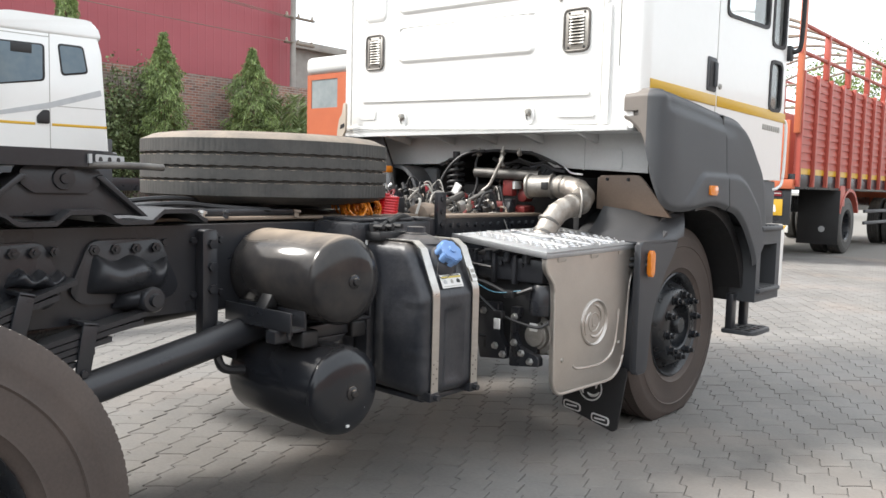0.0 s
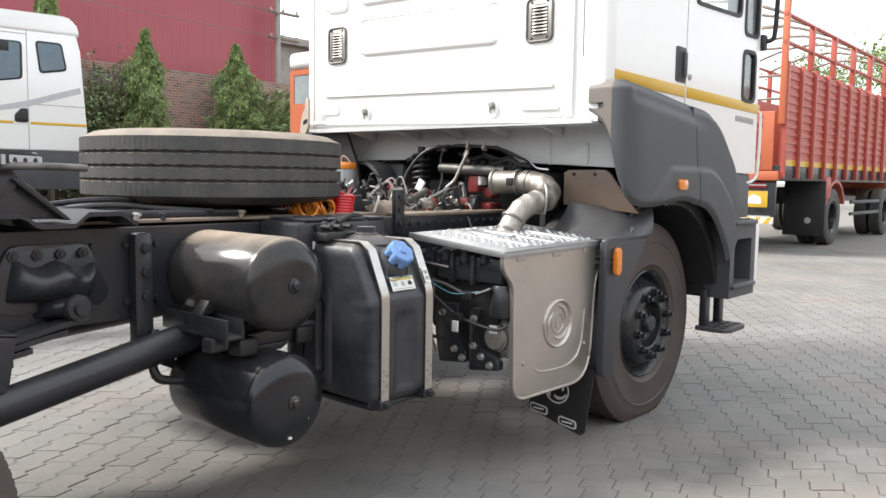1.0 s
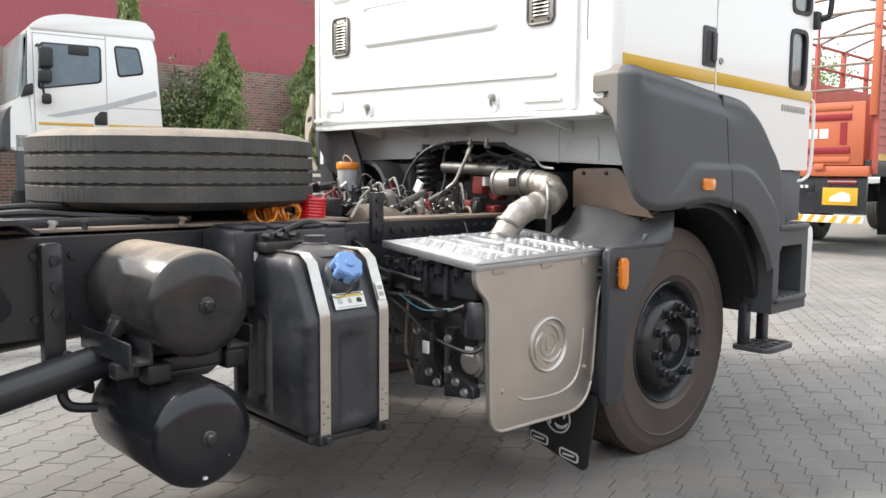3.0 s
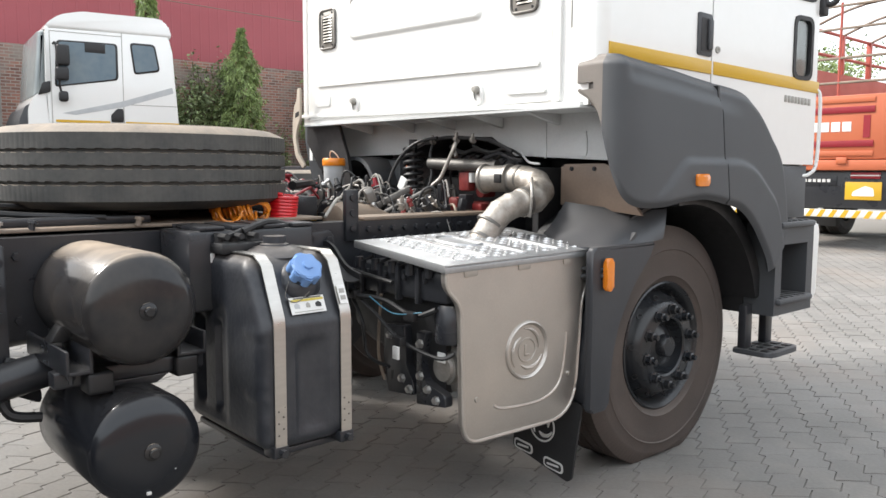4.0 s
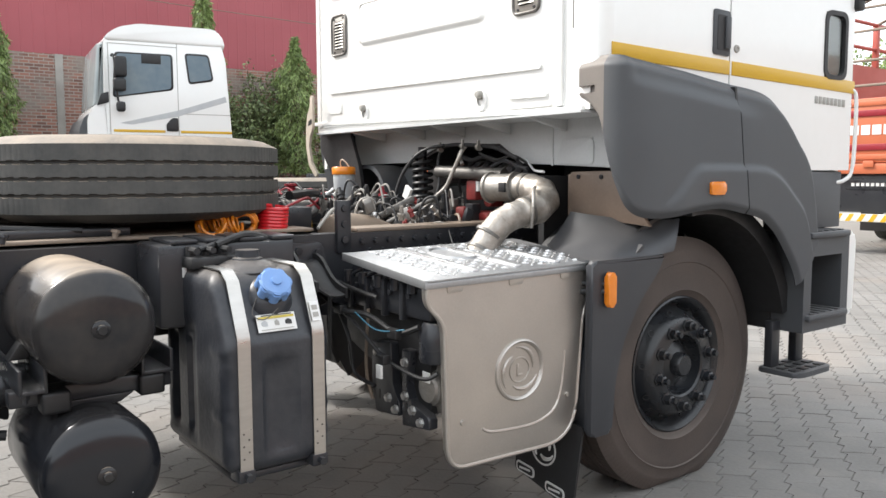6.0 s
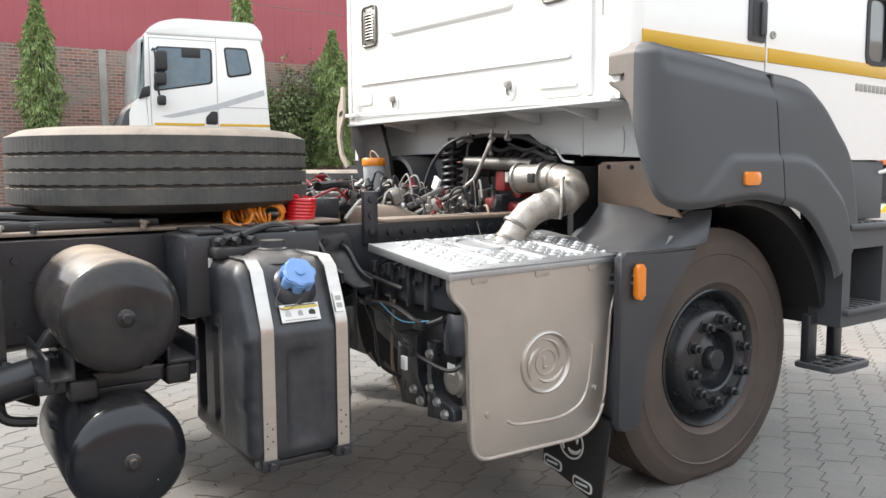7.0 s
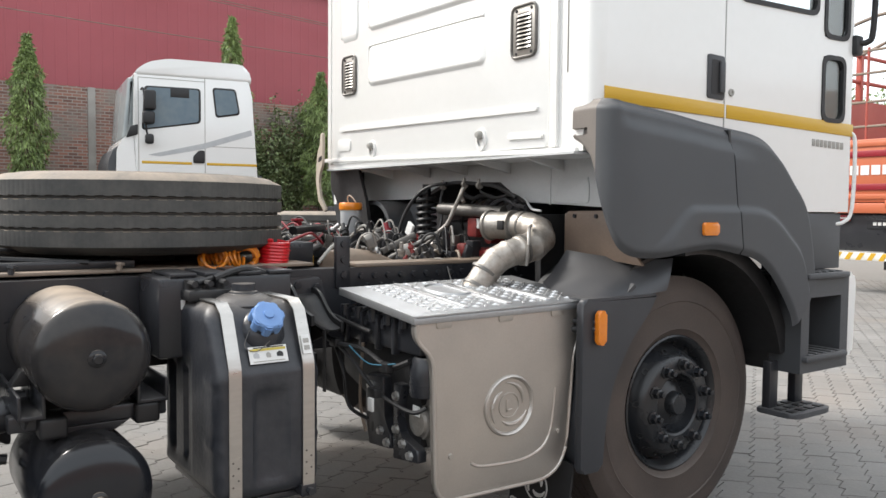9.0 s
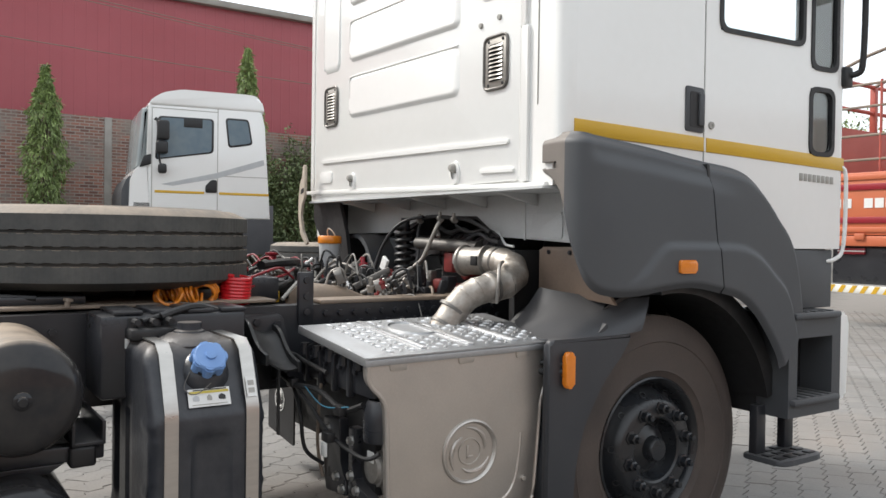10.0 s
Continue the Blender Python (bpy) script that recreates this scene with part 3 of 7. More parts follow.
for sx in (1, -1):
    lo_s = leaf_stack(sx, -2.69, 0.785, 6, 0.20, 0.02)
    up_s = leaf_stack(sx, -2.955, 0.897, 5, 0.34, 0.05)
    if sx > 0:
        leaf_clamp(lo_s, -2.935, 0.585, 0.760, -10)
        leaf_clamp(up_s, -3.125, 0.690, 0.868, -14)
        # cast spring hangers on the rail
        b = B()
        prism(b, rounded([(-2.88, 1.005), (-2.64, 1.005), (-2.57, 0.84), (-2.60, 0.80), (-2.90, 0.80), (-2.95, 0.84)], 0.03), 0.411, 0.426, YZ, 0.004)
        hang = part("spring_hanger", b, "black", truck, "black cast spring hanger bolted to the rail")
        casting("hanger_casting", -2.885, -2.625, 0.825, 0.955, 0.115, 2, hang)
        casting("hanger_foot", -2.80, -2.64, 0.77, 0.86, 0.10, 1, hang)
        b = B()
        lathe(b, [(0.042, 0), (0.042, 0.05), (0.036, 0.058), (0.022, 0.06), (0.020, 0.078), (0, 0.079)], axis_m((0.465, -2.715, 0.812), (1, 0, 0)), 18)
        part("hanger_pin", b, "black", hang)
        b = B()
        prism(b, rounded([(-3.40, 1.005), (-3.02, 1.005), (-2.96, 0.86), (-3.0, 0.80), (-3.45, 0.80)], 0.03), 0.411, 0.424, YZ, 0.004)
        hang2 = part("spring_hanger", b, "black", truck, "black cast spring hanger bolted to the rail")
        casting("hanger_casting", -3.13, -2.955, 0.865, 0.925, 0.075, 3, hang2)
        casting("hanger_casting", -3.42, -3.20, 0.84, 0.95, 0.09, 3, hang2)
        for y, hh in ((-2.87, hang), (-2.80, hang), (-2.73, hang), (-2.66, hang), (-3.11, hang2), (-3.05, hang2), (-2.99, hang2), (-3.2, hang2)):
            q = B()
            lathe(q, [(0.017, 0), (0.017, 0.012), (0.009, 0.013), (0.009, 0.022), (0, 0.023)], axis_m((0.426, y, 0.975), (1, 0, 0)), 6)
            part("hanger_bolt", q, "black", hh)

# long torque tube running down to the axle
b = B()
rod(b, (0.50, -3.60, 0.417), (0.50, -2.28, 0.679), 0.053, 24)
part("torque_rod", b, "black", truck, "thick black tube sloping down to the rear axle")

# fifth wheel coupling
fw = part("fifth_wheel", prism(B(), rounded([(-0.48, -3.95), (0.52, -3.95), (0.52, -2.92), (0.40, -2.76), (-0.36, -2.76), (-0.48, -2.92)], 0.06), 1.235, 1.285, None, 0.008), "black", truck, "black cast fifth-wheel coupling plate")
for sx in (1, -1):
    b = B()
    x = 0.42 * sx
    prism(b, [(-3.24, 1.085), (-3.09, 1.205), (-2.89, 1.205), (-2.74, 1.085)], x - 0.05, x + 0.045, YZ, 0.006)
    prism(b, [(-3.26, 1.082), (-3.24, 1.082), (-3.09, 1.205), (-3.11, 1.212)], x - 0.06, x + 0.075, YZ, 0.003)
    prism(b, [(-2.74, 1.082), (-2.72, 1.082), (-2.87, 1.212), (-2.89, 1.205)], x - 0.06, x + 0.075, YZ, 0.003)
    pd = part("pedestal", b, "black", fw)
    b = B()
    prism(b, rounded([(-3.10, 1.238), (-2.88, 1.238), (-2.865, 1.19), (-2.90, 1.155), (-3.07, 1.155), (-3.115, 1.19)], 0.015), min(x, x + 0.062 * sx), max(x, x + 0.062 * sx), YZ, 0.005)
    lathe(b, [(0.034, 0), (0.032, 0.010), (0.016, 0.012), (0.014, 0.020), (0, 0.021)], axis_m((x + 0.062 * sx, -2.985, 1.198), (sx, 0, 0)), 16)
    part("trunnion_ear", b, "black", pd)
b = B()
line = []
for i in range(65):
    y = -3.8 + 1.28 * i / 64
    line.append((y, 1.058 + 0.034 * max(0, min(1, 0.5 + 1.2 * math.sin(y * 2 * math.pi / 0.30)))))
prism(b, line + [(y, z + 0.014) for y, z in line[::-1]], -0.52, 0.52, YZ)
part("corrugated_base", b, "black", fw)
b = B()
tube(b, [(0.47, -2.95, 1.238), (0.525, -2.88, 1.241), (0.53, -2.79, 1.242), (0.532, -2.69, 1.239)], 0.011, 12)
part("release_handle", b, "dull", fw)

b = B()
box(b, (0.505, -2.925, 1.246), (0.5215, -2.915, 1.274), 0.0)
prism(b, rounded([(-2.905, 1.250), (-2.815, 1.247), (-2.815, 1.270), (-2.905, 1.274)], 0.006), 0.5205, 0.522, YZ)
lbc = part("coupling_label", b, "milky", fw, "worn white stencil strip")
for k in range(3):
    b = B()
    y = -2.897 + 0.028 * k
    prism(b, rounded([(y, 1.253), (y + 0.014, 1.253), (y + 0.011, 1.266), (y + 0.003, 1.266)], 0.004), 0.522, 0.523, YZ)
    part("label_mark", b, "ink", lbc)
# deck plate between coupling and tyre
b = B()
box(b, (-0.38, -2.70, 1.055), (0.36, -1.30, 1.067), 0.003)
part("deck_plate", b, "tan", truck)
for x0, x1, y0, y1, z in ((-0.34, -0.26, -2.6, -1.0, 1.10), (0.18, 0.30, -2.62, -1.95, 1.095), (-0.20, 0.10, -2.55, -2.35, 1.11)):
    b = B()
    box(b, (x0, y0, 1.067), (x1, y1, z), 0.006)
    part("deck_runner", b, "black", truck)
for k in (0, 3, 4, 8):
    b = B()
    y = -2.66 + 0.075 * k + 0.02 * (k % 3)
    lathe(b, [(0.010, 0), (0.010, 0.02), (0.016, 0.021), (0.015, 0.03), (0, 0.032)], axis_m((0.345 + 0.01 * (k % 3), y, 1.062), (0.1 * (k % 2), 0.2, 1)), 8)
    part("deck_fitting", b, ("silver", "black", "tan")[k % 3], truck)
for pts in ([(0.2, -2.7, 1.09), (0.28, -2.5, 1.115), (0.25, -2.3, 1.10), (0.3, -2.1, 1.09)], [(0.05, -2.7, 1.10), (0.12, -2.45, 1.13), (0.05, -2.2, 1.11), (0.1, -2.0, 1.08)]):
    b = B()
    tube(b, pts, 0.010, 7)
    part("deck_hose", b, "wire", truck)

# air tanks
TANK_Y = -2.207
for z, lab in ((0.873, "gloss black steel air tank with dust on its top"), (0.488, "gloss black steel air tank, the lower of two")):
    b = B()
    L0, R = 0.40, 0.156
    m = axis_m((L0, TANK_Y, z), (1, 0, 0))
    D = 0.452
    lathe(b, [(0, -0.045), (0.05, -0.042), (0.10, -0.03), (0.14, -0.008), (R - 0.004, 0.012), (R, 0.03), (R, D), (R - 0.0025, D + 0.004), (R - 0.0025, D + 0.010), (R - 0.005, D + 0.022), (R - 0.018, D + 0.036),
              (0.118, D + 0.048), (0.085, D + 0.057), (0.045, D + 0.062), (0, D + 0.063)], m, 64)
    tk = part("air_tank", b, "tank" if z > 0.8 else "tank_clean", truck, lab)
    b = B()
    lathe(b, [(0.025, D + 0.055), (0.024, D + 0.066), (0.018, D + 0.070), (0.014, D + 0.071), (0.014, D + 0.080), (0.011, D + 0.083), (0, D + 0.083)], m, 16)
    part("drain_boss", b, "tank", tk)
    for dy, dz in ((-0.055, -0.005), (0.02, -0.075)) if z > 0.8 else ((0.06, -0.06), (-0.01, -0.115)):
        b = B()
        box(b, (L0 + D + 0.046, TANK_Y + dy - 0.006, z + dz - 0.004), (L0 + D + 0.056, TANK_Y + dy + 0.006, z + dz + 0.004), 0.001)
        part("chipped_paint", b, "label", tk)
# tank cradle
cr = part("tank_bracket", prism(B(), rounded([(-2.50, 1.03), (-2.44, 1.03), (-2.44, 0.66), (-2.36, 0.60), (-2.36, 0.55), (-2.50, 0.62)], 0.015), 0.415, 0.46, YZ, 0.004), "black", truck)
# channel saddles under the upper tank, blocks between the two tanks
for y0, y1, out in ((-2.385, -2.315, 0.80), (-2.065, -1.975, 0.76)):
    b = B()
    box(b, (0.42, y0, 0.700), (out, y1, 0.712), 0.004)
    box(b, (0.42, y0, 0.700), (out, y0 + 0.010, 0.768), 0.003)
    box(b, (0.42, y1 - 0.010, 0.700), (out, y1, 0.768), 0.003)
    cb = part("cradle_beam", b, "black", cr)
    b = B()
    yc = (y0 + y1) / 2 + (0.055 if y0 < -2.2 else -0.015)
    box(b, (out - 0.075, yc - 0.036, 0.640), (out, yc + 0.036, 0.700), 0.010, 3)
    part("rubber_block", b, "wire", cb)
    b = B()
    lathe(b, [(0.012, 0), (0.012, 0.014), (0.007, 0.015), (0.007, 0.026), (0, 0.027)], axis_m((out - 0.03, y1 - 0.02 if y0 > -2.2 else y0 + 0.02, 0.700), (0, 0, -1)), 6)
    part("beam_bolt", b, "black", cb)
for x in (0.50, 0.71):
    b = B()
    box(b, (x - 0.028, -2.40, 0.655), (x + 0.028, -1.975, 0.700), 0.006)
    prism(b, [(-2.33, 0.655), (-2.08, 0.655), (-2.12, 0.630), (-2.29, 0.630)], x - 0.03, x + 0.03, YZ, 0.004)
    part("cradle_strap", b, "black", cr)
for yy in (-2.36, -2.05):
    b = B()
    prism(b, [(yy - 0.025, 0.768), (yy + 0.025, 0.768), (yy + (0.040 if yy < -2.2 else -0.005), 0.812), (yy + (0.005 if yy < -2.2 else -0.040), 0.812)], 0.60, 0.66, YZ, 0.004)
    part("saddle_pad", b, "wire", cr)
for z in (0.98, 0.90, 0.82):
    q = B()
    lathe(q, [(0.018, 0), (0.018, 0.016), (0, 0.018)], axis_m((0.46, -2.465, z), (1, 0, 0)), 6)
    part("bracket_bolt", q, "black", cr)
b = B()
tube(b, [(0.47, -2.44, 0.70), (0.50, -2.47, 0.62), (0.52, -2.46, 0.55), (0.53, -2.38, 0.53)], 0.016, 8)
part("drain_hose", b, "wire", cr)

# hidden fuel tank on the frame's other side, added to shade the ground
b = B()
prism(b, rounded([(-1.10, 0.56), (-0.46, 0.56), (-0.46, 1.0), (-1.10, 1.0)], 0.07, 6), 0.95, 2.12, XZ, 0.02, 3)
part("fuel_tank", b, "tank_clean", truck)
# valve box beside the rail
vb = part("valve_box", box(B(), (0.412, -1.97, 0.80), (0.64, -1.52, 1.055), 0.012), "black", truck, "black steel box with a ribbed lid")
for k in range(4):
    b = B()
    y = -1.93 + k * 0.11
    box(b, (0.42, y, 1.055), (0.635, y + 0.085, 1.068), 0.004)
    part("lid_rib", b, "black", vb)
b = B()
box(b, (0.64, -1.90, 0.955), (0.643, -1.886, 0.985), 0.001)
part("sticker", b, "label", vb)

# urea tank with straps
def urea_body():
    """A rounded moulded tank: slanted upper front, tapered back, flutes in its faces."""
    q = B()
    bmesh.ops.create_cube(q, size=2.0)
    bmesh.ops.subdivide_edges(q, edges=q.edges[:], cuts=40, use_grid_fill=True)
    lo, hi, r = Vector((0.48, -1.898, 0.412)), Vector((0.965, -1.568, 0.99)), 0.050
    half, mid = (hi - lo) / 2, (hi + lo) / 2
    for w in q.verts:
        c = Vector([w.co[k] * half[k] for k in range(3)])
        inner = Vector([max(-(half[k] - r), min(half[k] - r, c[k])) for k in range(3)])
        d = c - inner
        x, y, z = mid + inner + (d.normalized() * r if d.length > 1e-6 else d)
        # flutes
        if x > 0.93:
            t = max(0.0, 1 - abs((y + 1.733) / 0.060) ** 4) * max(0.0, 1 - abs((z - 0.60) / 0.15) ** 6)
            x -= 0.016 * t
            for zz in (0.50, 0.62, 0.73):
                x += 0.004 * max(0.0, 1 - ((z - zz) / 0.02) ** 2) * (1 if abs(y + 1.733) > 0.14 else 0)
        if y < -1.865:
            for xx in (0.57, 0.68):
                y += 0.024 * max(0.0, 1 - ((x - xx) / 0.022) ** 4) * max(0.0, 1 - abs((z - 0.63) / 0.15) ** 8)
            y += 0.010 * max(0.0, 1 - abs((x - 0.62) / 0.13) ** 6) * ease(0.84, 0.80, z) * ease(0.44, 0.47, z)
            for zz in (0.58, 0.77):
                y -= 0.005 * max(0.0, 1 - ((z - zz) / 0.016) ** 2) * ease(0.84, 0.87, x)
        if y > -1.59:
            for zz in (0.58, 0.77):
                y += 0.005 * max(0.0, 1 - ((z - zz) / 0.016) ** 2) * ease(0.84, 0.87, x)
        # slanted upper front, tapered back and sloping floor
        if z > 0.79:
            lim = 0.965 - (z - 0.79) * 0.52
            x = 0.48 + (x - 0.48) * (lim - 0.48) / 0.485
        f = max(0.0, (0.86 - x) / 0.39)
        y -= 0.022 * f * ease(0.86, 0.74, z) * (1 if y < -1.75 else 0)
        floor_z = 0.412 + 0.02 * f
        z = 0.99 - (0.99 - z) * (0.99 - floor_z) / 0.578
        w.co = (x, y, z)
    return q


ut = part("urea_tank", urea_body(), "plastic", truck, "black moulded plastic tank with two steel straps and blue cap")
b = B()
lathe(b, [(0.10, 0), (0.095, 0.03), (0.07, 0.055), (0.06, 0.06), (0.06, 0.075)], axis_m((0.868, -1.733, 0.897), (0.75, 0, 0.66)) @ Matrix.Diagonal((0.78, 0.78, 0.9, 1)), 28)
part("filler_neck", b, "plastic", ut)
b = B()
cm = axis_m((0.868, -1.733, 0.897), (0.75, 0, 0.66)) @ Matrix.Diagonal((0.73, 0.73, 0.88, 1))
pts = []
for k in range(98):
    a = 2 * math.pi * k / 98
    r = 0.067 + 0.0065 * math.cos(7 * a) - 0.0015 * math.cos(14 * a)
    pts.append((r * math.cos(a), r * math.sin(a)))
prism(b, pts, 0.066, 0.104, cm)
prism(b, [(x * 0.93, y * 0.93) for x, y in pts], 0.1035, 0.112, cm)
lathe(b, [(0.066, 0.1035), (0.064, 0.109), (0.058, 0.113), (0.0, 0.1135)], cm, 40)
lathe(b, [(0.022, 0.112), (0.020, 0.120), (0.0, 0.121)], cm, 16)
part("filler_cap", b, "blue", ut, "blue ribbed filler cap")
b = B()
tube(b, [(0.920, -1.785, 0.915), (0.935, -1.805, 0.872), (0.950, -1.775, 0.856), (0.955, -1.735, 0.885)], 0.0013, 6)
part("cap_cord", b, "dull", ut)
for y in (-1.848, -1.617):
    b = B()
    prof = [(0.53, 0.992), (0.858, 0.992), (0.900, 0.965), (0.966, 0.815), (0.969, 0.79), (0.969, 0.43)]
    for (x0, z0), (x1, z1) in zip(prof, prof[1:]):
        d = Vector((x1 - x0, z1 - z0)).normalized()
        v = [b.verts.new(q) for q in ((x0, y - 0.019, z0), (x0, y + 0.019, z0), (x1, y + 0.019, z1), (x1, y - 0.019, z1))]
        b.faces.new(v)
    bmesh.ops.remove_doubles(b, verts=b.verts, dist=0.0005)
    bmesh.ops.solidify(b, geom=b.faces, thickness=0.004)
    st = part("strap", b, "strap", ut, "bright stainless steel strap")
    b = B()
    box(b, (0.91, y - 0.026, 0.400), (0.976, y + 0.026, 0.436), 0.006)
    lathe(b, [(0.012, 0), (0.012, 0.02), (0, 0.02)], axis_m((0.976, y, 0.418), (1, 0, 0)), 6)
    part("strap_foot", b, "black", st)
for y in (-1.848, -1.617):
    for k in range(5):
        b = B()
        lathe(b, [(0.0032, 0), (0.0028, 0.0012), (0, 0.0014)], axis_m((0.9735, y + 0.008 * (1 if k % 2 else -1), 0.47 + 0.018 * k), (1, 0, 0)), 8)
        part("strap_rivet", b, "dull", ut)
# support tray under the tank
b = B()
box(b, (0.46, -1.870, 0.390), (0.930, -1.592, 0.412), 0.008)
part("tank_tray", b, "black", ut)
# label on the slanted face: bars only
lm = Matrix.Translation((0.9435, -1.737, 0.842)) @ Matrix(((0.0, -0.42, 0.9075, 0), (1, 0, 0, 0), (0, 0.9075, 0.42, 0), (0, 0, 0, 1)))
b = B()
prism(b, [(-0.060, -0.026), (0.060, -0.026), (0.060, 0.026), (-0.060, 0.026)], 0.003, 0.005, lm)
lb = part("warning_label", b, "label", ut, "white warning label with small pictograms")
b = B()
prism(b, [(-0.056, 0.012), (0.056, 0.012), (0.056, 0.019), (-0.056, 0.019)], 0.0055, 0.0065, lm)
part("label_band", b, "labely", lb)
b = B()
prism(b, [(-0.045, 0.0205), (0.05, 0.0205), (0.05, 0.0235), (-0.045, 0.0235)], 0.0055, 0.0065, lm)
part("label_line", b, "ink", lb)
for u, w, mm_ in ((-0.038, 0.009, "milky"), (0.0, 0.007, "vent"), (0.036, 0.010, "ink")):
    b = B()
    prism(b, rounded([(u - w, -0.008), (u + w, -0.010), (u + w, 0.002), (u, 0.008), (u - w, 0.003)], 0.003), 0.0055, 0.0065, lm)
    part("label_mark", b, mm_, lb)
b = B()
prism(b, [(-0.05, -0.021), (0.05, -0.021), (0.05, -0.019), (-0.05, -0.019)], 0.0055, 0.0065, lm)
part("label_line", b, "vent", lb)
b = B()
prism(b, [(-0.014, -0.03), (0.014, -0.03), (0.014, 0.03), (-0.014, 0.03)], 0.006, 0.0075, Matrix.Translation((0.9475, -1.617, 0.862)) @ lm.to_3x3().to_4x4())
part("strap_sticker", b, "label", ut)
b = B()
for u in (-0.018, 0.004):
    prism(b, [(-0.009, u), (0.009, u), (0.009, u + 0.014), (-0.009, u + 0.014)], 0.008, 0.009, Matrix.Translation((0.9475, -1.617, 0.862)) @ lm.to_3x3().to_4x4())
part("sticker_code", b, "vent", ut)
# fittings on top
b = B()
lathe(b, [(0.105, -0.006), (0.09, 0.008), (0.062, 0.022), (0.046, 0.026), (0.045, 0.03), (0.036, 0.034), (0.036, 0.055), (0, 0.057)], axis_m((0.76, -1.74, 0.985), (0, 0, 1)), 20)
part("sender_cap", b, "plastic", ut)
b = B()
box(b, (0.58, -1.90, 0.985), (0.72, -1.72, 1.02), 0.008)
for y in (-1.88, -1.83, -1.78):
    rod(b, (0.66, y, 1.0), (0.66, y, 1.05), 0.014, 10)
    rod(b, (0.66, y, 1.04), (0.72, y, 1.04), 0.010, 8)
part("sender_unit", b, "wire", ut)
b = B()
tube(b, [(0.66, -1.80, 1.05), (0.62, -1.68, 1.075), (0.60, -1.58, 1.04), (0.55, -1.50, 0.95), (0.50, -1.44, 0.85)], 0.012, 8)
tube(b, [(0.68, -1.86, 1.04), (0.62, -1.72, 1.06), (0.58, -1.60, 1.01), (0.50, -1.50, 0.92)], 0.009, 8)
part("urea_hose", b, "wire", ut)

# exhaust after-treatment box: chequer top, pressed front panel
PX = 1.105
# the box stands slightly askew to the rail and rises towards the cab
ASKEW = Matrix(((1, 0.036, 0, 0.036 * 1.294 - 0.016), (0, 1, 0, 0), (0, 0.018, 1, 0.018 * 1.294), (0, 0, 0, 1)))
SHAPE = [(-1.308, 0.928), (-1.308, 0.868), (-1.242, 0.802), (-1.228, 0.322), (-0.672, 0.310), (-0.634, 0.765), (-0.590, 0.848), (-0.545, 0.875), (-0.545, 0.928)]
ROUND = [0.01, 0.05, 0.04, 0.07, 0.14, 0.05, 0.04, 0.03, 0.01]
ex = part("exhaust_panel", prism(B(), rounded(SHAPE, ROUND, 7), PX - 0.022, PX, YZ, 0.012, 3), "steel", truck, "pressed satin steel side panel with an embossed round emblem")
b = B()
EDGE = rounded([(-0.925 + (y + 0.925) * 0.985, 0.62 + (z - 0.62) * 0.985) for y, z in SHAPE], ROUND, 7)
tube(b, [(PX - 0.003, y, z) for y, z in EDGE], 0.0075, 8, smooth=False)
part("rolled_edge", b, "steel", ex)
b = B()
em = axis_m((PX, -0.932, 0.606), (1, 0, 0))
lathe(b, [(0.107, -0.002), (0.104, 0.008), (0.099, 0.011), (0.094, 0.007), (0.090, -0.002)], em, 48)
for k in range(3):
    a0 = 2 * math.pi * k / 3
    pts = []
    for i in range(13):
        t = a0 + i / 12 * 1.75
        pts.append((em @ Vector(((0.058 + 0.022 * i / 12) * math.cos(t), (0.058 + 0.022 * i / 12) * math.sin(t), 0.001))))
    tube(b, pts, 0.006, 8, smooth=False, rs=[0.002, 0.007, 0.008, 0.006, 0.002])
lathe(b, [(0.046, -0.002), (0.044, 0.004), (0.040, 0.004), (0.038, -0.002)], em, 32)
box(b, (PX - 0.002, -0.945, 0.585), (PX + 0.004, -0.937, 0.628), 0.002)
box(b, (PX - 0.002, -0.945, 0.585), (PX + 0.004, -0.918, 0.593), 0.002)
part("embossed_emblem", b, "steel", ex)
b = B()
tube(b, [(PX, -1.090, 0.436), (PX, -1.055, 0.418), (PX, -0.96, 0.408), (PX, -0.86, 0.408), (PX, -0.785, 0.432), (PX, -0.748, 0.480), (PX, -0.731, 0.56), (PX, -0.724, 0.64)], 0.0065, 8)
for vt in b.verts:
    vt.co.x -= 0.0025
part("pressed_bead", b, "steel", ex)
for y, z in ((-1.17, 0.472), (-0.710, 0.482), (-0.60, 0.89)):
    b = B()
    lathe(b, [(0.010, 0), (0.009, 0.006), (0, 0.007)], axis_m((PX, y, z), (1, 0, 0)), 10)
    part("panel_screw", b, "strap", ex)
for y in (-1.20, -0.95, -0.72):
    b = B()
    prism(b, rounded([(y - 0.03, 0.895), (y + 0.03, 0.895), (y + 0.03, 0.932), (y - 0.03, 0.932)], 0.01), PX - 0.003, PX + 0.004, YZ, 0.002)
    part("pressed_tab", b, "steel", ex)

for o in [ex, *ex.children]:
    o.data.transform(ASKEW)
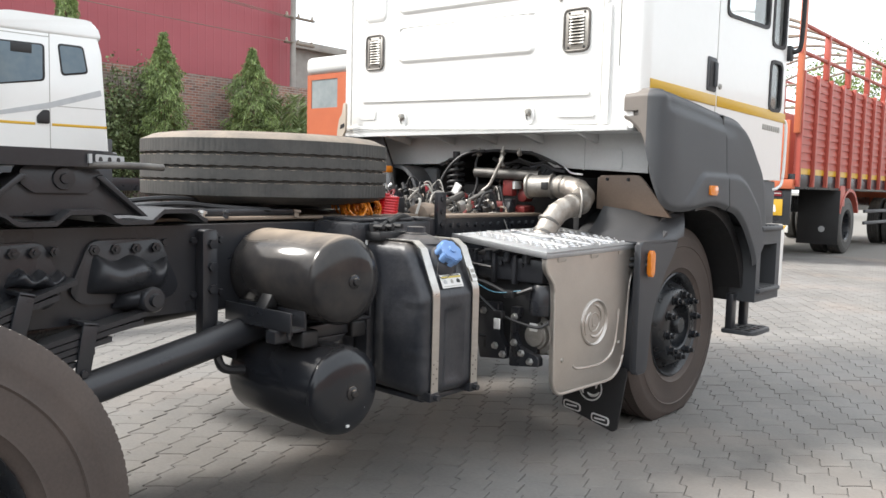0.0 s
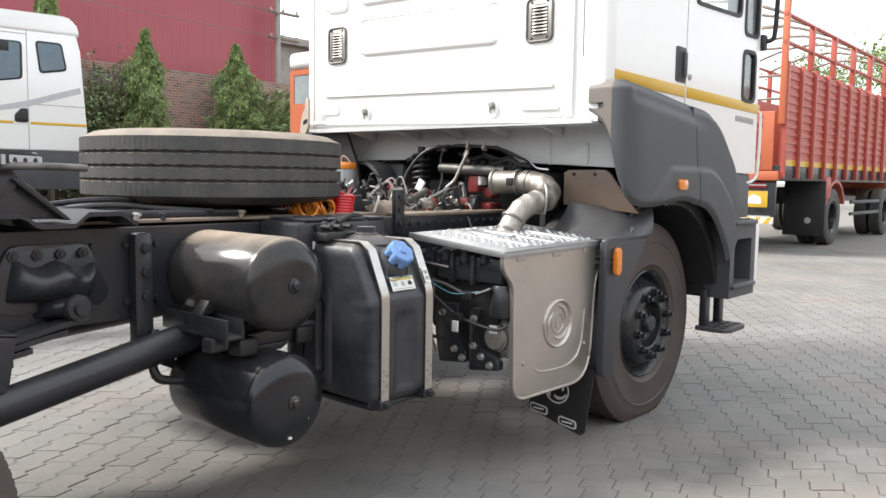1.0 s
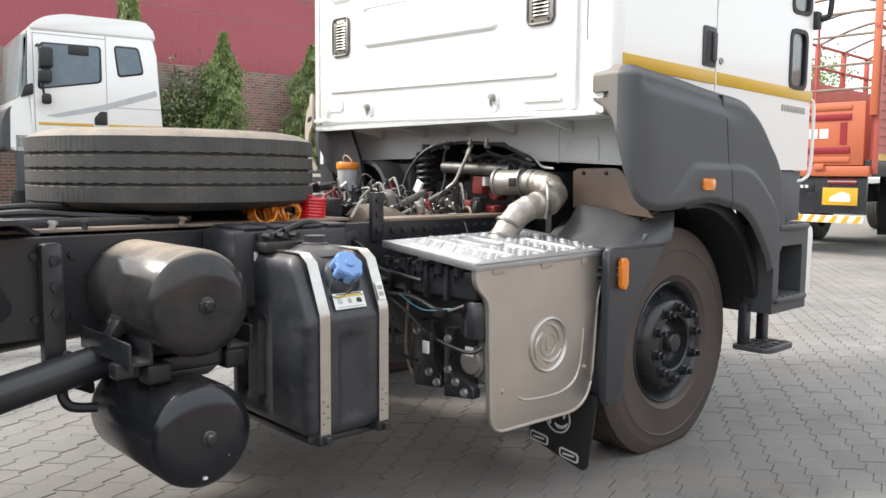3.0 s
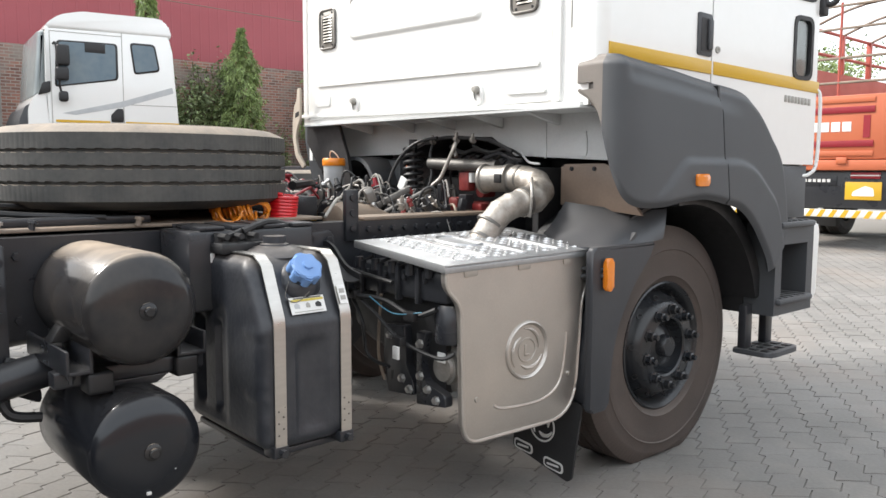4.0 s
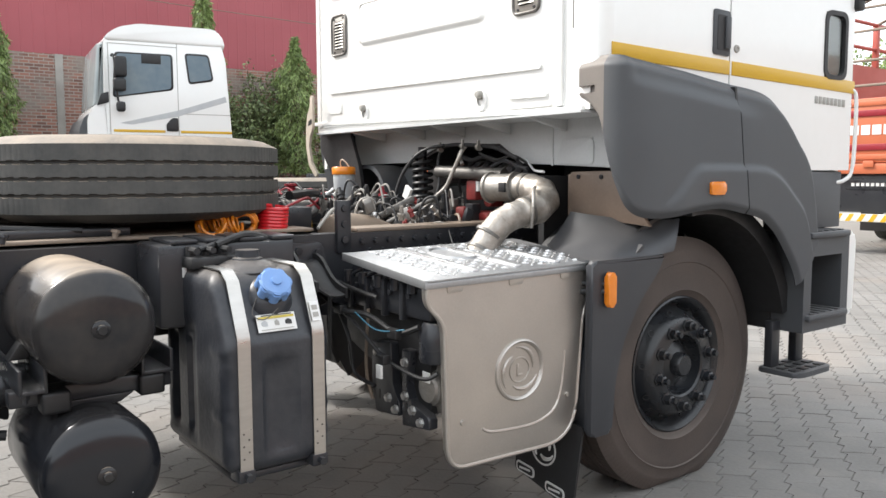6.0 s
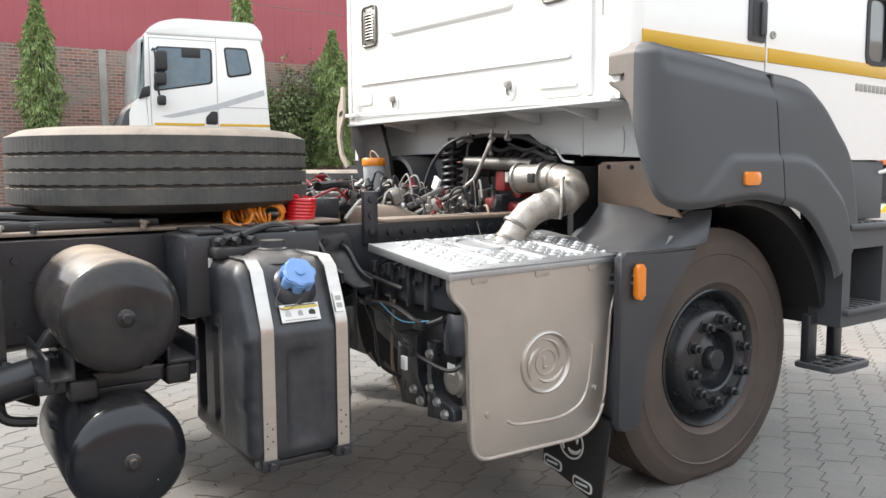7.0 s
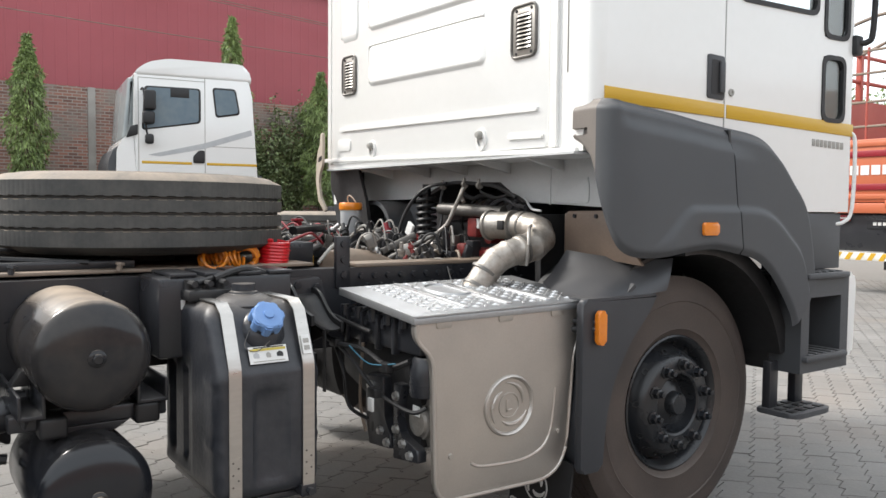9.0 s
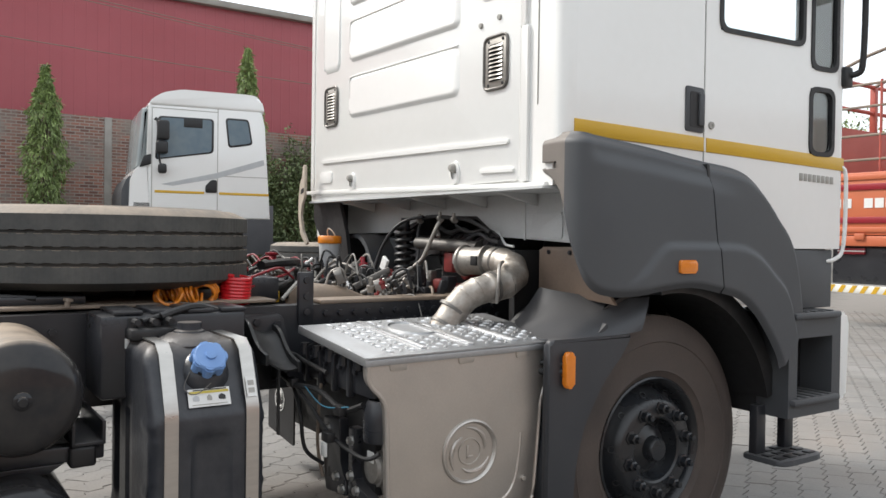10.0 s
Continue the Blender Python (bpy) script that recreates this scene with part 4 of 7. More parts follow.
# chequer-plate cover: rises slightly to the rail
pm = ASKEW @ Matrix.Translation((PX + 0.004, 0, 0.936)) @ Matrix.Rotation(radians(5.0), 4, "Y") @ Matrix.Translation((-PX - 0.004, 0, 0))
tp = part("chequer_cover", prism(B(), rounded([(0.585, -1.300), (PX + 0.006, -1.315), (PX + 0.006, -0.535), (0.585, -0.50)], 0.015), 0.0, 0.006, pm, 0.002), "alu", truck, "aluminium chequer-plate cover with ribs and raised studs")
b = B()
box(b, (PX - 0.002, -1.315, 0.915), (PX + 0.007, -0.535, 0.935), 0.002, 2, ASKEW)
part("cover_lip", b, "alu", tp)
b = B()
prism(b, [(0.585, -1.3015), (1.111, -1.3165), (1.111, -1.3045), (0.585, -1.2895)], -0.020, 0.0075, pm, 0.002)
part("cover_lip", b, "alu", tp)
b = B()
bmesh.ops.create_icosphere(b, subdivisions=1, radius=1.0)
stud = finish(b, "stud", "alu_worn")
for i in range(13):
    for j in range(17):
        x, y = 0.625 + i * 0.036, -1.245 + j * 0.041
        if ((x - 0.76) ** 2 / 0.016 + (y + 0.95) ** 2 / 0.010 < 1) or abs(((y + 1.08 + 0.09) % 0.18) - 0.09) < 0.026:
            continue
        o = new("stud", stud)
        o.parent = tp
        o.matrix_basis = pm @ Matrix.Translation((x, y, 0.006)) @ Matrix.Rotation(radians(45 if (i + j) % 2 else -45), 4, "Z") @ Matrix.Diagonal((0.0155, 0.0062, 0.0070, 1))
for y in (-1.08, -0.90, -0.72):
    b = B()
    box(b, (0.61, y - 0.012, 0.004), (1.06, y + 0.012, 0.015), 0.005, 2, pm)
    part("pressed_rib", b, "alu_worn", tp)
b = B()
lathe(b, [(0.13, 0), (0.125, 0.006), (0.118, 0.006), (0.112, 0)], pm @ Matrix.Translation((0.76, -0.95, 0.006)) @ Matrix.Diagonal((0.85, 0.62, 1, 1)), 36)
part("pressed_ring", b, "alu", tp)

# what stands behind the panel: black carrier, canister, sensors, wiring
ac = part("exhaust_carrier", box(B(), (0.50, -1.26, 0.80), (1.04, -0.66, 0.905), 0.012), "black", truck, "black plastic carrier of the exhaust treatment box")
for x in np.arange(0.56, 1.0, 0.11):
    b = B()
    box(b, (float(x), -1.275, 0.79), (float(x) + 0.02, -1.25, 0.912), 0.004)
    lathe(b, [(0.011, 0), (0.010, 0.010), (0, 0.011)], axis_m((float(x) + 0.045, -1.262, 0.875), (0, -1, 0)), 8)
    part("carrier_rib", b, "black", ac)
for k, (x, z, r, ymin) in enumerate(((0.985, 0.572, 0.088, -1.232), (0.815, 0.60, 0.125, -1.20))):
    b = B()
    m = axis_m((x, ymin, z), (0, 1, 0))
    lathe(b, [(0, 0), (0.045, 0), (0.05, 0.010), (r * 0.66, 0.012), (r * 0.70, 0.028), (r * 0.96, 0.035), (r, 0.05), (r, 0.09), (r + 0.008, 0.095), (r + 0.008, 0.11), (r, 0.115), (r, 0.55), (0, 0.56)], m, 40)
    cn = part("silencer_canister", b, "castal" if k == 0 else "black", truck, "ribbed cast metal exhaust canister")
    if k == 0:
        for j in range(8):
            a = 2 * math.pi * j / 8
            q = B()
            lathe(q, [(0.010, 0), (0.010, 0.012), (0, 0.013)], axis_m((x + (r + 0.003) * math.cos(a), ymin + 0.035, z + (r + 0.003) * math.sin(a)), (0, -1, 0)), 6)
            part("canister_bolt", q, "silver", cn)
        q = B()
        box(q, (x - 0.02, ymin - 0.003, z + 0.02), (x + 0.02, ymin + 0.001, z + 0.055), 0.001)
        part("sticker", q, "label", cn)
for outline, bolts in (
        ([(0.715, 0.440), (0.865, 0.455), (0.862, 0.500), (0.822, 0.560), (0.812, 0.700), (0.696, 0.690), (0.694, 0.560)], ((0.803, 0.507), (0.845, 0.475), (0.735, 0.655))),
        ([(0.878, 0.428), (1.035, 0.448), (1.030, 0.488), (0.925, 0.520), (0.902, 0.580), (0.930, 0.690), (0.880, 0.690)], ((0.905, 0.535), (0.945, 0.495), (0.990, 0.465), (0.904, 0.648)))):
    b = B()
    prism(b, rounded(outline, 0.010, 3), 1.222, 1.258, XZ, 0.005)
    plate = part("carrier_bracket", b, "black", ac)
    for x, z in bolts:
        q = B()
        lathe(q, [(0.017, 0), (0.017, 0.003), (0.0135, 0.004), (0.0135, 0.014), (0.009, 0.016), (0, 0.017)], axis_m((x, -1.258, z), (0, -1, 0)), 6)
        part("bracket_bolt", q, "silver", plate)
    q = B()
    xs = outline[0][0] + 0.022
    prism(q, rounded([(xs, outline[0][1] + 0.05), (xs + 0.012, outline[0][1] + 0.05), (xs + 0.012, outline[0][1] + 0.085), (xs, outline[0][1] + 0.085)], 0.005), 1.2575, 1.2590, XZ)
    part("bracket_slot", q, "wire", plate)
# serrated strap hanging beside the tank
b = B()
prism(b, [(-0.011 + (0.004 if k % 2 else 0), 0.645 + 0.008 * k) for k in range(28)] + [(0.011, 0.861), (0.011, 0.645)], -0.002, 0.002, Matrix.Translation((0.70, -1.427, 0)) @ XZ)
part("hanging_strap", b, "wire", truck)
b = B()
lathe(b, [(0, 0), (0.052, 0.0), (0.056, 0.012), (0.056, 0.10), (0.04, 0.13), (0, 0.135)], axis_m((1.015, -1.215, 0.665), (0, 0, 1)), 20)
part("dosing_unit", b, "black", truck)
for pts, r, mname in (
        ([(0.48, -1.36, 0.86), (0.62, -1.35, 0.80), (0.76, -1.31, 0.79), (0.90, -1.29, 0.75), (1.00, -1.27, 0.78)], 0.010, "wire"),
        ([(0.62, -1.34, 0.80), (0.74, -1.33, 0.74), (0.86, -1.31, 0.66), (1.02, -1.28, 0.62), (1.07, -1.25, 0.64)], 0.007, "wire"),
        ([(0.60, -1.33, 0.78), (0.66, -1.33, 0.70), (0.68, -1.32, 0.58), (0.78, -1.30, 0.55)], 0.007, "wire"),
        ([(0.72, -1.34, 0.80), (0.84, -1.33, 0.755), (0.96, -1.30, 0.77)], 0.0024, "wireblue"),
        ([(0.43, -1.45, 0.90), (0.50, -1.30, 0.88), (0.62, -1.30, 0.87), (0.80, -1.30, 0.855)], 0.008, "wire")):
    b = B()
    tube(b, pts, r, 8)
    part("wiring_loom", b, mname, truck)
for p in ((0.62, -1.34, 0.80), (0.90, -1.30, 0.75), (0.86, -1.32, 0.66)):
    b = B()
    box(b, (p[0] - 0.02, p[1] - 0.018, p[2] - 0.016), (p[0] + 0.03, p[1] + 0.012, p[2] + 0.016), 0.005)
    part("connector", b, "wire", truck)
b = B()
box(b, (0.855, -1.345, 0.60), (0.885, -1.335, 0.645), 0.002)
part("cable_tag", b, "label", truck)
for k in range(5):
    b = B()
    x = 0.56 + k * 0.10
    rod(b, (x, -1.27, 0.885), (x, -1.27, 0.925), 0.016, 8)
    rod(b, (x, -1.268, 0.905), (x + 0.05, -1.24, 0.93), 0.007, 6)
    part("carrier_mount", b, "black", ac)
b = B()
prism(b, rounded([(0.47, 0.66), (0.66, 0.60), (0.68, 0.50), (1.0, 0.48), (1.0, 0.80), (0.47, 0.82)], 0.02), 1.17, 1.225, XZ, 0.008)
part("carrier_shield", b, "wire", ac)
b = B()
tube(b, [(0.695, -1.27, 0.80), (0.685, -1.275, 0.66), (0.68, -1.27, 0.56), (0.70, -1.26, 0.48)], 0.006, 7)
part("red_edge_cable", b, "tan", ac)
# frame bracket behind (webbed casting)
b = B()
prism(b, rounded([(-1.50, 1.02), (-1.30, 1.02), (-1.26, 0.86), (-1.34, 0.74), (-1.48, 0.78)], 0.03), 0.412, 0.424, YZ, 0.004)
fb = part("frame_bracket", b, "black", truck, "black cast bracket with curved webs")
WEB = [(0.42, 1.010), (0.46, 1.006), (0.50, 0.985), (0.54, 0.95), (0.59, 0.92), (0.66, 0.905)]
for y0, dz in ((-1.45, 0.0), (-1.335, -0.03)):
    b = B()
    top = [tuple(along(WEB, k / 14)) for k in range(15)]
    prism(b, [(x, z + dz) for x, z in top] + [(0.66, 0.87 + dz), (0.58, 0.87 + dz), (0.50, 0.83 + dz), (0.42, 0.77)], -y0 - 0.006, -y0 + 0.006, XZ, 0.002)
    part("web", b, "wire", fb)
part("web_skin", shell(lambda u, v: (along(WEB, u).x, -1.45 + 0.12 * v, along(WEB, u).y - 0.018 - 0.03 * v - 0.02 * math.sin(math.pi * v)), 20, 8, 0.006), "wire", fb)
for x, y, z in ((0.425, -1.47, 0.98), (0.425, -1.32, 0.98), (0.425, -1.40, 0.99), (0.425, -1.43, 0.80)):
    q = B()
    lathe(q, [(0.015, 0), (0.015, 0.012), (0, 0.013)], axis_m((x, y, z), (1, 0, 0)), 6)
    part("bracket_bolt", q, "black", fb)
# upright bracket on the rail
b = B()
box(b, (0.40, -1.235, 0.97), (0.425, -1.175, 1.17), 0.004)
for z in (1.02, 1.08, 1.14):
    lathe(b, [(0.014, 0), (0.013, 0.008), (0, 0.009)], axis_m((0.425, -1.205, z), (1, 0, 0)), 12)
part("upright_bracket", b, "black", truck)

# ---------------------------------------------------------------- cab
CX0, CX1, CY0, CY1, CZ0, CZ1 = -1.050, 1.125, -0.534, 1.045, 1.50, 3.05
cab = part("cab", wall_cells(B(), CX0 + 0.06, CX1 - 0.06, CZ0, CZ1 - 0.06, [], -CY0 - 0.03, -CY0, XZ), "white", truck, "white painted steel truck cab")
side_holes = [(0.785, 0.938, 1.690, 1.975), (0.790, 0.960, 2.062, 2.72), (0.235, 0.735, 2.150, 2.78), (-0.38, 0.06, 2.27, 2.78)]
for x0, x1, holes in ((CX1 - 0.03, CX1, side_holes), (CX0, CX0 + 0.03, side_holes)):
    b = B()
    if x0 > 0:
        # the door's lower front part hangs deeper than the quarter panel
        wall_cells(b, CY0 + 0.06, 0.150, CZ0 + 0.10, CZ1 - 0.06, [h for h in holes if h[1] < 0.15], x0, x1, YZ)
        part("quarter_panel", b, "white", cab)
        b = B()
        wall_cells(b, 0.1555, CY1 - 0.05, 1.28, CZ1 - 0.06, [h for h in holes if h[0] > 0.15], x0, x1 + 0.002, YZ)
        part("door", b, "white", cab)
        b = B()
        box(b, (x0 - 0.01, 0.1495, CZ0), (x1 - 0.003, 0.156, CZ1 - 0.06))
        part("door_seal", b, "wire", cab)
    else:
        wall_cells(b, CY0 + 0.06, CY1 - 0.05, CZ0 - 0.2, CZ1 - 0.06, holes, x0, x1, YZ)
        part("far_side", b, "white", cab)
b = B()
wall_cells(b, CX0 + 0.05, CX1 - 0.05, CZ0 - 0.3, CZ1 - 0.06, [(CX0 + 0.15, CX1 - 0.15, 2.05, 2.85)], -CY1, -CY1 + 0.03, XZ)
part("front_wall", b, "white", cab)
b = B()
box(b, (CX0, CY0, CZ1 - 0.06), (CX1, CY1, CZ1), 0.05, 4)
part("roof", b, "white", cab)
b = B()
box(b, (CX0 + 0.02, CY0 + 0.03, CZ0 - 0.0), (CX1 - 0.02, CY1 - 0.03, CZ0 + 0.03), 0.0)
part("cab_floor", b, "offwhite", cab)
# rounded rear and front corners
for x, y, a0 in ((CX1 - 0.06, CY0 + 0.06, -90), (CX0 + 0.06, CY0 + 0.06, 180), (CX1 - 0.05, CY1 - 0.05, 0), (CX0 + 0.05, CY1 - 0.05, 90)):
    b = B()
    r = 0.06 if y < 0 else 0.05
    pts = [(x + r * math.cos(radians(a0 + 90 * k / 8)), y + r * math.sin(radians(a0 + 90 * k / 8))) for k in range(9)]
    pts += [(x + (r - 0.03) * math.cos(radians(a0 + 90 * k / 8)), y + (r - 0.03) * math.sin(radians(a0 + 90 * k / 8))) for k in range(8, -1, -1)]
    z0 = CZ0 + 0.10 if y < 0 and x > 0 else (CZ0 if y < 0 else 1.28)
    prism(b, pts, z0, CZ1 - 0.03)
    part("corner_post", b, "white", cab)
# pressed relief of the rear wall
YB = -CY0
def pad(x0, x1, z0, z1, h=0.008, r=0.04, name="pressed_panel", bev=0.007, m="white"):
    q = B()
    prism(q, rounded([(x0, z0), (x1, z0), (x1, z1), (x0, z1)], r), YB - 0.004, YB + h, XZ, bev, 3, only_top=True)
    return part(name, q, m, cab)
def tilt(x):
    """The pressings run slightly out of level across the cab."""
    return -0.021 * (x + 0.5)


def panel(x0, x1, z0, z1, low=0.016, soft=0.034):
    """A pressed field that leans out towards its foot, with a wide sloping lower and outer edge."""
    def at(u, v):
        x, z = x0 + (x1 - x0) * u, z0 + (z1 - z0) * v
        r = 0.045
        dx, dz = abs(x - (x0 + x1) / 2) - (x1 - x0) / 2 + r, abs(z - (z0 + z1) / 2) - (z1 - z0) / 2 + r
        d = r - math.hypot(max(dx, 0), max(dz, 0)) - min(max(dx, dz), 0)
        w = 0.012 + (soft - 0.012) * max(ease(0.30, 0.0, v), ease(0.90, 1.0, u))
        h = (0.004 + (low - 0.004) * (1 - 0.8 * v)) * ease(0.0, w, d) - 0.002
        return (x, -YB - h, z + tilt(x))
    part("pressed_panel", shell(at, 70, 34, 0.003), "white", cab)
    edge = [(x0 + 0.004, z0 + 0.03), (x0 + 0.004, z1 - 0.03), (x0 + 0.012, z1 - 0.008), (x0 + 0.035, z1), (x0 + 0.30, z1), (x1 - 0.02, z1)]
    q = B()
    tube(q, [(x, -YB - 0.001, z + tilt(x)) for x, z in edge], 0.0055, 8)
    part("pressed_bead", q, "white", cab)


def rib(x0, x1, z0, z1, h=0.008, r=0.008):
    q = B()
    prism(q, rounded([(x0, z0 + tilt(x0)), (x1, z0 + tilt(x1)), (x1, z1 + tilt(x1)), (x0, z1 + tilt(x0))], r), YB - 0.004, YB + h, XZ, 0.006, 3, only_top=True)
    part("pressed_rib", q, "white", cab)


pad(-0.940, 0.858, CZ0 + 0.025, CZ1 - 0.10, 0.010, 0.02)
YB += 0.010
panel(-0.53, 0.47, 1.908, 2.128)
panel(-0.53, 0.47, 2.195, 2.415)
panel(-0.53, 0.47, 2.482, 2.702)
panel(0.60, 0.84, 2.262, 2.62, 0.012, 0.026)
panel(-0.83, -0.63, 2.175, 2.66, 0.012, 0.026)
rib(-0.84, 0.80, 1.695, 1.716, 0.009)
rib(-0.86, -0.72, 1.588, 1.650, 0.006, 0.012)
rib(0.62, 0.835, 1.588, 1.606, 0.009)
YB -= 0.010
# seams beside the pressed rear panel
for x0, x1, z0, z1 in ((0.866, 0.905, CZ0 + 0.02, 2.10), (0.866, 0.888, 2.10, CZ1 - 0.08), (-0.985, -0.950, CZ0 + 0.03, CZ1 - 0.08)):
    b = B()
    prism(b, rounded([(x0, z0), (x1, z0), (x1, z1), (x0, z1)], 0.006), YB - 0.004, YB + 0.014, XZ, 0.006, 3, only_top=True)
    part("seam_flange", b, "white", cab)
b = B()
box(b, (0.958, -YB - 0.003, 1.80), (0.963, -YB + 0.002, CZ1 - 0.10), 0.001)
part("corner_seam", b, "vent", cab)
# bottom flange, slightly out of level
b = B()
prism(b, [(CX0, CZ0 + 0.040), (CX1 - 0.09, CZ0 - 0.007), (CX1 - 0.09, CZ0 + 0.013), (CX0, CZ0 + 0.060)], YB - 0.01, YB + 0.018, XZ, 0.005)
part("bottom_flange", b, "white", cab)
# vents: a rolled metal rim round a flat plate with pressed louvres
for x, z0 in ((-0.735, 1.900), (0.712, 1.890)):
    o = rounded([(x - 0.076, z0), (x + 0.076, z0), (x + 0.076, z0 + 0.205), (x - 0.076, z0 + 0.205)], 0.032, 5)
    v = part("rear_vent", prism(B(), o, YB + 0.008, YB + 0.015, XZ, 0.003, 2, only_top=True), "ventmetal", cab, "bare metal louvred vent")
    b = B()
    tube(b, [(px * 0.96 + x * 0.04, -YB - 0.015, pz) for px, pz in o + o[:1]], 0.0065, 8, smooth=False)
    part("vent_rim", b, "dull", v)
    b = B()
    prism(b, rounded([(x - 0.047, z0 + 0.030), (x + 0.047, z0 + 0.030), (x + 0.047, z0 + 0.175), (x - 0.047, z0 + 0.175)], 0.02), YB + 0.0145, YB + 0.0165, XZ)
    part("vent_opening", b, "wire", v)
    for k in range(9):
        zc = z0 + 0.034 + k * 0.0158
        part("slat", shell(lambda a, c: (x - 0.044 + 0.088 * a, -YB - 0.0155 - 0.010 * math.sin(math.pi * a) ** 0.5 * (1 - c) - 0.001, zc + 0.0105 * c), 10, 2, 0.0012), "ventmetal", v)
    for dx in (-0.045, 0.045):
        for dz in (0.017, 0.188):
            q = B()
            lathe(q, [(0.007, 0), (0.006, 0.003), (0, 0.004)], axis_m((x + dx, -YB - 0.015, z0 + dz), (0, -1, 0)), 10)
            part("vent_screw", q, "wire", v)
# rubber stops
for x, z in ((0.44, 1.598), (-0.485, 1.605)):
    b = B()
    lathe(b, [(0.036, 0), (0.034, 0.008), (0.020, 0.010)], axis_m((x, -YB - 0.010, z - 0.02), (0, -1, 0)) @ Matrix.Diagonal((1, 1.4, 1, 1)), 20)
    st = part("stop_boss", b, "white", cab)
    b = B()
    lathe(b, [(0.019, 0.006), (0.018, 0.02), (0.012, 0.03), (0, 0.032)], axis_m((x, -YB - 0.010, z), (0, -1, 0)), 16)
    part("rubber_stop", b, "vent", st)
for x in (0.61, 0.73):
    b = B()
    lathe(b, [(0.012, 0), (0.010, 0.008), (0, 0.009)], axis_m((x, -YB - 0.010, {0.61: 2.155, 0.73: 2.165}[x]), (0, -1, 0)), 12)
    part("plug", b, "vent", cab)

# yellow stripe along the side
for y0, y1, n in ((-0.485, 0.150, "side_stripe"), (0.164, 1.015, "door_stripe")):
    b = B()
    za, zb = 1.709 - 0.0365 * (y0 + 0.48), 1.709 - 0.0365 * (y1 + 0.48)
    prism(b, [(y0, za - 0.027), (y1, zb - 0.027), (y1, zb + 0.029), (y0, za + 0.029)], CX1 - 0.002, CX1 + 0.006, YZ, 0.003)
    part(n, b, "yellow", cab)
# door handle, lock, badge
b = B()
prism(b, rounded([(0.050, 1.735), (0.146, 1.730), (0.146, 1.905), (0.050, 1.910)], 0.012), CX1 - 0.004, CX1 + 0.0065, YZ, 0.002)
hd = part("door_handle", b, "guard", cab, "dark grey recessed door handle")
b = B()
prism(b, rounded([(0.070, 1.752), (0.143, 1.748), (0.143, 1.886), (0.070, 1.890)], 0.010), CX1 + 0.006, CX1 + 0.0080, YZ)
part("handle_recess", b, "wire", hd)
b = B()
box(b, (CX1 + 0.006, 0.112, 1.758), (CX1 + 0.018, 0.140, 1.884), 0.005)
part("handle_grip", b, "guard", hd)
b = B()
lathe(b, [(0.016, 0), (0.014, 0.006), (0.006, 0.006), (0.005, 0.003), (0, 0.003)], axis_m((CX1 + 0.002, 0.19, 1.765), (1, 0, 0)), 20)
part("door_lock", b, "vent", cab)
for k in range(8):
    b = B()
    y = 0.722 + k * 0.029
    za = 1.588 - 0.036 * (y - 0.745)
    box(b, (CX1, y, za - 0.016), (CX1 + 0.005, y + 0.022, za + 0.016), 0.002)
    part("model_badge", b, "vent", cab)
# windows: black gaskets and glass
for y0, y1, z0, z1 in side_holes:
    b = B()
    o = rounded([(y0 - 0.008, z0 - 0.008), (y1 + 0.008, z0 - 0.008), (y1 + 0.008, z1 + 0.008), (y0 - 0.008, z1 + 0.008)], 0.05, 6)
    i = rounded([(y0 + 0.012, z0 + 0.012), (y1 - 0.012, z0 + 0.012), (y1 - 0.012, z1 - 0.012), (y0 + 0.012, z1 - 0.012)], 0.04, 6)
    n = len(o)
    for A in (CX1 - 0.012, CX1 + 0.008):
        va = [b.verts.new((A, *p)) for p in o]
        vi = [b.verts.new((A, *p)) for p in i]
        for k in range(n):
            b.faces.new((va[k], va[(k + 1) % n], vi[(k + 1) % n], vi[k]))
    b.verts.ensure_lookup_table()
    for s in (0, n):
        for k in range(n):
            b.faces.new((b.verts[s + k], b.verts[s + (k + 1) % n], b.verts[2 * n + s + (k + 1) % n], b.verts[2 * n + s + k]))
    wf = part("side_window", b, "wire", cab, "side window in a black rubber gasket")
    b = B()
    prism(b, i, CX1 - 0.008, CX1 - 0.004, YZ)
    part("window_glass", b, "cabglass", wf).visible_shadow = False
# seats and trim inside, seen through the low window
b = B()
box(b, (0.30, 0.1, CZ0 + 0.03), (0.85, 0.6, 1.95), 0.06, 3)
box(b, (0.30, 0.05, 1.90), (0.85, 0.2, 2.6), 0.06, 3)
part("driver_seat", b, "vent", cab)

# under the cab: grey pressed apron with the engine tunnel opening
b = B()
ap = [(-0.93, 1.322), (-0.366, 1.328), (-0.098, 1.418), (0.325, 1.406), (0.472, 1.313), (1.04, 1.288), (1.04, 1.51), (-0.93, 1.52)]
prism(b, ap, 0.325, 0.340, XZ, 0.003)
apron = part("cab_apron", b, "offwhite", cab, "grey primed steel apron with an arched engine opening")
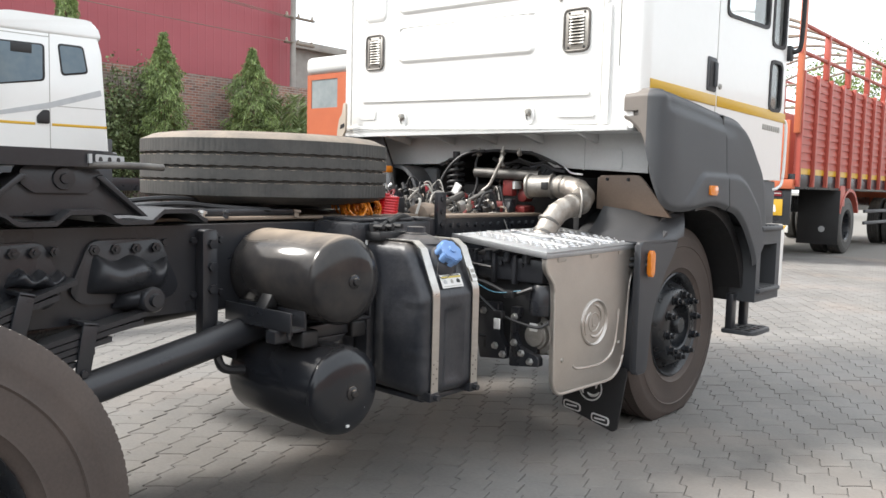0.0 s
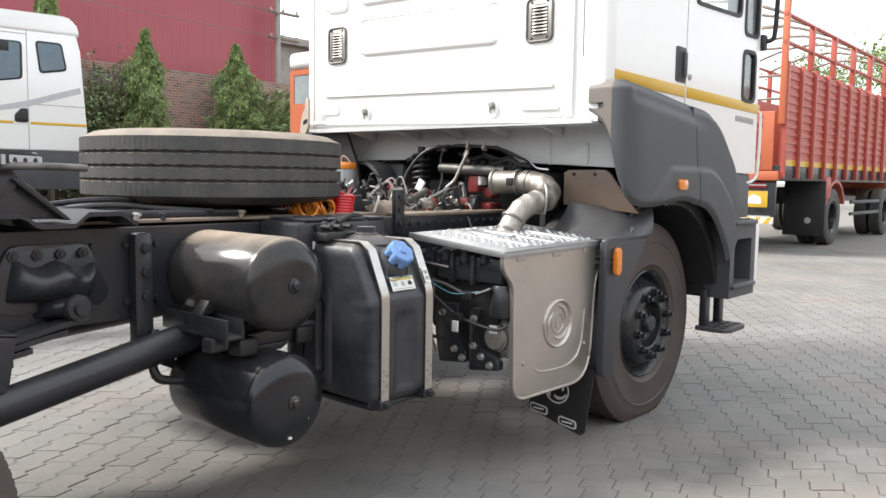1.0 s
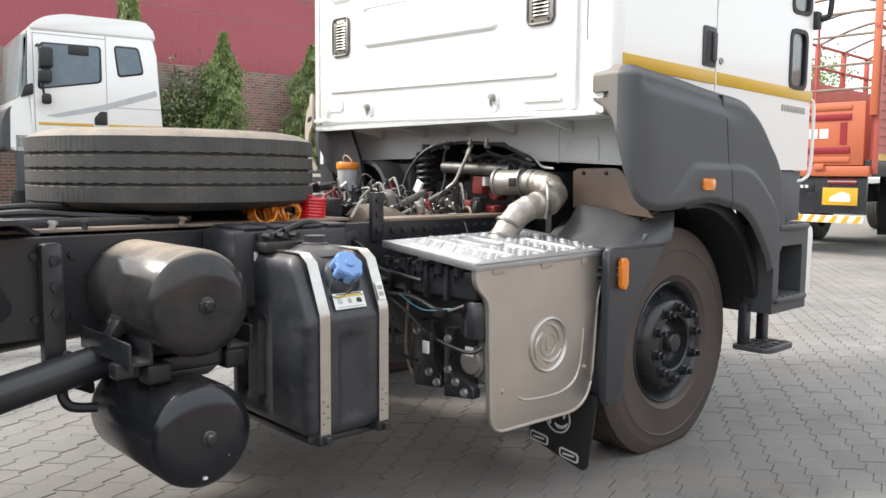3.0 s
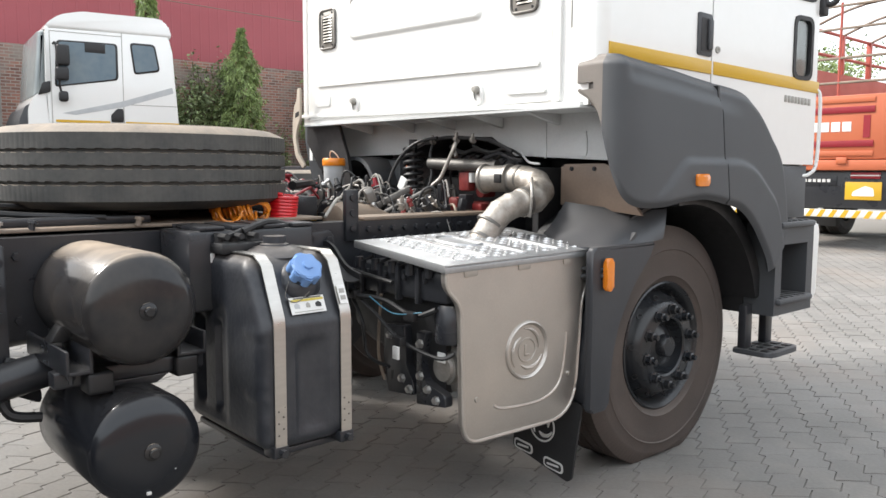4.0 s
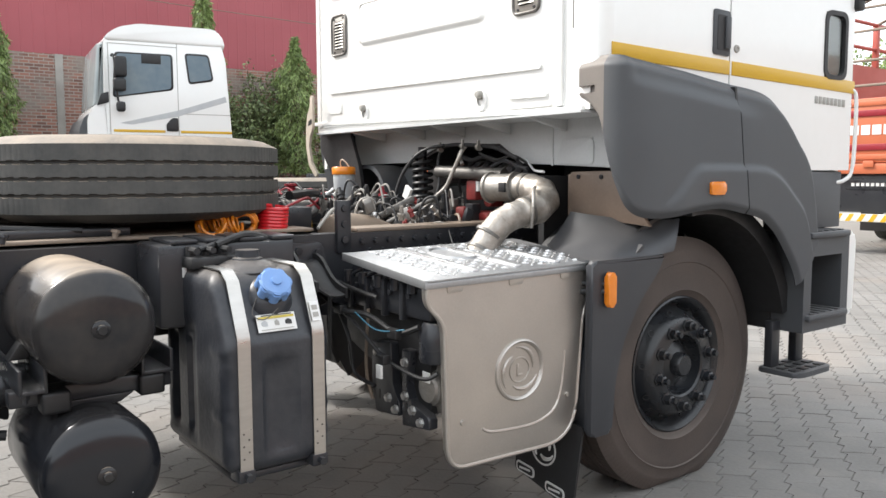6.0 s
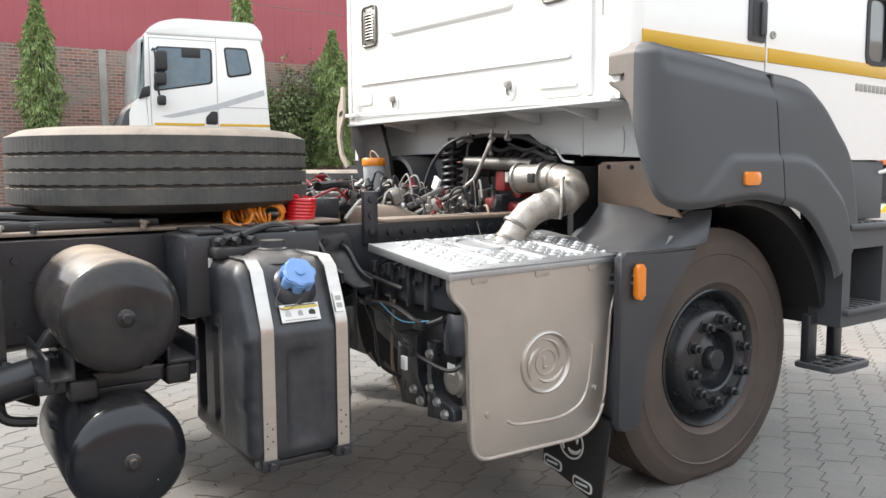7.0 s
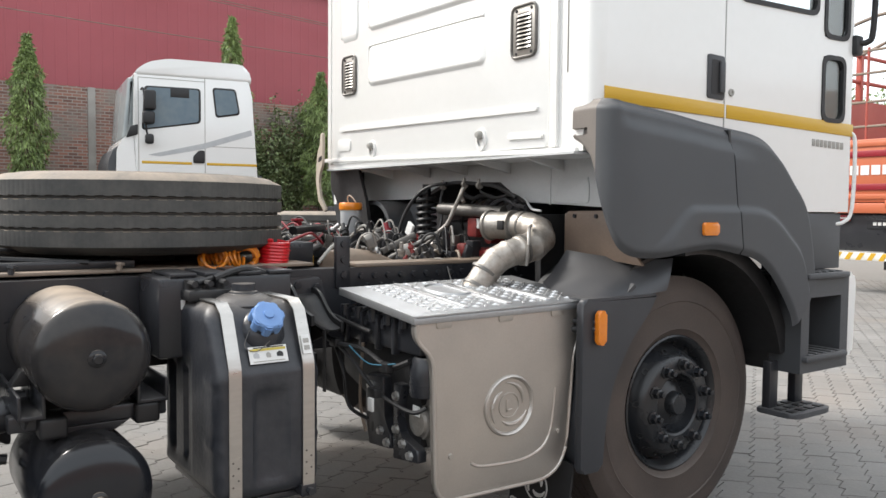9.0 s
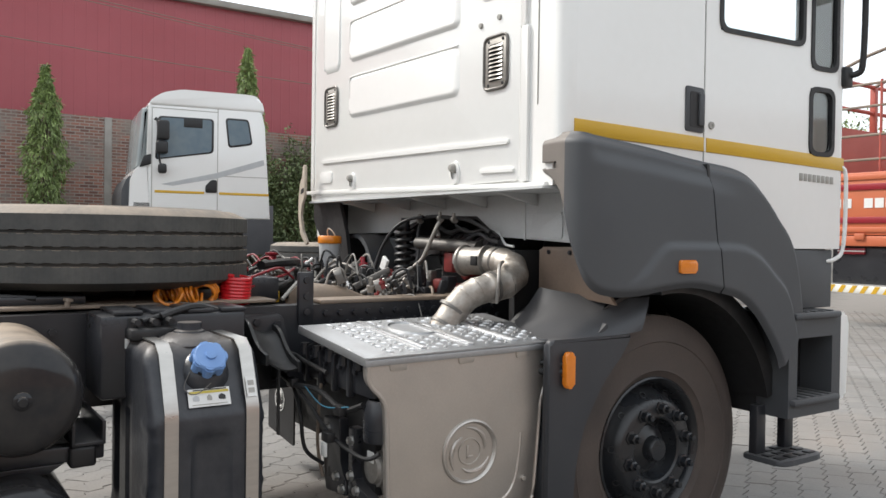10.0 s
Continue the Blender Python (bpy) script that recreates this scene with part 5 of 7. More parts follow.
# underside of the cab floor behind the rear wall, with its ribs
b = B()
box(b, (-0.95, -0.575, 1.488), (1.06, -0.34, 1.497))
under = part("floor_pan", b, "offwhite", apron)
for x in (-0.62, -0.26, 0.06, 0.38, 0.72):
    b = B()
    prism(b, [(-0.565, 1.489), (-0.345, 1.489), (-0.345, 1.440), (-0.52, 1.478)], x, x + 0.022, YZ, 0.003)
    part("floor_rib", b, "offwhite", under)
b = B()
box(b, (0.655, -0.346, 1.300), (0.662, -0.339, 1.47))
box(b, (0.69, -0.346, 1.405), (0.88, -0.339, 1.411))
prism(b, rounded([(0.68, 1.310), (0.885, 1.304), (0.885, 1.405), (0.72, 1.412)], 0.02), 0.340, 0.345, XZ, 0.003)
part("apron_crease", b, "offwhite", apron)
b = B()
prism(b, [(-0.366, 1.325), (-0.098, 1.418), (0.325, 1.406), (0.472, 1.310), (0.46, 1.300), (0.31, 1.392), (-0.09, 1.404), (-0.355, 1.315)], -0.05, 0.332, XZ)
part("tunnel_lining", b, "wire", apron)
b = B()
prism(b, [(-0.88, 1.26), (-0.55, 1.12), (-0.60, 1.32), (-0.70, 1.52), (-1.0, 1.52), (-1.0, 1.40)], 0.50, 0.52, XZ)
part("far_splash_panel", b, "wire", apron)
b = B()
box(b, (-1.10, 0.30, 0.80), (0.85, 0.34, 1.50))
part("engine_bulkhead", b, "wire", cab)

# grey moulded side guard over the wheel arch
def arc(r, a0, a1, n=12, cy=AX.y, cz=AX.z):
    return [(cy + r * math.cos(radians(a0 + (a1 - a0) * k / n)), cz + r * math.sin(radians(a0 + (a1 - a0) * k / n))) for k in range(n + 1)]
gx1 = 1.228
PLAN = [(0.993, -0.546), (1.050, -0.549), (1.100, -0.551), (1.142, -0.546), (1.180, -0.524), (1.204, -0.480), (1.217, -0.415), (1.224, -0.30), (1.231, -0.15), (1.238, 0.0), (1.245, 0.150)]
LOW = [1.535, 1.502, 1.435, 1.275, 1.195, 1.135, 1.108, 1.104, 1.122, 1.130, 1.106]
TOP = [1.684, 1.686, 1.687, 1.685, 1.682, 1.677, 1.669, 1.657, 1.643, 1.628, 1.614]


def brow_line(y):
    """Height of the soft ledge over the arch."""
    return 1.150 + 0.140 * ease(-0.34, -0.12, y)


def guard_rear(u, v):
    x, y = along(PLAN, u)
    z0 = along([(q, 0) for q in LOW], u).x
    z1 = along([(q, 0) for q in TOP], u).x
    z = z0 + (z1 - z0) * v
    n = Vector((1, 0)) if u > 0.55 else Vector((ease(0.15, 0.5, u), -1 + ease(0.25, 0.55, u))).normalized()
    out = -0.030 * ease(0.045, 0.0, z1 - z) ** 1.5 - 0.020 * ease(0.03, 0.0, z - z0) ** 1.5
    out -= 0.016 * ease(0.11, 0.05, z1 - z) * ease(0.42, 0.55, u)
    out += 0.014 * ease(-0.016, 0.016, brow_line(y) - z) * ease(-0.36, -0.24, y) - 0.010 * ease(1.40, 1.10, z) * ease(-0.30, -0.55, y)
    # the seam to the front half leans back towards its top
    return (x + n.x * out, y + n.y * out - 0.15 * (z - 1.12) * ease(0.72, 1.0, u), z)


FOLD = 0.235                         # share of the skin that is the folded rear flange


def flange_skin(u, v):
    return guard_rear(u * FOLD, v)


def guard_skin(u, v):
    return guard_rear(FOLD + u * (1 - FOLD), v)


def latch_slot(c):
    """The open slot in the flange where the latch sits."""
    return c.x < 1.072 and 1.556 < c.z < 1.582


sg = part("side_guard", shell(guard_skin, 60, 60, 0.012), "guard", truck, "dark grey moulded plastic guard over the front wheel arch")
part("rear_flange", shell(flange_skin, 26, 60, 0.012, latch_slot), "guard_dust", sg, "dust-coated folded rear edge of the guard")
INNER = [(0.156, 1.106), (0.255, 1.080), (0.345, 1.020), (0.425, 0.930), (0.480, 0.850), (0.500, 0.790)]
OUTER = [(0.156, 1.614), (0.275, 1.592), (0.385, 1.535), (0.490, 1.435), (0.600, 1.300), (0.680, 1.000)]


def guard_front(u, v):
    a, c = along(INNER, u), along(OUTER, u)
    p = a + (c - a) * v
    L = (c - a).length
    out = -0.034 * ease(0.05, 0.0, L * (1 - v)) ** 1.5 - 0.018 * ease(0.03, 0.0, L * v) ** 1.5
    out -= 0.016 * ease(0.13, 0.05, L * (1 - v)) * ease(0.25, 0.0, u)
    out += 0.014 * ease(-0.03, 0.03, 0.352 + 0.22 * u - v) + 0.012 * u
    return (1.2375 + 0.05 * p.x + out, p.x - 0.15 * (p.y - 1.12) * ease(0.30, 0.0, u), p.y)


part("front_guard", shell(guard_front, 48, 48, 0.012), "guard", sg)
b = B()
prism(b, [(0.146, 1.11), (0.160, 1.11), (0.085, 1.60), (0.071, 1.60)], 1.16, 1.231, YZ)
part("guard_seam", b, "wire", sg)
# latch in the slot of the folded rear edge
b = B()
prism(b, rounded([(0.998, 1.548), (1.082, 1.548), (1.086, 1.567), (1.078, 1.590), (0.998, 1.590)], 0.006), 0.526, 0.530, XZ)
nt = part("latch_notch", b, "guard_dust", sg)
b = B()
lathe(b, [(0.011, 0), (0.011, 0.008), (0.006, 0.009), (0, 0.010)], axis_m((1.064, -0.530, 1.566), (0, -1, 0)), 12)
part("guard_clip", b, "dull", nt)
b = B()
prism(b, rounded([(-0.112, 1.175), (0.008, 1.175), (0.008, 1.247), (-0.112, 1.247)], 0.014), gx1 + 0.010, gx1 + 0.0155, YZ, 0.003)
part("lamp_recess", b, "wire", sg)
# side lamp
b = B()
prism(b, rounded([(-0.100, 1.186), (-0.004, 1.186), (-0.004, 1.236), (-0.100, 1.236)], 0.012), gx1 + 0.012, gx1 + 0.030, YZ, 0.006, 3)
part("side_lamp", b, "amber", sg, "amber side marker lamp")
# dark corner panel under the door, white bumper end
b = B()
prism(b, [(0.58, 1.02), (0.985, 1.02), (0.985, 1.275), (0.54, 1.275)], 1.06, 1.205, YZ, 0.008)
part("corner_panel", b, "guard", sg)
# steps
b = B()
wall_cells(b, 0.57, 0.955, 0.575, 1.005, [(0.632, 0.890, 0.650, 0.905)], 1.12, 1.268, YZ)
stp = part("entry_step", b, "guard", truck, "dark grey moulded entry step with two treads")
b = B()
box(b, (0.86, 0.56, 0.575), (1.12, 0.93, 1.0), 0.01)
part("step_back", b, "wire", stp)
for z in (0.625, 0.985):
    b = B()
    box(b, (1.0, 0.585, z), (1.292, 0.925, z + 0.028), 0.01)
    for k in range(5):
        box(b, (1.02, 0.62 + k * 0.058, z + 0.027), (1.28, 0.645 + k * 0.058, z + 0.034), 0.003)
    part("tread", b, "guard", stp)
b = B()
prism(b, rounded([(0.955, 0.62), (1.015, 0.62), (1.030, 0.95), (1.005, 1.005), (0.955, 1.005)], 0.02), 1.14, 1.262, YZ, 0.015, 3)
part("bumper_end", b, "white", truck, "white painted bumper end")
fs = part("foot_step", prism(B(), rounded([(1.11, 0.49), (1.285, 0.49), (1.305, 0.54), (1.305, 0.74), (1.285, 0.79), (1.11, 0.79)], 0.02), 0.392, 0.414, None, 0.005), "guard", truck, "black hanging foot step with a grip plate")
for y in (0.545, 0.745):
    b = B()
    box(b, (1.125, y - 0.032, 0.411), (1.165, y + 0.032, 0.62), 0.006)
    part("step_hanger", b, "black", fs)
for k in range(3):
    for j in range(4):
        b = B()
        box(b, (1.13 + k * 0.055, 0.515 + j * 0.068, 0.413), (1.165 + k * 0.055, 0.562 + j * 0.068, 0.419), 0.002)
        part("grip_slot", b, "wire", fs)
# grab rail
b = B()
tube(b, [(1.20, 0.97, 1.645), (1.225, 1.01, 1.645), (1.235, 1.03, 1.585), (1.235, 1.02, 1.30), (1.22, 0.98, 1.235), (1.19, 0.93, 1.225)], 0.009, 10)
part("grab_rail", b, "white", truck, "white grab rail at the cab corner")
# wheel-arch lining and rear mudguard
b = B()
box(b, (0.655, -0.42, 0.50), (0.69, 0.66, 1.26), 0.004)
part("arch_inner_wall", b, "wire", truck)
b = B()
o, i = arc(0.668, 14, 98, 24), arc(0.60, 98, 14, 24)
prism(b, o + i, 0.70, 1.195, YZ)
prism(b, arc(0.615, 99, 165, 16) + arc(0.60, 165, 99, 16), 0.70, 1.10, YZ)
part("arch_lining", b, "wire", truck)
b = B()
mg = [(-0.655, 0.335), (-0.655, 0.965), (-0.26, 0.965)] + [(-0.30, 0.90), (-0.40, 0.80), (-0.49, 0.66), (-0.53, 0.52), (-0.545, 0.335)]
prism(b, rounded(mg, [0.02, 0.02, 0.01, 0.05, 0.05, 0.05, 0.05, 0.02]), 1.140, 1.174, YZ, 0.012, 3)
mud = part("mudguard", b, "mudguard", truck, "dark grey plastic rear half of the front mudguard")
b = B()
prism(b, arc(0.60, 124, 196, 12) + arc(0.585, 196, 124, 12), 0.74, 1.165, YZ)
part("mudguard_shell", b, "mudguard", mud)
LOWER = [(0.790, -0.500, 0.985), (0.93, -0.585, 0.962), (1.08, -0.630, 0.957), (1.160, -0.605, 0.957), (1.174, -0.44, 0.958), (1.176, -0.32, 0.960), (1.172, -0.21, 0.968)]
UPPER = [(0.820, -0.400, 1.118), (0.90, -0.375, 1.108), (0.98, -0.33, 1.098), (1.05, -0.265, 1.090), (1.09, -0.21, 1.088), (1.115, -0.16, 1.090), (1.13, -0.12, 1.094)]


def shoulder(u, v):
    a, c = along(LOWER, u), along(UPPER, u)
    p = a + (c - a) * v
    return p + Vector((0.03, -0.03, -0.02)) * (4 * v * (1 - v)) * 0.35 + Vector((0, 0, 0.006)) * ease(0.1, 0.0, v)


part("mudguard_shoulder", shell(shoulder, 36, 14, 0.010), "mudguard", mud)
# dusty inner panel under the cab
b = B()
prism(b, rounded([(0.752, 1.10), (0.752, 1.275), (0.985, 1.278), (1.16, 1.07)], [0.0, 0.015, 0.03, 0.0]), 0.320, 0.335, XZ, 0.003)
box(b, (0.740, -0.335, 1.10), (0.754, -0.18, 1.265), 0.003)
fen = part("inner_fender", b, "fender", truck, "dusty brown steel inner fender under the cab")
for x in (0.80, 0.92):
    b = B()
    lathe(b, [(0.010, 0), (0.009, 0.006), (0, 0.007)], axis_m((x, -0.335, 1.255), (0, -1, 0)), 8)
    part("fender_screw", b, "black", fen)
# amber reflector on a stalk
b = B()
prism(b, rounded([(-0.606, 0.800), (-0.566, 0.800), (-0.566, 0.924), (-0.606, 0.924)], 0.014), 1.182, 1.204, YZ, 0.008, 3)
ar = part("side_reflector", b, "amber", truck, "amber side reflector on a black stalk")
b = B()
rod(b, (1.07, -0.665, 0.85), (1.184, -0.59, 0.855), 0.013, 10)
rod(b, (1.07, -0.665, 0.882), (1.184, -0.59, 0.88), 0.010, 10)
part("stalk", b, "wire", ar)
# mud flap with emblem and badges
b = B()
prism(b, rounded([(0.775, 0.115), (1.065, 0.040), (1.085, 0.055), (1.13, 0.36), (0.80, 0.40)], 0.012), 0.640, 0.650, XZ)
mf = part("mud_flap", b, "rubber2", truck, "black rubber mud flap with white round emblem")
def flap_marks(mk, cx, cz, y):
    q = B()
    c = axis_m((cx, y, cz), (0, -1, 0))
    for k in range(3):
        a0 = 2 * math.pi * k / 3
        pts = [c @ Vector(((0.030 + 0.022 * i / 8) * math.cos(a0 + i / 8 * 1.8), (0.030 + 0.022 * i / 8) * math.sin(a0 + i / 8 * 1.8), 0.0)) for i in range(9)]
        tube(q, pts, 0.005, 6, smooth=False, rs=[0.003, 0.008, 0.008, 0.003])
    lathe(q, [(0.066, 0), (0.066, 0.002), (0.059, 0.002), (0.059, 0)], c, 32)
    part("round_emblem", q, "label", mk)
flap_marks(mf, 0.935, 0.235, -0.652)
for cx, cz in ((0.835, 0.128), (0.995, 0.092)):
    q = B()
    prism(q, rounded([(cx - 0.05, cz - 0.018), (cx + 0.05, cz - 0.030), (cx + 0.05, cz + 0.012), (cx - 0.05, cz + 0.024)], 0.018), 0.650, 0.653, XZ)
    bd = part("flap_badge", q, "label", mf)
    q = B()
    prism(q, rounded([(cx - 0.042, cz - 0.012), (cx + 0.042, cz - 0.022), (cx + 0.042, cz + 0.006), (cx - 0.042, cz + 0.016)], 0.012), 0.653, 0.6545, XZ)
    part("badge_field", q, "rubber2", bd)
    q = B()
    box(q, (cx - 0.03, -0.656, cz - 0.006), (cx + 0.03, -0.654, cz + 0.002), 0.0)
    part("badge_bar", q, "label", bd)
# flap on the other side
b = B()
prism(b, rounded([(-1.20, 0.20), (-0.84, 0.16), (-0.84, 0.47), (-1.20, 0.47)], 0.012), 0.690, 0.700, XZ)
mf2 = part("mud_flap", b, "rubber2", truck, "black rubber mud flap with white round emblem")
flap_marks(mf2, -1.03, 0.385, -0.702)
# guard on the other side, its cream inner edge
b = B()
prism(b, rounded([(-0.945, 1.70), (-0.922, 1.70), (-0.922, 1.60), (-0.925, 1.525), (-0.958, 1.475), (-0.970, 1.42), (-0.945, 1.335), (-0.880, 1.268), (-0.900, 1.252), (-0.972, 1.318), (-1.002, 1.42), (-1.000, 1.52), (-0.982, 1.60), (-0.955, 1.635)], 0.012), 0.60, 0.615, XZ, 0.003)
fe = part("far_guard_edge", b, "cream", truck)
b = B()
prism(b, rounded([(-0.972, 1.535), (-0.930, 1.548), (-0.930, 1.574), (-0.968, 1.562)], 0.008), 0.614, 0.6165, XZ)
part("latch_notch", b, "wire", fe)
b = B()
prism(b, rounded([(0.1, 1.64), (-0.46, 1.64), (-0.46, 1.40), (-0.40, 1.12), (0.1, 1.12)], 0.04), -1.12, -0.995, YZ, 0.02)
part("far_side_guard", b, "guard", truck)

b = B()
prism(b, arc(0.625, 60, 205, 24) + arc(0.595, 205, 60, 24), -1.16, -0.70, YZ, 0.006)
prism(b, arc(0.60, 40, 215, 24), -0.715, -0.700, YZ)
part("far_mudguard", b, "wire", truck, "black moulded mudguard round the other front wheel")
# mirror and its arm
b = B()
tube(b, [(1.225, 1.02, 2.06), (1.265, 1.05, 2.06), (1.285, 1.06, 2.12), (1.29, 1.06, 2.45), (1.28, 1.05, 2.75), (1.24, 1.02, 2.8)], 0.014, 10)
mir = part("mirror_arm", b, "wire", truck, "black mirror arm with two mirror heads")
b = B()
box(b, (1.29, 1.02, 2.42), (1.50, 1.10, 2.76), 0.03, 3)
part("mirror_head", b, "wire", mir)
b = B()
box(b, (1.19, 0.99, 2.00), (1.25, 1.05, 2.09), 0.01)
part("arm_foot", b, "wire", mir)
# the cab's near side widens slightly towards the front
for o in [cab, *cab.children_recursive]:
    for q in o.data.vertices:
        k = min(1.0, max(0.0, (q.co.x - 0.9) / 0.225))
        q.co.x += k * (0.09 * (q.co.y + 0.5) - 0.035)

# ---------------------------------------------------------------- engine bay and deck fittings
def gored_pipe(pts, r, n, name, parent=None, label=""):
    """A bent pipe of short straight gores with a lip at every joint."""
    line = [along(pts, k / n) for k in range(n + 1)]
    q = B()
    for k in range(n):
        a, c = line[k], line[k + 1]
        d = c - a
        L = d.length
        lathe(q, [(r * 0.93, -0.010), (r * 0.985, -0.006), (r, 0.004), (r * 0.995, L * 0.5), (r, L - 0.004), (r * 1.03, L), (r * 1.03, L + 0.006), (r * 0.95, L + 0.010)], axis_m(a, d), 26)
    return part(name, q, "pipe", parent or truck, label)


ep = gored_pipe([(0.705, -0.80, 0.935), (0.712, -0.755, 0.995), (0.722, -0.708, 1.062), (0.740, -0.660, 1.098), (0.750, -0.590, 1.116)], 0.054, 5, "exhaust_pipe", None, "foil-wrapped bent exhaust pipe with clamps")
gored_pipe([(0.748, -0.590, 1.115), (0.754, -0.520, 1.132), (0.732, -0.458, 1.162), (0.682, -0.430, 1.192), (0.62, -0.425, 1.206), (0.57, -0.428, 1.210)], 0.060, 5, "exhaust_elbow", ep)
b = B()
lathe(b, [(0, 0), (0.050, 0), (0.067, 0.004), (0.069, 0.010), (0.067, 0.016), (0.060, 0.020), (0.059, 0.03), (0.059, 0.135), (0.066, 0.140), (0.066, 0.150), (0.052, 0.154), (0.050, 0.20), (0, 0.20)], axis_m((0.385, -0.455, 1.208), (1, 0.16, 0.02)), 28)
part("turbo_canister", b, "castal", ep)
b = B()
box(b, (0.50, -0.505, 1.192), (0.54, -0.493, 1.232), 0.004)
part("heat_tag", b, "wire", ep)
for p, d, r in (((0.713, -0.735, 1.035), (0.012, 0.045, 0.062), 0.058), ((0.708, -0.772, 0.975), (0.006, 0.045, 0.062), 0.057), ((0.750, -0.580, 1.118), (0.0, 0.10, 0.02), 0.063), ((0.60, -0.425, 1.210), (-1, 0, 0), 0.062)):
    q = B()
    lathe(q, [(r - 0.006, -0.007), (r, -0.006), (r, 0.006), (r - 0.006, 0.007)], axis_m(p, d), 24)
    part("pipe_clamp", q, "dull", ep)
b = B()
tube(b, [(0.74, -0.52, 1.215), (0.79, -0.575, 1.20), (0.815, -0.60, 1.14), (0.80, -0.595, 1.06)], 0.007, 8)
part("heat_shield_wire", b, "castal", ep)
# engine: red block, black covers, hoses
b = B()
box(b, (0.245, -0.35, 1.12), (0.315, -0.30, 1.225), 0.012)
box(b, (0.25, -0.43, 1.055), (0.345, -0.35, 1.095), 0.010)
lathe(b, [(0, 0), (0.03, 0), (0.03, 0.03), (0.018, 0.035), (0, 0.035)], axis_m((0.30, -0.36, 1.15), (0, -1, 0)), 12)
box(b, (0.16, -0.47, 1.055), (0.225, -0.40, 1.12), 0.012)
box(b, (0.19, -0.43, 1.15), (0.26, -0.38, 1.24), 0.010)
box(b, (0.20, -0.39, 1.05), (0.33, -0.30, 1.10), 0.012)
eng = part("engine_block", b, "engred", truck, "red painted engine seen through the open bay")
b = B()
box(b, (-0.36, -0.20, 0.95), (0.80, 0.28, 1.22), 0.04)
part("engine_cover", b, "wire", eng)
b = B()
box(b, (0.02, -0.30, 1.22), (0.46, -0.05, 1.33), 0.03)
part("rocker_cover", b, "black", eng)
for k in range(7):
    b = B()
    x = 0.04 + 0.065 * k
    tube(b, [(x, -0.34, 1.18), (x + 0.02, -0.36, 1.24), (x + 0.05, -0.33, 1.30), (x + 0.04, -0.26, 1.33)], 0.006, 6)
    part("injector_line", b, ("wire", "dull", "black")[k % 3], eng)
b = B()
box(b, (0.225, -0.425, 1.19), (0.275, -0.362, 1.235), 0.003)
part("engine_tag", b, "label", eng)
b = B()
rod(b, (0.02, -0.46, 1.28), (0.42, -0.40, 1.265), 0.028, 16)
part("coolant_pipe", b, "dull", eng)
b = B()
tube(b, [(0.235, -0.49, 1.365), (0.23, -0.50, 1.34), (0.205, -0.52, 1.27), (0.185, -0.54, 1.21), (0.15, -0.56, 1.175)], 0.009, 10)
part("breather_hose", b, "castal", eng)
b = B()
tube(b, [(0.15, -0.56, 1.175), (0.11, -0.58, 1.13), (0.06, -0.62, 1.09), (0.02, -0.66, 1.06)], 0.007, 9)
part("breather_hose", b, "dull", eng)
b = B()
tube(b, [(0.10, -0.485, 1.40), (0.0, -0.51, 1.385), (-0.07, -0.54, 1.34), (-0.13, -0.57, 1.25), (-0.155, -0.60, 1.13)], 0.008, 8)
part("fuel_hose", b, "wire", eng)
# hoses and clips under the arch
for pts, r, mm_ in (([(-0.02, -0.44, 1.375), (0.12, -0.465, 1.40), (0.28, -0.46, 1.395), (0.42, -0.45, 1.38), (0.55, -0.44, 1.33)], 0.009, "wire"),
                    ([(0.03, -0.45, 1.38), (0.02, -0.46, 1.32), (0.04, -0.47, 1.22), (0.03, -0.50, 1.12)], 0.007, "wire"),
                    ([(0.22, -0.46, 1.39), (0.21, -0.48, 1.35), (0.24, -0.49, 1.31)], 0.010, "castal"),
                    ([(0.30, -0.44, 1.36), (0.40, -0.43, 1.33), (0.50, -0.42, 1.345), (0.58, -0.41, 1.31)], 0.006, "wire"),
                    ([(0.36, -0.42, 1.30), (0.44, -0.42, 1.325), (0.52, -0.42, 1.30), (0.60, -0.43, 1.29)], 0.008, "black"),
                    ([(0.10, -0.40, 1.36), (0.18, -0.39, 1.33), (0.26, -0.38, 1.345), (0.36, -0.38, 1.32)], 0.011, "wire"),
                    ([(0.56, -0.40, 1.33), (0.62, -0.42, 1.29), (0.66, -0.44, 1.28), (0.72, -0.45, 1.275)], 0.005, "milky")):
    b = B()
    tube(b, pts, r, 8)
    part("tunnel_hose", b, mm_, eng)
for x, z in ((0.05, 1.385), (0.22, 1.392), (0.33, 1.385)):
    b = B()
    lathe(b, [(0.016, -0.008), (0.017, 0), (0.016, 0.008), (0, 0.008)], axis_m((x, -0.468, z), (1, 0, 0)), 10)
    box(b, (x - 0.006, -0.478, z), (x + 0.006, -0.465, z + 0.03), 0.002)
    part("hose_clip", b, "castal", eng)
b = B()
pts = []
for k in range(100):
    a = k / 100 * 2 * math.pi * 8
    pts.append((-0.16 + 0.045 * math.cos(a), -0.42 + 0.045 * math.sin(a), 1.10 + 0.26 * k / 100))
tube(b, pts, 0.010, 6, smooth=False)
part("cab_spring", b, "wire", truck, "black coil spring of the cab suspension")
b = B()
rod(b, (-0.16, -0.42, 1.05), (-0.16, -0.42, 1.40), 0.022, 12)
part("cab_damper", b, "black", truck)
rnd = random.Random(4)
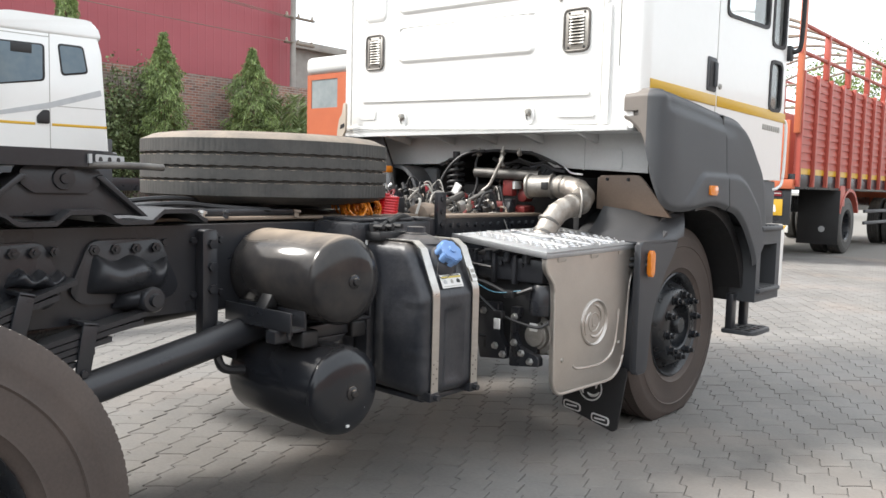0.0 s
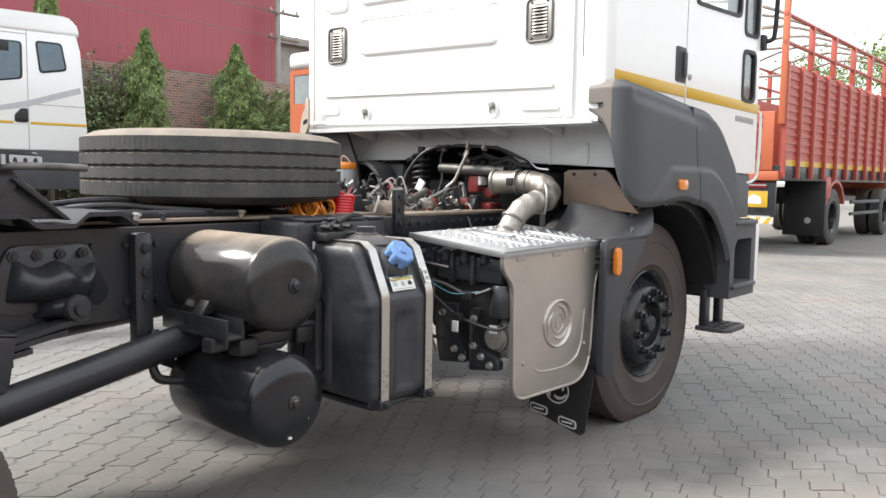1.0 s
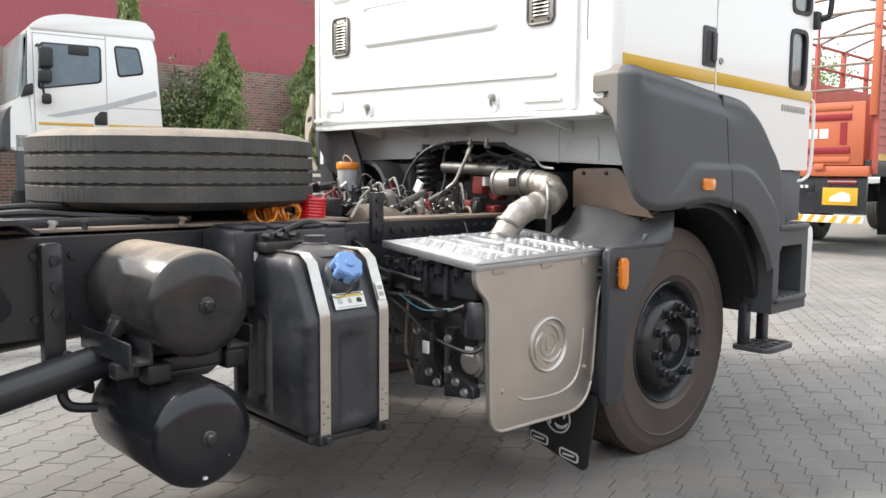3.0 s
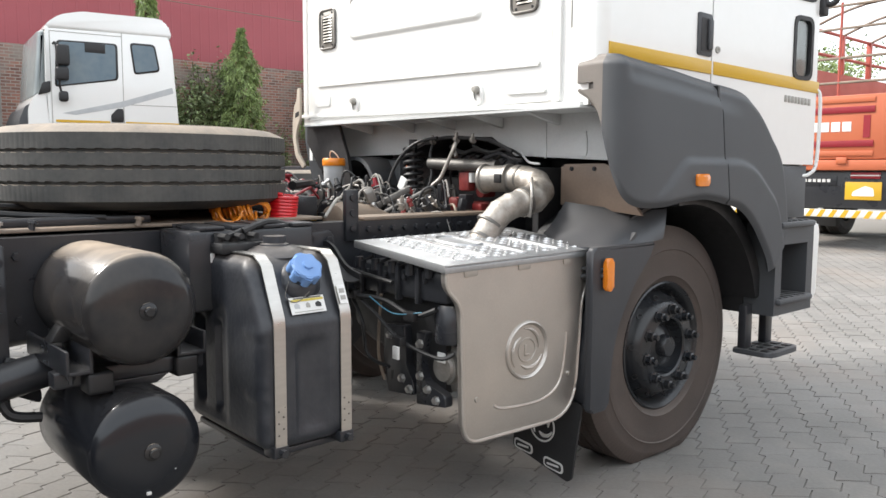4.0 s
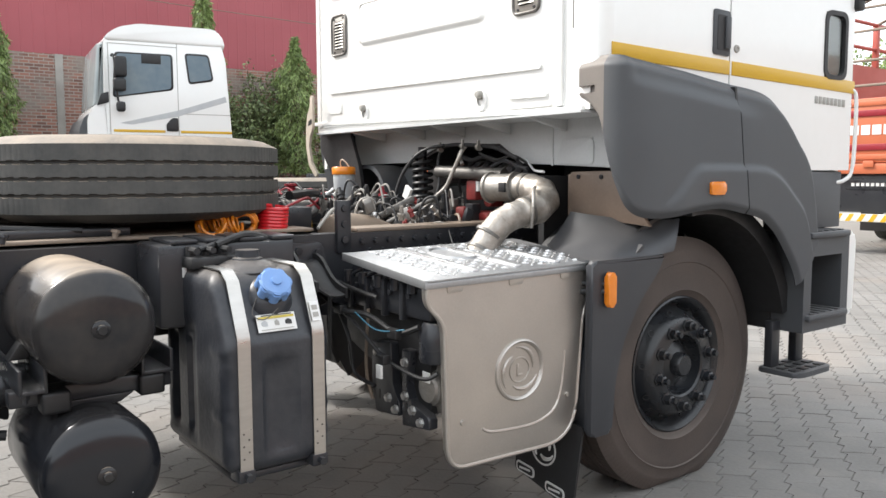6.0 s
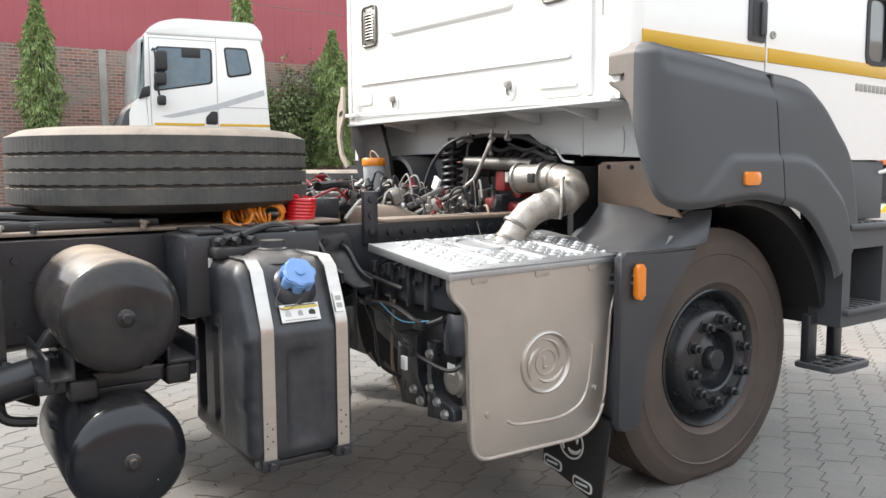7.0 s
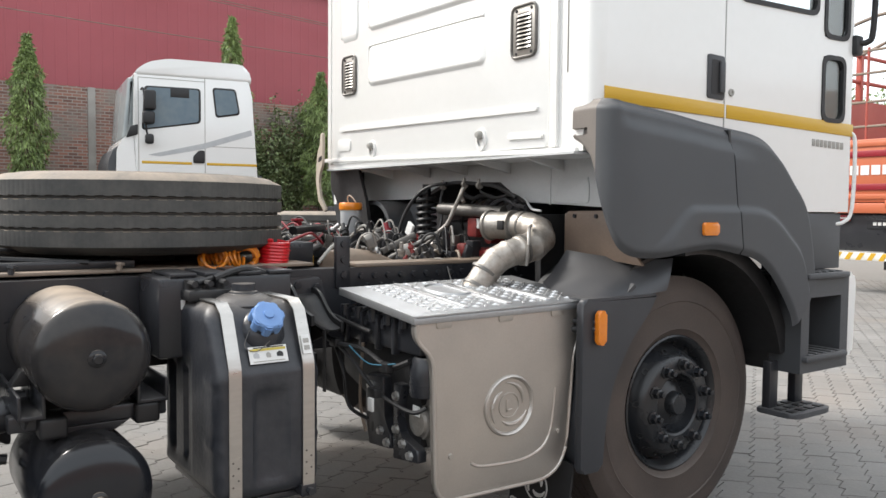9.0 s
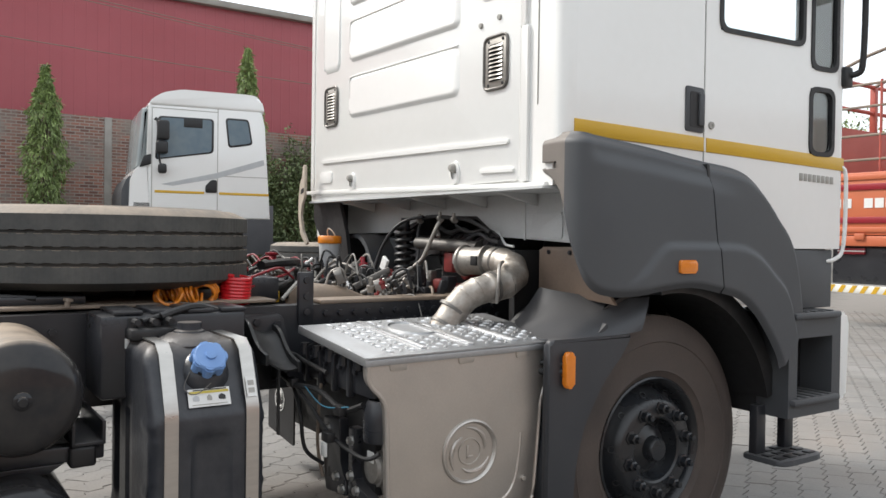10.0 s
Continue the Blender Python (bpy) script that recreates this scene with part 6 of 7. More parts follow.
# fittings between the rail and the engine: small dark blocks, bright unions, thin bent lines
for k in range(190):
    x, y = rnd.uniform(-0.64, 0.30), rnd.uniform(-0.80, -0.36)
    z = 1.03 + (0.12 if x < 0.34 else 0.15) * rnd.random() ** 1.4
    q = B()
    kind = rnd.random()
    if kind < 0.40:
        s_ = rnd.uniform(0.006, 0.021)
        box(q, (x - s_, y - s_, z - s_ - 0.05), (x + s_ * rnd.uniform(0.8, 2.0), y + s_ * 1.4, z + s_ * 0.8), 0.005)
        mt = rnd.choice(["wire", "black", "black", "wire", "dull"])
    elif kind < 0.70:
        a_ = rnd.uniform(0, 6.28)
        m_ = axis_m((x, y, z - 0.03), (0.4 * math.cos(a_), 0.4 * math.sin(a_), 1))
        rr = rnd.uniform(0.006, 0.012)
        lathe(q, [(0, 0), (rr, 0), (rr, 0.02), (rr * 1.4, 0.022), (rr * 1.4, 0.032), (rr * 0.7, 0.035), (rr * 0.7, 0.045), (0, 0.046)], m_, 8)
        mt = rnd.choice(["dull", "silver", "black", "wire", "dull", "engred", "dull"])
    else:
        a_ = rnd.uniform(0, 6.28)
        L_ = rnd.uniform(0.08, 0.22)
        dx, dy = L_ * math.cos(a_), 0.5 * L_ * math.sin(a_)
        tube(q, [(x, y, z - 0.05), (x + dx * 0.25, y + dy * 0.25, z + 0.02), (x + dx * 0.75, y + dy * 0.75, z + 0.03), (x + dx, y + dy, z - 0.05)], rnd.uniform(0.003, 0.0065), 7)
        mt = rnd.choice(["wire", "wire", "wire", "wire", "dull", "tan", "dull"])
    part("engine_fitting", q, mt, truck)
b = B()
tube(b, [(-0.40, -0.72, 1.05), (-0.40, -0.72, 1.13), (-0.34, -0.68, 1.17), (-0.24, -0.66, 1.15), (-0.20, -0.64, 1.08)], 0.008, 9)
part("looped_hose", b, "dull", truck)
b = B()
lathe(b, [(0, 0), (0.030, 0), (0.032, 0.02), (0.026, 0.024), (0.026, 0.05), (0.034, 0.055), (0.034, 0.07), (0.015, 0.085), (0, 0.086)], axis_m((-0.28, -0.62, 1.10), (-0.4, 0.1, 1)), 16)
part("sensor_head", b, "dull", truck)
b = B()
box(b, (0.02, -0.66, 1.155), (0.065, -0.645, 1.215), 0.002, 1, Matrix.Translation((0.04, -0.65, 1.18)) @ Matrix.Rotation(radians(30), 4, "Y") @ Matrix.Translation((-0.04, 0.65, -1.18)))
part("tie_on_tag", b, "label", truck)
b = B()
box(b, (-0.95, -0.30, 0.95), (-0.42, -0.24, 1.31), 0.03)
part("radiator_side", b, "guard", truck)
b = B()
lathe(b, [(0.16, -0.2), (0.18, -0.19), (0.18, 0.19), (0.16, 0.2)], axis_m((-0.62, -0.36, 1.14), (0, 1, 0)) @ Matrix.Diagonal((1.0, 1, 0.5, 1)), 24)
part("air_duct", b, "guard", truck)
# diagonal strut with sleeve
b = B()
rod(b, (0.10, -0.80, 1.055), (0.20, -0.60, 1.17), 0.011, 10)
box(b, (-0.02, -0.015, -0.11), (0.02, 0.015, 0.11), 0.006, 2, axis_m((0.05, -0.74, 1.11), (0.12, 0.25, 0.14)))
part("tilt_strut", b, "dull", truck)
# dusty brown casting behind the rail
b = B()
lathe(b, [(0, -0.22), (0.05, -0.21), (0.08, -0.14), (0.09, 0.0), (0.07, 0.14), (0.04, 0.20), (0, 0.21)], axis_m((0.16, -0.95, 1.012), (-0.30, 1, -0.20)) @ Matrix.Diagonal((1.1, 0.95, 1.1, 1)), 20)
part("gearbox_cover", b, "tan", truck, "dust-covered brown gearbox casting")
b = B()
box(b, (0.28, -1.14, 1.045), (0.41, -0.35, 1.062), 0.006)
part("rail_cap", b, "tan", truck)
# coolant bottle
b = B()
lathe(b, [(0, 0), (0.047, 0), (0.051, 0.008), (0.054, 0.10), (0.056, 0.125), (0.051, 0.13), (0, 0.13)], axis_m((-0.565, -0.630, 1.15), (0, 0, 1)), 28)
bt = part("coolant_bottle", b, "milky", truck, "milky plastic bottle with an orange screw cap")
b = B()
lathe(b, [(0.059, 0.118), (0.061, 0.122), (0.061, 0.150), (0.056, 0.157), (0, 0.158)], axis_m((-0.565, -0.630, 1.15), (0, 0, 1)), 28)
part("bottle_cap", b, "orange", bt)
b = B()
tube(b, [(-0.612, -0.61, 1.285), (-0.617, -0.62, 1.325), (-0.60, -0.62, 1.345), (-0.575, -0.61, 1.330), (-0.56, -0.60, 1.305)], 0.0035, 8)
part("bottle_hose", b, "cream", bt)
b = B()
box(b, (-0.60, -0.64, 1.05), (-0.52, -0.56, 1.15), 0.008)
part("bottle_stand", b, "black", bt)
b = B()
box(b, (-0.66, -0.67, 1.13), (-0.60, -0.62, 1.17), 0.01)
part("valve_block", b, "label", truck)


def coil(name, c, d, r, turns, pitch, wire, m, label):
    q = B()
    mm = axis_m(c, d)
    n = int(turns * 18)
    pts = [mm @ Vector((r * math.cos(2 * math.pi * turns * k / n), r * math.sin(2 * math.pi * turns * k / n), pitch * turns * (k / n - 0.5))) for k in range(n + 1)]
    tube(q, pts, wire, 7, smooth=False)
    return part(name, q, m, truck, label)


coil("red_air_coil", (0.27, -1.425, 1.100), (0.05, 0.08, 1), 0.052, 8.5, 0.0125, 0.0078, "red", "red spiral air hose coiled upright on the deck")
def loose_coil(c, d, r, turns, length, seed):
    """A slack spiral hose: turns of uneven width that lean on one another."""
    rs = random.Random(seed)
    mm = axis_m(c, d)
    n = int(turns * 16)
    lean = [(rs.uniform(-0.35, 0.35), rs.uniform(0.80, 1.12), rs.uniform(-0.010, 0.010)) for k in range(int(turns) + 2)]
    pts = []
    for k in range(n + 1):
        f = k / 16
        i = int(f)
        w = f - i
        a = [lean[i][j] * (1 - w) + lean[i + 1][j] * w for j in range(3)]
        th = 2 * math.pi * f
        pts.append(mm @ Vector((r * a[1] * math.cos(th) + a[2], r * a[1] * math.sin(th), length * (k / n - 0.5) + a[0] * r * math.sin(th))))
    q = B()
    tube(q, pts, 0.0058, 7, smooth=False)
    return part("orange_air_coil", q, "orange", truck, "orange spiral air hose lying slack on the deck")


loose_coil((0.34, -1.69, 1.092), (0.9, -0.25, 0.25), 0.040, 6, 0.06, 3)
loose_coil((0.32, -1.62, 1.090), (0.6, 0.7, 0.1), 0.036, 6, 0.08, 8)
loose_coil((0.30, -1.55, 1.094), (1.0, -0.5, -0.15), 0.040, 6, 0.06, 12)
loose_coil((0.26, -1.66, 1.100), (0.3, 1.0, 0.3), 0.036, 6, 0.09, 17)
for pts, r, m in (([(0.25, -1.37, 1.14), (0.10, -1.20, 1.17), (0.0, -1.12, 1.16), (-0.06, -1.05, 1.12)], 0.006, "crimson"),
                  ([(0.24, -1.37, 1.10), (0.06, -1.18, 1.13), (-0.02, -1.10, 1.14), (-0.12, -1.02, 1.16)], 0.005, "crimson"),
                  ([(0.30, -1.25, 1.06), (0.24, -1.16, 1.12), (0.16, -1.08, 1.13)], 0.007, "vent"),
                  ([(0.05, -1.25, 1.07), (-0.1, -1.05, 1.10), (-0.3, -0.95, 1.14), (-0.45, -0.8, 1.12)], 0.014, "wire"),
                  ([(0.0, -1.22, 1.18), (-0.15, -1.05, 1.185), (-0.32, -0.92, 1.18)], 0.020, "wire"),
                  ([(0.2, -1.2, 1.06), (0.05, -1.0, 1.09), (-0.1, -0.85, 1.12), (-0.2, -0.75, 1.1)], 0.010, "wire")):
    b = B()
    tube(b, pts, r, 8)
    part("air_hose", b, m, truck)
b = B()
box(b, (0.16, -1.245, 1.04), (0.19, -1.215, 1.085), 0.004)
part("yellow_clip", b, "yellow", truck)
b = B()
box(b, (0.02, -1.36, 1.045), (0.20, -1.22, 1.14), 0.008)
part("valve_carrier", b, "black", truck)
for k in range(46):
    x, y, z = -0.26 - rnd.random() * 0.40, -1.22 + rnd.random() * 0.38, 1.09 + rnd.random() * 0.10
    q = B()
    if k % 3 == 0:
        tube(q, [(x, y, z), (x + 0.05, y + 0.06, z + 0.05), (x + 0.12, y + 0.08, z + 0.01)], 0.0045, 7)
        part("valve_hose", q, ("wire", "dull", "wire", "crimson")[k % 4], truck)
        continue
    # a stubby union: body, hexagon and threaded end
    r, d = rnd.uniform(0.007, 0.013), Vector((rnd.uniform(-1, 1), rnd.uniform(-1, 1), rnd.uniform(-0.2, 1.0)))
    m_ = axis_m((x, y, z), d)
    lathe(q, [(0, -0.022), (r * 0.6, -0.022), (r * 0.65, -0.006), (r * 1.25, -0.005), (r * 1.25, 0.006), (r * 0.8, 0.007), (r * 0.75, 0.024), (r, 0.026), (r, 0.038), (0, 0.040)], m_, 8)
    part("brake_valve", q, ("silver", "dull", "wire", "castal", "black", "dull", "wire", "crimson")[k % 8], truck)
b = B()
lathe(b, [(0, 0), (0.018, 0), (0.02, 0.02), (0.032, 0.024), (0.034, 0.034), (0, 0.036)], axis_m((-0.42, -1.0, 1.19), (0, 0, 1)), 16)
part("red_valve_knob", b, "crimson", truck)
b = B()
box(b, (-0.62, -1.28, 1.04), (-0.28, -0.80, 1.09), 0.01)
part("valve_tray", b, "black", truck)
for y in (-1.02, -0.86):
    q = B()
    rod(q, (-0.95, y, 1.13), (-0.30, y - 0.1, 1.14), 0.007, 8)
    part("brake_pipe", q, "castal", truck)

# pipes, looms and small fittings between the engine and the rails
for k in range(44):
    x, y, z = rnd.uniform(-0.34, 0.36), rnd.uniform(-0.98, -0.50), rnd.uniform(1.04, 1.16)
    q = B()
    if k % 2:
        dx, dy = rnd.uniform(-0.14, 0.14), rnd.uniform(-0.10, 0.10)
        tube(q, [(x, y, z), (x + dx * 0.3, y + dy * 0.2, z + rnd.uniform(0.02, 0.09)), (x + dx * 0.8, y + dy * 0.7, z + rnd.uniform(-0.01, 0.07)), (x + dx, y + dy, z - 0.03)], rnd.uniform(0.003, 0.0065), 7)
        part("bay_hose", q, ("wire", "dull", "castal", "wire", "black", "vent")[k // 2 % 6], truck)
    elif k % 4:
        m_ = Matrix.Translation((x, y, z)) @ Matrix.Rotation(rnd.uniform(-0.6, 0.6), 4, "Z") @ Matrix.Rotation(rnd.uniform(-0.4, 0.4), 4, "X")
        a_, c_, h_ = rnd.uniform(0.012, 0.03), rnd.uniform(0.010, 0.02), rnd.uniform(0.015, 0.045)
        prism(q, rounded([(-a_, -h_), (a_, -h_), (a_, h_ * 0.4), (a_ * 0.4, h_), (-a_, h_)], 0.005, 3), -c_, c_, m_ @ XZ, 0.003)
        part("bay_bracket", q, ("black", "dull", "wire", "castal", "dull")[k // 4 % 5], truck)
    else:
        r = rnd.uniform(0.008, 0.018)
        lathe(q, [(0, 0), (r, 0), (r, 0.015), (r * 1.3, 0.017), (r * 1.3, 0.028), (r * 0.7, 0.03), (r * 0.6, 0.06), (0, 0.062)], axis_m((x, y, z), (rnd.uniform(-0.6, 0.6), rnd.uniform(-0.9, 0.3), 0.8)), 10)
        part("bay_fitting", q, ("castal", "dull", "silver", "wire", "crimson")[k // 4 % 5], truck)

# ---------------------------------------------------------------- spare wheel on its carrier
SC = (-0.10, -1.82)
m = axis_m((SC[0], SC[1], 1.254), (0, 0, 1))
sp = part("spare_wheel", tyre(B(), m, 0.54, 0.286, 0.262, 96), "rubber", truck, "black ribbed spare tyre with brown dust on top")
b = B()
lathe(b, [(0.262, 0.10), (0.276, 0.112), (0.270, 0.122), (0.25, 0.10), (0.245, 0.0), (0.23, -0.05), (0.12, -0.06), (0.11, -0.02), (0, -0.02)], m, 40)
part("rim", b, "rim", sp)
b = B()
box(b, (SC[0] - 0.10, SC[1] - 0.10, 1.045), (SC[0] + 0.10, SC[1] + 0.10, 1.17), 0.012)
part("carrier_post", b, "black", truck)

# ---------------------------------------------------------------- yard and surroundings
# brick boundary wall and clad building
b = B()
box(b, (-21.2, -36, 0), (-20.75, 32, 4.54))
tagged(new("wall_west", finish(b, "wall_west", "brick", False)), "old brick boundary wall with patches of mortar", "wall", kind="structure")
for y in (2.29, -5.8, 17.0):
    b = B()
    box(b, (-20.75, y - 0.10, 0), (-20.71, y + 0.10, 4.54), 0.01)
    solo("wall_pilaster", b, "concrete", "rendered concrete pilaster on the brick wall", "pilaster", kind="structure")
b = B()
Y0, Y1 = -46.0, 15.66
ys = []
y = Y0
while y < Y1 - 0.3:
    ys += [(y, 0.0), (y + 0.27, 0.0), (y + 0.285, 0.006), (y + 0.305, 0.006)]
    y += 0.32
prism(b, [(-22.25 + dx, yy) for yy, dx in ys] + [(-22.25, Y1), (-38, Y1), (-38, Y0)], 0, 8.56)
hall = solo("clad_hall", b, "redsheet", "large hall clad in maroon metal sheet", "building", kind="structure", smooth=False)
b = B()
box(b, (-38.2, Y0 - 0.1, 8.56), (-22.0, Y1 + 0.18, 8.76), 0.02)
part("roof_edge", b, "concrete", hall)
b = B()
box(b, (-45.7, 16.4, 0), (-28.2, 25.7, 7.4))
gh = solo("grey_outbuilding", b, "concrete", "pale grey building beyond the hall", "building", kind="structure")
b = B()
box(b, (-46, 16.0, 7.4), (-27.8, 26.1, 7.75), 0.03)
part("roof_slab", b, "concrete", gh)
# electricity pole and cables
po = thing("utility_pole", (-21.6, 15.2, 0), "slim concrete utility pole with cross-arms at the hall corner", "utility pole")
b = B()
rod(b, (-21.6, 15.2, 0), (-21.6, 15.2, 10.6), 0.13, 12, 0.09)
part("shaft", b, "concrete", po)
for z in (6.25, 7.2):
    b = B()
    box(b, (-21.66, 14.8, z), (-21.54, 16.2, z + 0.08), 0.01)
    arm = part("cross_arm", b, "tan", po)
    for y in (14.9, 15.45, 16.1):
        b = B()
        lathe(b, [(0, 0), (0.05, 0), (0.055, 0.05), (0.03, 0.07), (0.05, 0.10), (0, 0.14)], axis_m((-21.6, y, z + 0.08), (0, 0, 1)), 10)
        part("insulator", b, "cream", arm)
for k, (ya, za, yb, zb) in enumerate(((15.2, 6.3, -14.3, 7.25), (15.2, 7.2, -14.3, 9.45), (15.2, 7.15, -14.3, 9.3))):
    b = B()
    pts = [(-21.5, ya + (yb - ya) * t, za + (zb - za) * t - 0.6 * 4 * t * (1 - t) * 0.35) for t in np.linspace(0, 1, 16)]
    tube(b, pts, 0.014, 5, smooth=False)
    solo("overhead_cable", b, "tan", "thin overhead cable strung past the hall", "cable", "overhead cables")


# --- foliage
def leaves(name, pts, dirs, size, material, parent, seed, wide=0.38, label=""):
    rs = np.random.RandomState(seed)
    n = len(pts)
    pts, dirs = np.asarray(pts, float), np.asarray(dirs, float)
    dirs /= np.linalg.norm(dirs, axis=1)[:, None] + 1e-9
    side = np.cross(dirs, rs.normal(size=(n, 3)))
    side /= np.linalg.norm(side, axis=1)[:, None] + 1e-9
    ln = size * rs.uniform(0.6, 1.3, n)[:, None]
    nrm = np.cross(dirs, side)
    a, c = pts, pts + dirs * ln
    mid = pts + dirs * ln * 0.45 + nrm * ln * 0.08
    l, r = mid + side * ln * wide / 2, mid - side * ln * wide / 2
    co = np.stack([a, l, c, r], 1).reshape(-1, 3)
    faces = np.arange(n * 4).reshape(n, 4)
    me = bpy.data.meshes.new(name)
    me.from_pydata(co.tolist(), [], faces.tolist())
    me.materials.append(M[material])
    ob = new(name, me)
    ob.parent = parent
    if parent is not None:
        ob.matrix_parent_inverse = world_of(parent).inverted()
    return tagged(ob, label)


def ashoka(x, y, h, r, seed, n=5200, base=0.25):
    t = thing("ashoka_tree", (x, y, 0), "tall narrow ashoka tree with drooping green leaves by the wall", "tree", "trees along the wall")
    b = B()
    tube(b, [(x, y, 0), (x + 0.03, y, h * 0.4), (x - 0.02, y + 0.02, h * 0.75), (x, y, h)], 0.07, 8, rs=[0.10, 0.07, 0.04, 0.01])
    rs = np.random.RandomState(seed)
    for k in range(26):
        z = h * (base + (0.97 - base) * k / 26)
        a = rs.uniform(0, 6.28)
        rr = r * 0.7 * (1 - (z / h) ** 2.2 * 0.8)
        tube(b, [(x, y, z), (x + rr * 0.6 * math.cos(a), y + rr * 0.6 * math.sin(a), z - 0.05), (x + rr * math.cos(a), y + rr * math.sin(a), z - 0.30)], 0.012, 5, 3)
    part("trunk", b, "bark", t)
    z = h * (base + (1.0 - base) * rs.uniform(0, 1, n) ** 0.9)
    u = (z / h - base) / (1 - base)
    prof = r * np.clip(np.minimum(1.0, (1 - u) * 2.9 + 0.10) * (0.80 + 0.2 * np.sin(u * 4.0 + 0.2)), 0.06, None)
    a = rs.uniform(0, 2 * np.pi, n)
    lump = 1 + 0.30 * np.sin(a * 2 + z * 4 + seed) + 0.26 * np.sin(a * 5 - z * 8) + 0.14 * np.sin(a * 3 + z * 17)
    q = prof * lump * rs.uniform(0.45, 1.05, n) ** 0.6
    pts = np.stack([x + q * np.cos(a), y + q * np.sin(a), z], 1)
    d = np.stack([np.cos(a) * 0.5, np.sin(a) * 0.5, -1.1 + 0.5 * rs.normal(size=n)], 1) + 0.35 * rs.normal(size=(n, 3))
    leaves("crown", pts, d, 0.135, "leaf", t, seed + 1, 0.28)
    return t


def shrub(x, y, h, r, seed, n=2600, mat_="leaf2", size=0.13):
    t = thing("climbing_shrub", (x, y, 0), "loose green shrub growing against the brick wall", "shrub", "shrubs along the wall")
    rs = np.random.RandomState(seed)
    b = B()
    P, D = [], []
    for k in range(16):
        a = rs.uniform(0, 6.28)
        tip = Vector((x + r * 0.35 * math.cos(a), y + r * rs.uniform(-1, 1), h * rs.uniform(0.45, 1.0)))
        mid = Vector((x, y, 0)).lerp(tip, 0.55) + Vector((0, rs.uniform(-0.2, 0.2), 0.3))
        tube(b, [(x, y, 0), mid, tip], 0.015, 5, 4, rs=[0.03, 0.015, 0.006])
        for j in range(n // 16):
            f = rs.uniform(0.25, 1.0)
            c = (Vector((x, y, 0)).lerp(mid, f / 0.55) if f < 0.55 else mid.lerp(tip, (f - 0.55) / 0.45))
            o = rs.normal(size=3) * 0.17
            P.append((c.x + o[0], c.y + o[1], max(0.05, c.z + o[2])))
            D.append(rs.normal(size=3) + np.array((0.3, 0, -0.1)))
    part("stem", b, "bark", t)
    leaves("foliage", P, D, size, mat_, t, seed + 9, 0.55)
    return t


ashoka(-19.6, 0.54, 5.60, 0.40, 11, 9000)
ashoka(-19.6, 5.90, 6.80, 0.42, 12, 9000)
ashoka(-19.6, 8.75, 5.50, 0.52, 13, 12000)
ashoka(-19.6, 11.95, 5.45, 0.70, 14, 14000)
ashoka(-19.6, -7.0, 5.8, 0.65, 15)
shrub(-20.2, 7.2, 4.2, 1.2, 21, 5200)
shrub(-20.3, 7.9, 4.8, 0.9, 22, 4600)
shrub(-20.1, 5.0, 3.0, 1.1, 23, 2200)
shrub(-20.1, 10.0, 2.6, 0.9, 24, 1500)
shrub(-20.2, 6.5, 3.9, 1.2, 25, 5200)
shrub(-20.2, 12.9, 3.7, 0.9, 26, 3000)


def palm(x, y, seed):
    t = thing("areca_palm", (x, y, 0), "bushy areca palm with feathery fronds by the wall", "palm")
    rs = np.random.RandomState(seed)
    b = B()
    P, D = [], []
    for k in range(22):
        a, e = rs.uniform(0, 6.28), rs.uniform(0.5, 1.3)
        ln = rs.uniform(1.1, 1.8)
        pts = [Vector((x, y, 0.3))]
        for s in range(1, 7):
            f = s / 6
            pts.append(Vector((x + ln * f * math.cos(a) * 0.75, y + ln * f * math.sin(a) * 0.75, 1.5 + e * 2.9 * f - 1.3 * f * f)))
        tube(b, pts, 0.012, 5, 3, rs=[0.02, 0.012, 0.004])
        for s in range(40):
            f = 0.3 + 0.7 * s / 40
            i = min(int(f * 6), 5)
            c = pts[i].lerp(pts[i + 1], f * 6 - i)
            d = (pts[i + 1] - pts[i]).normalized()
            for sg in (-1, 1):
                w = d.cross(Vector((0, 0, 1))) * sg
                P.append(tuple(c))
                D.append(tuple(w + d * 0.7 + Vector((0, 0, -0.15))))
    part("stem", b, "palm", t)
    leaves("fronds", P, D, 0.42, "palm", t, seed, 0.10)


palm(-19.4, 12.95, 5)
palm(-19.5, 13.9, 6)


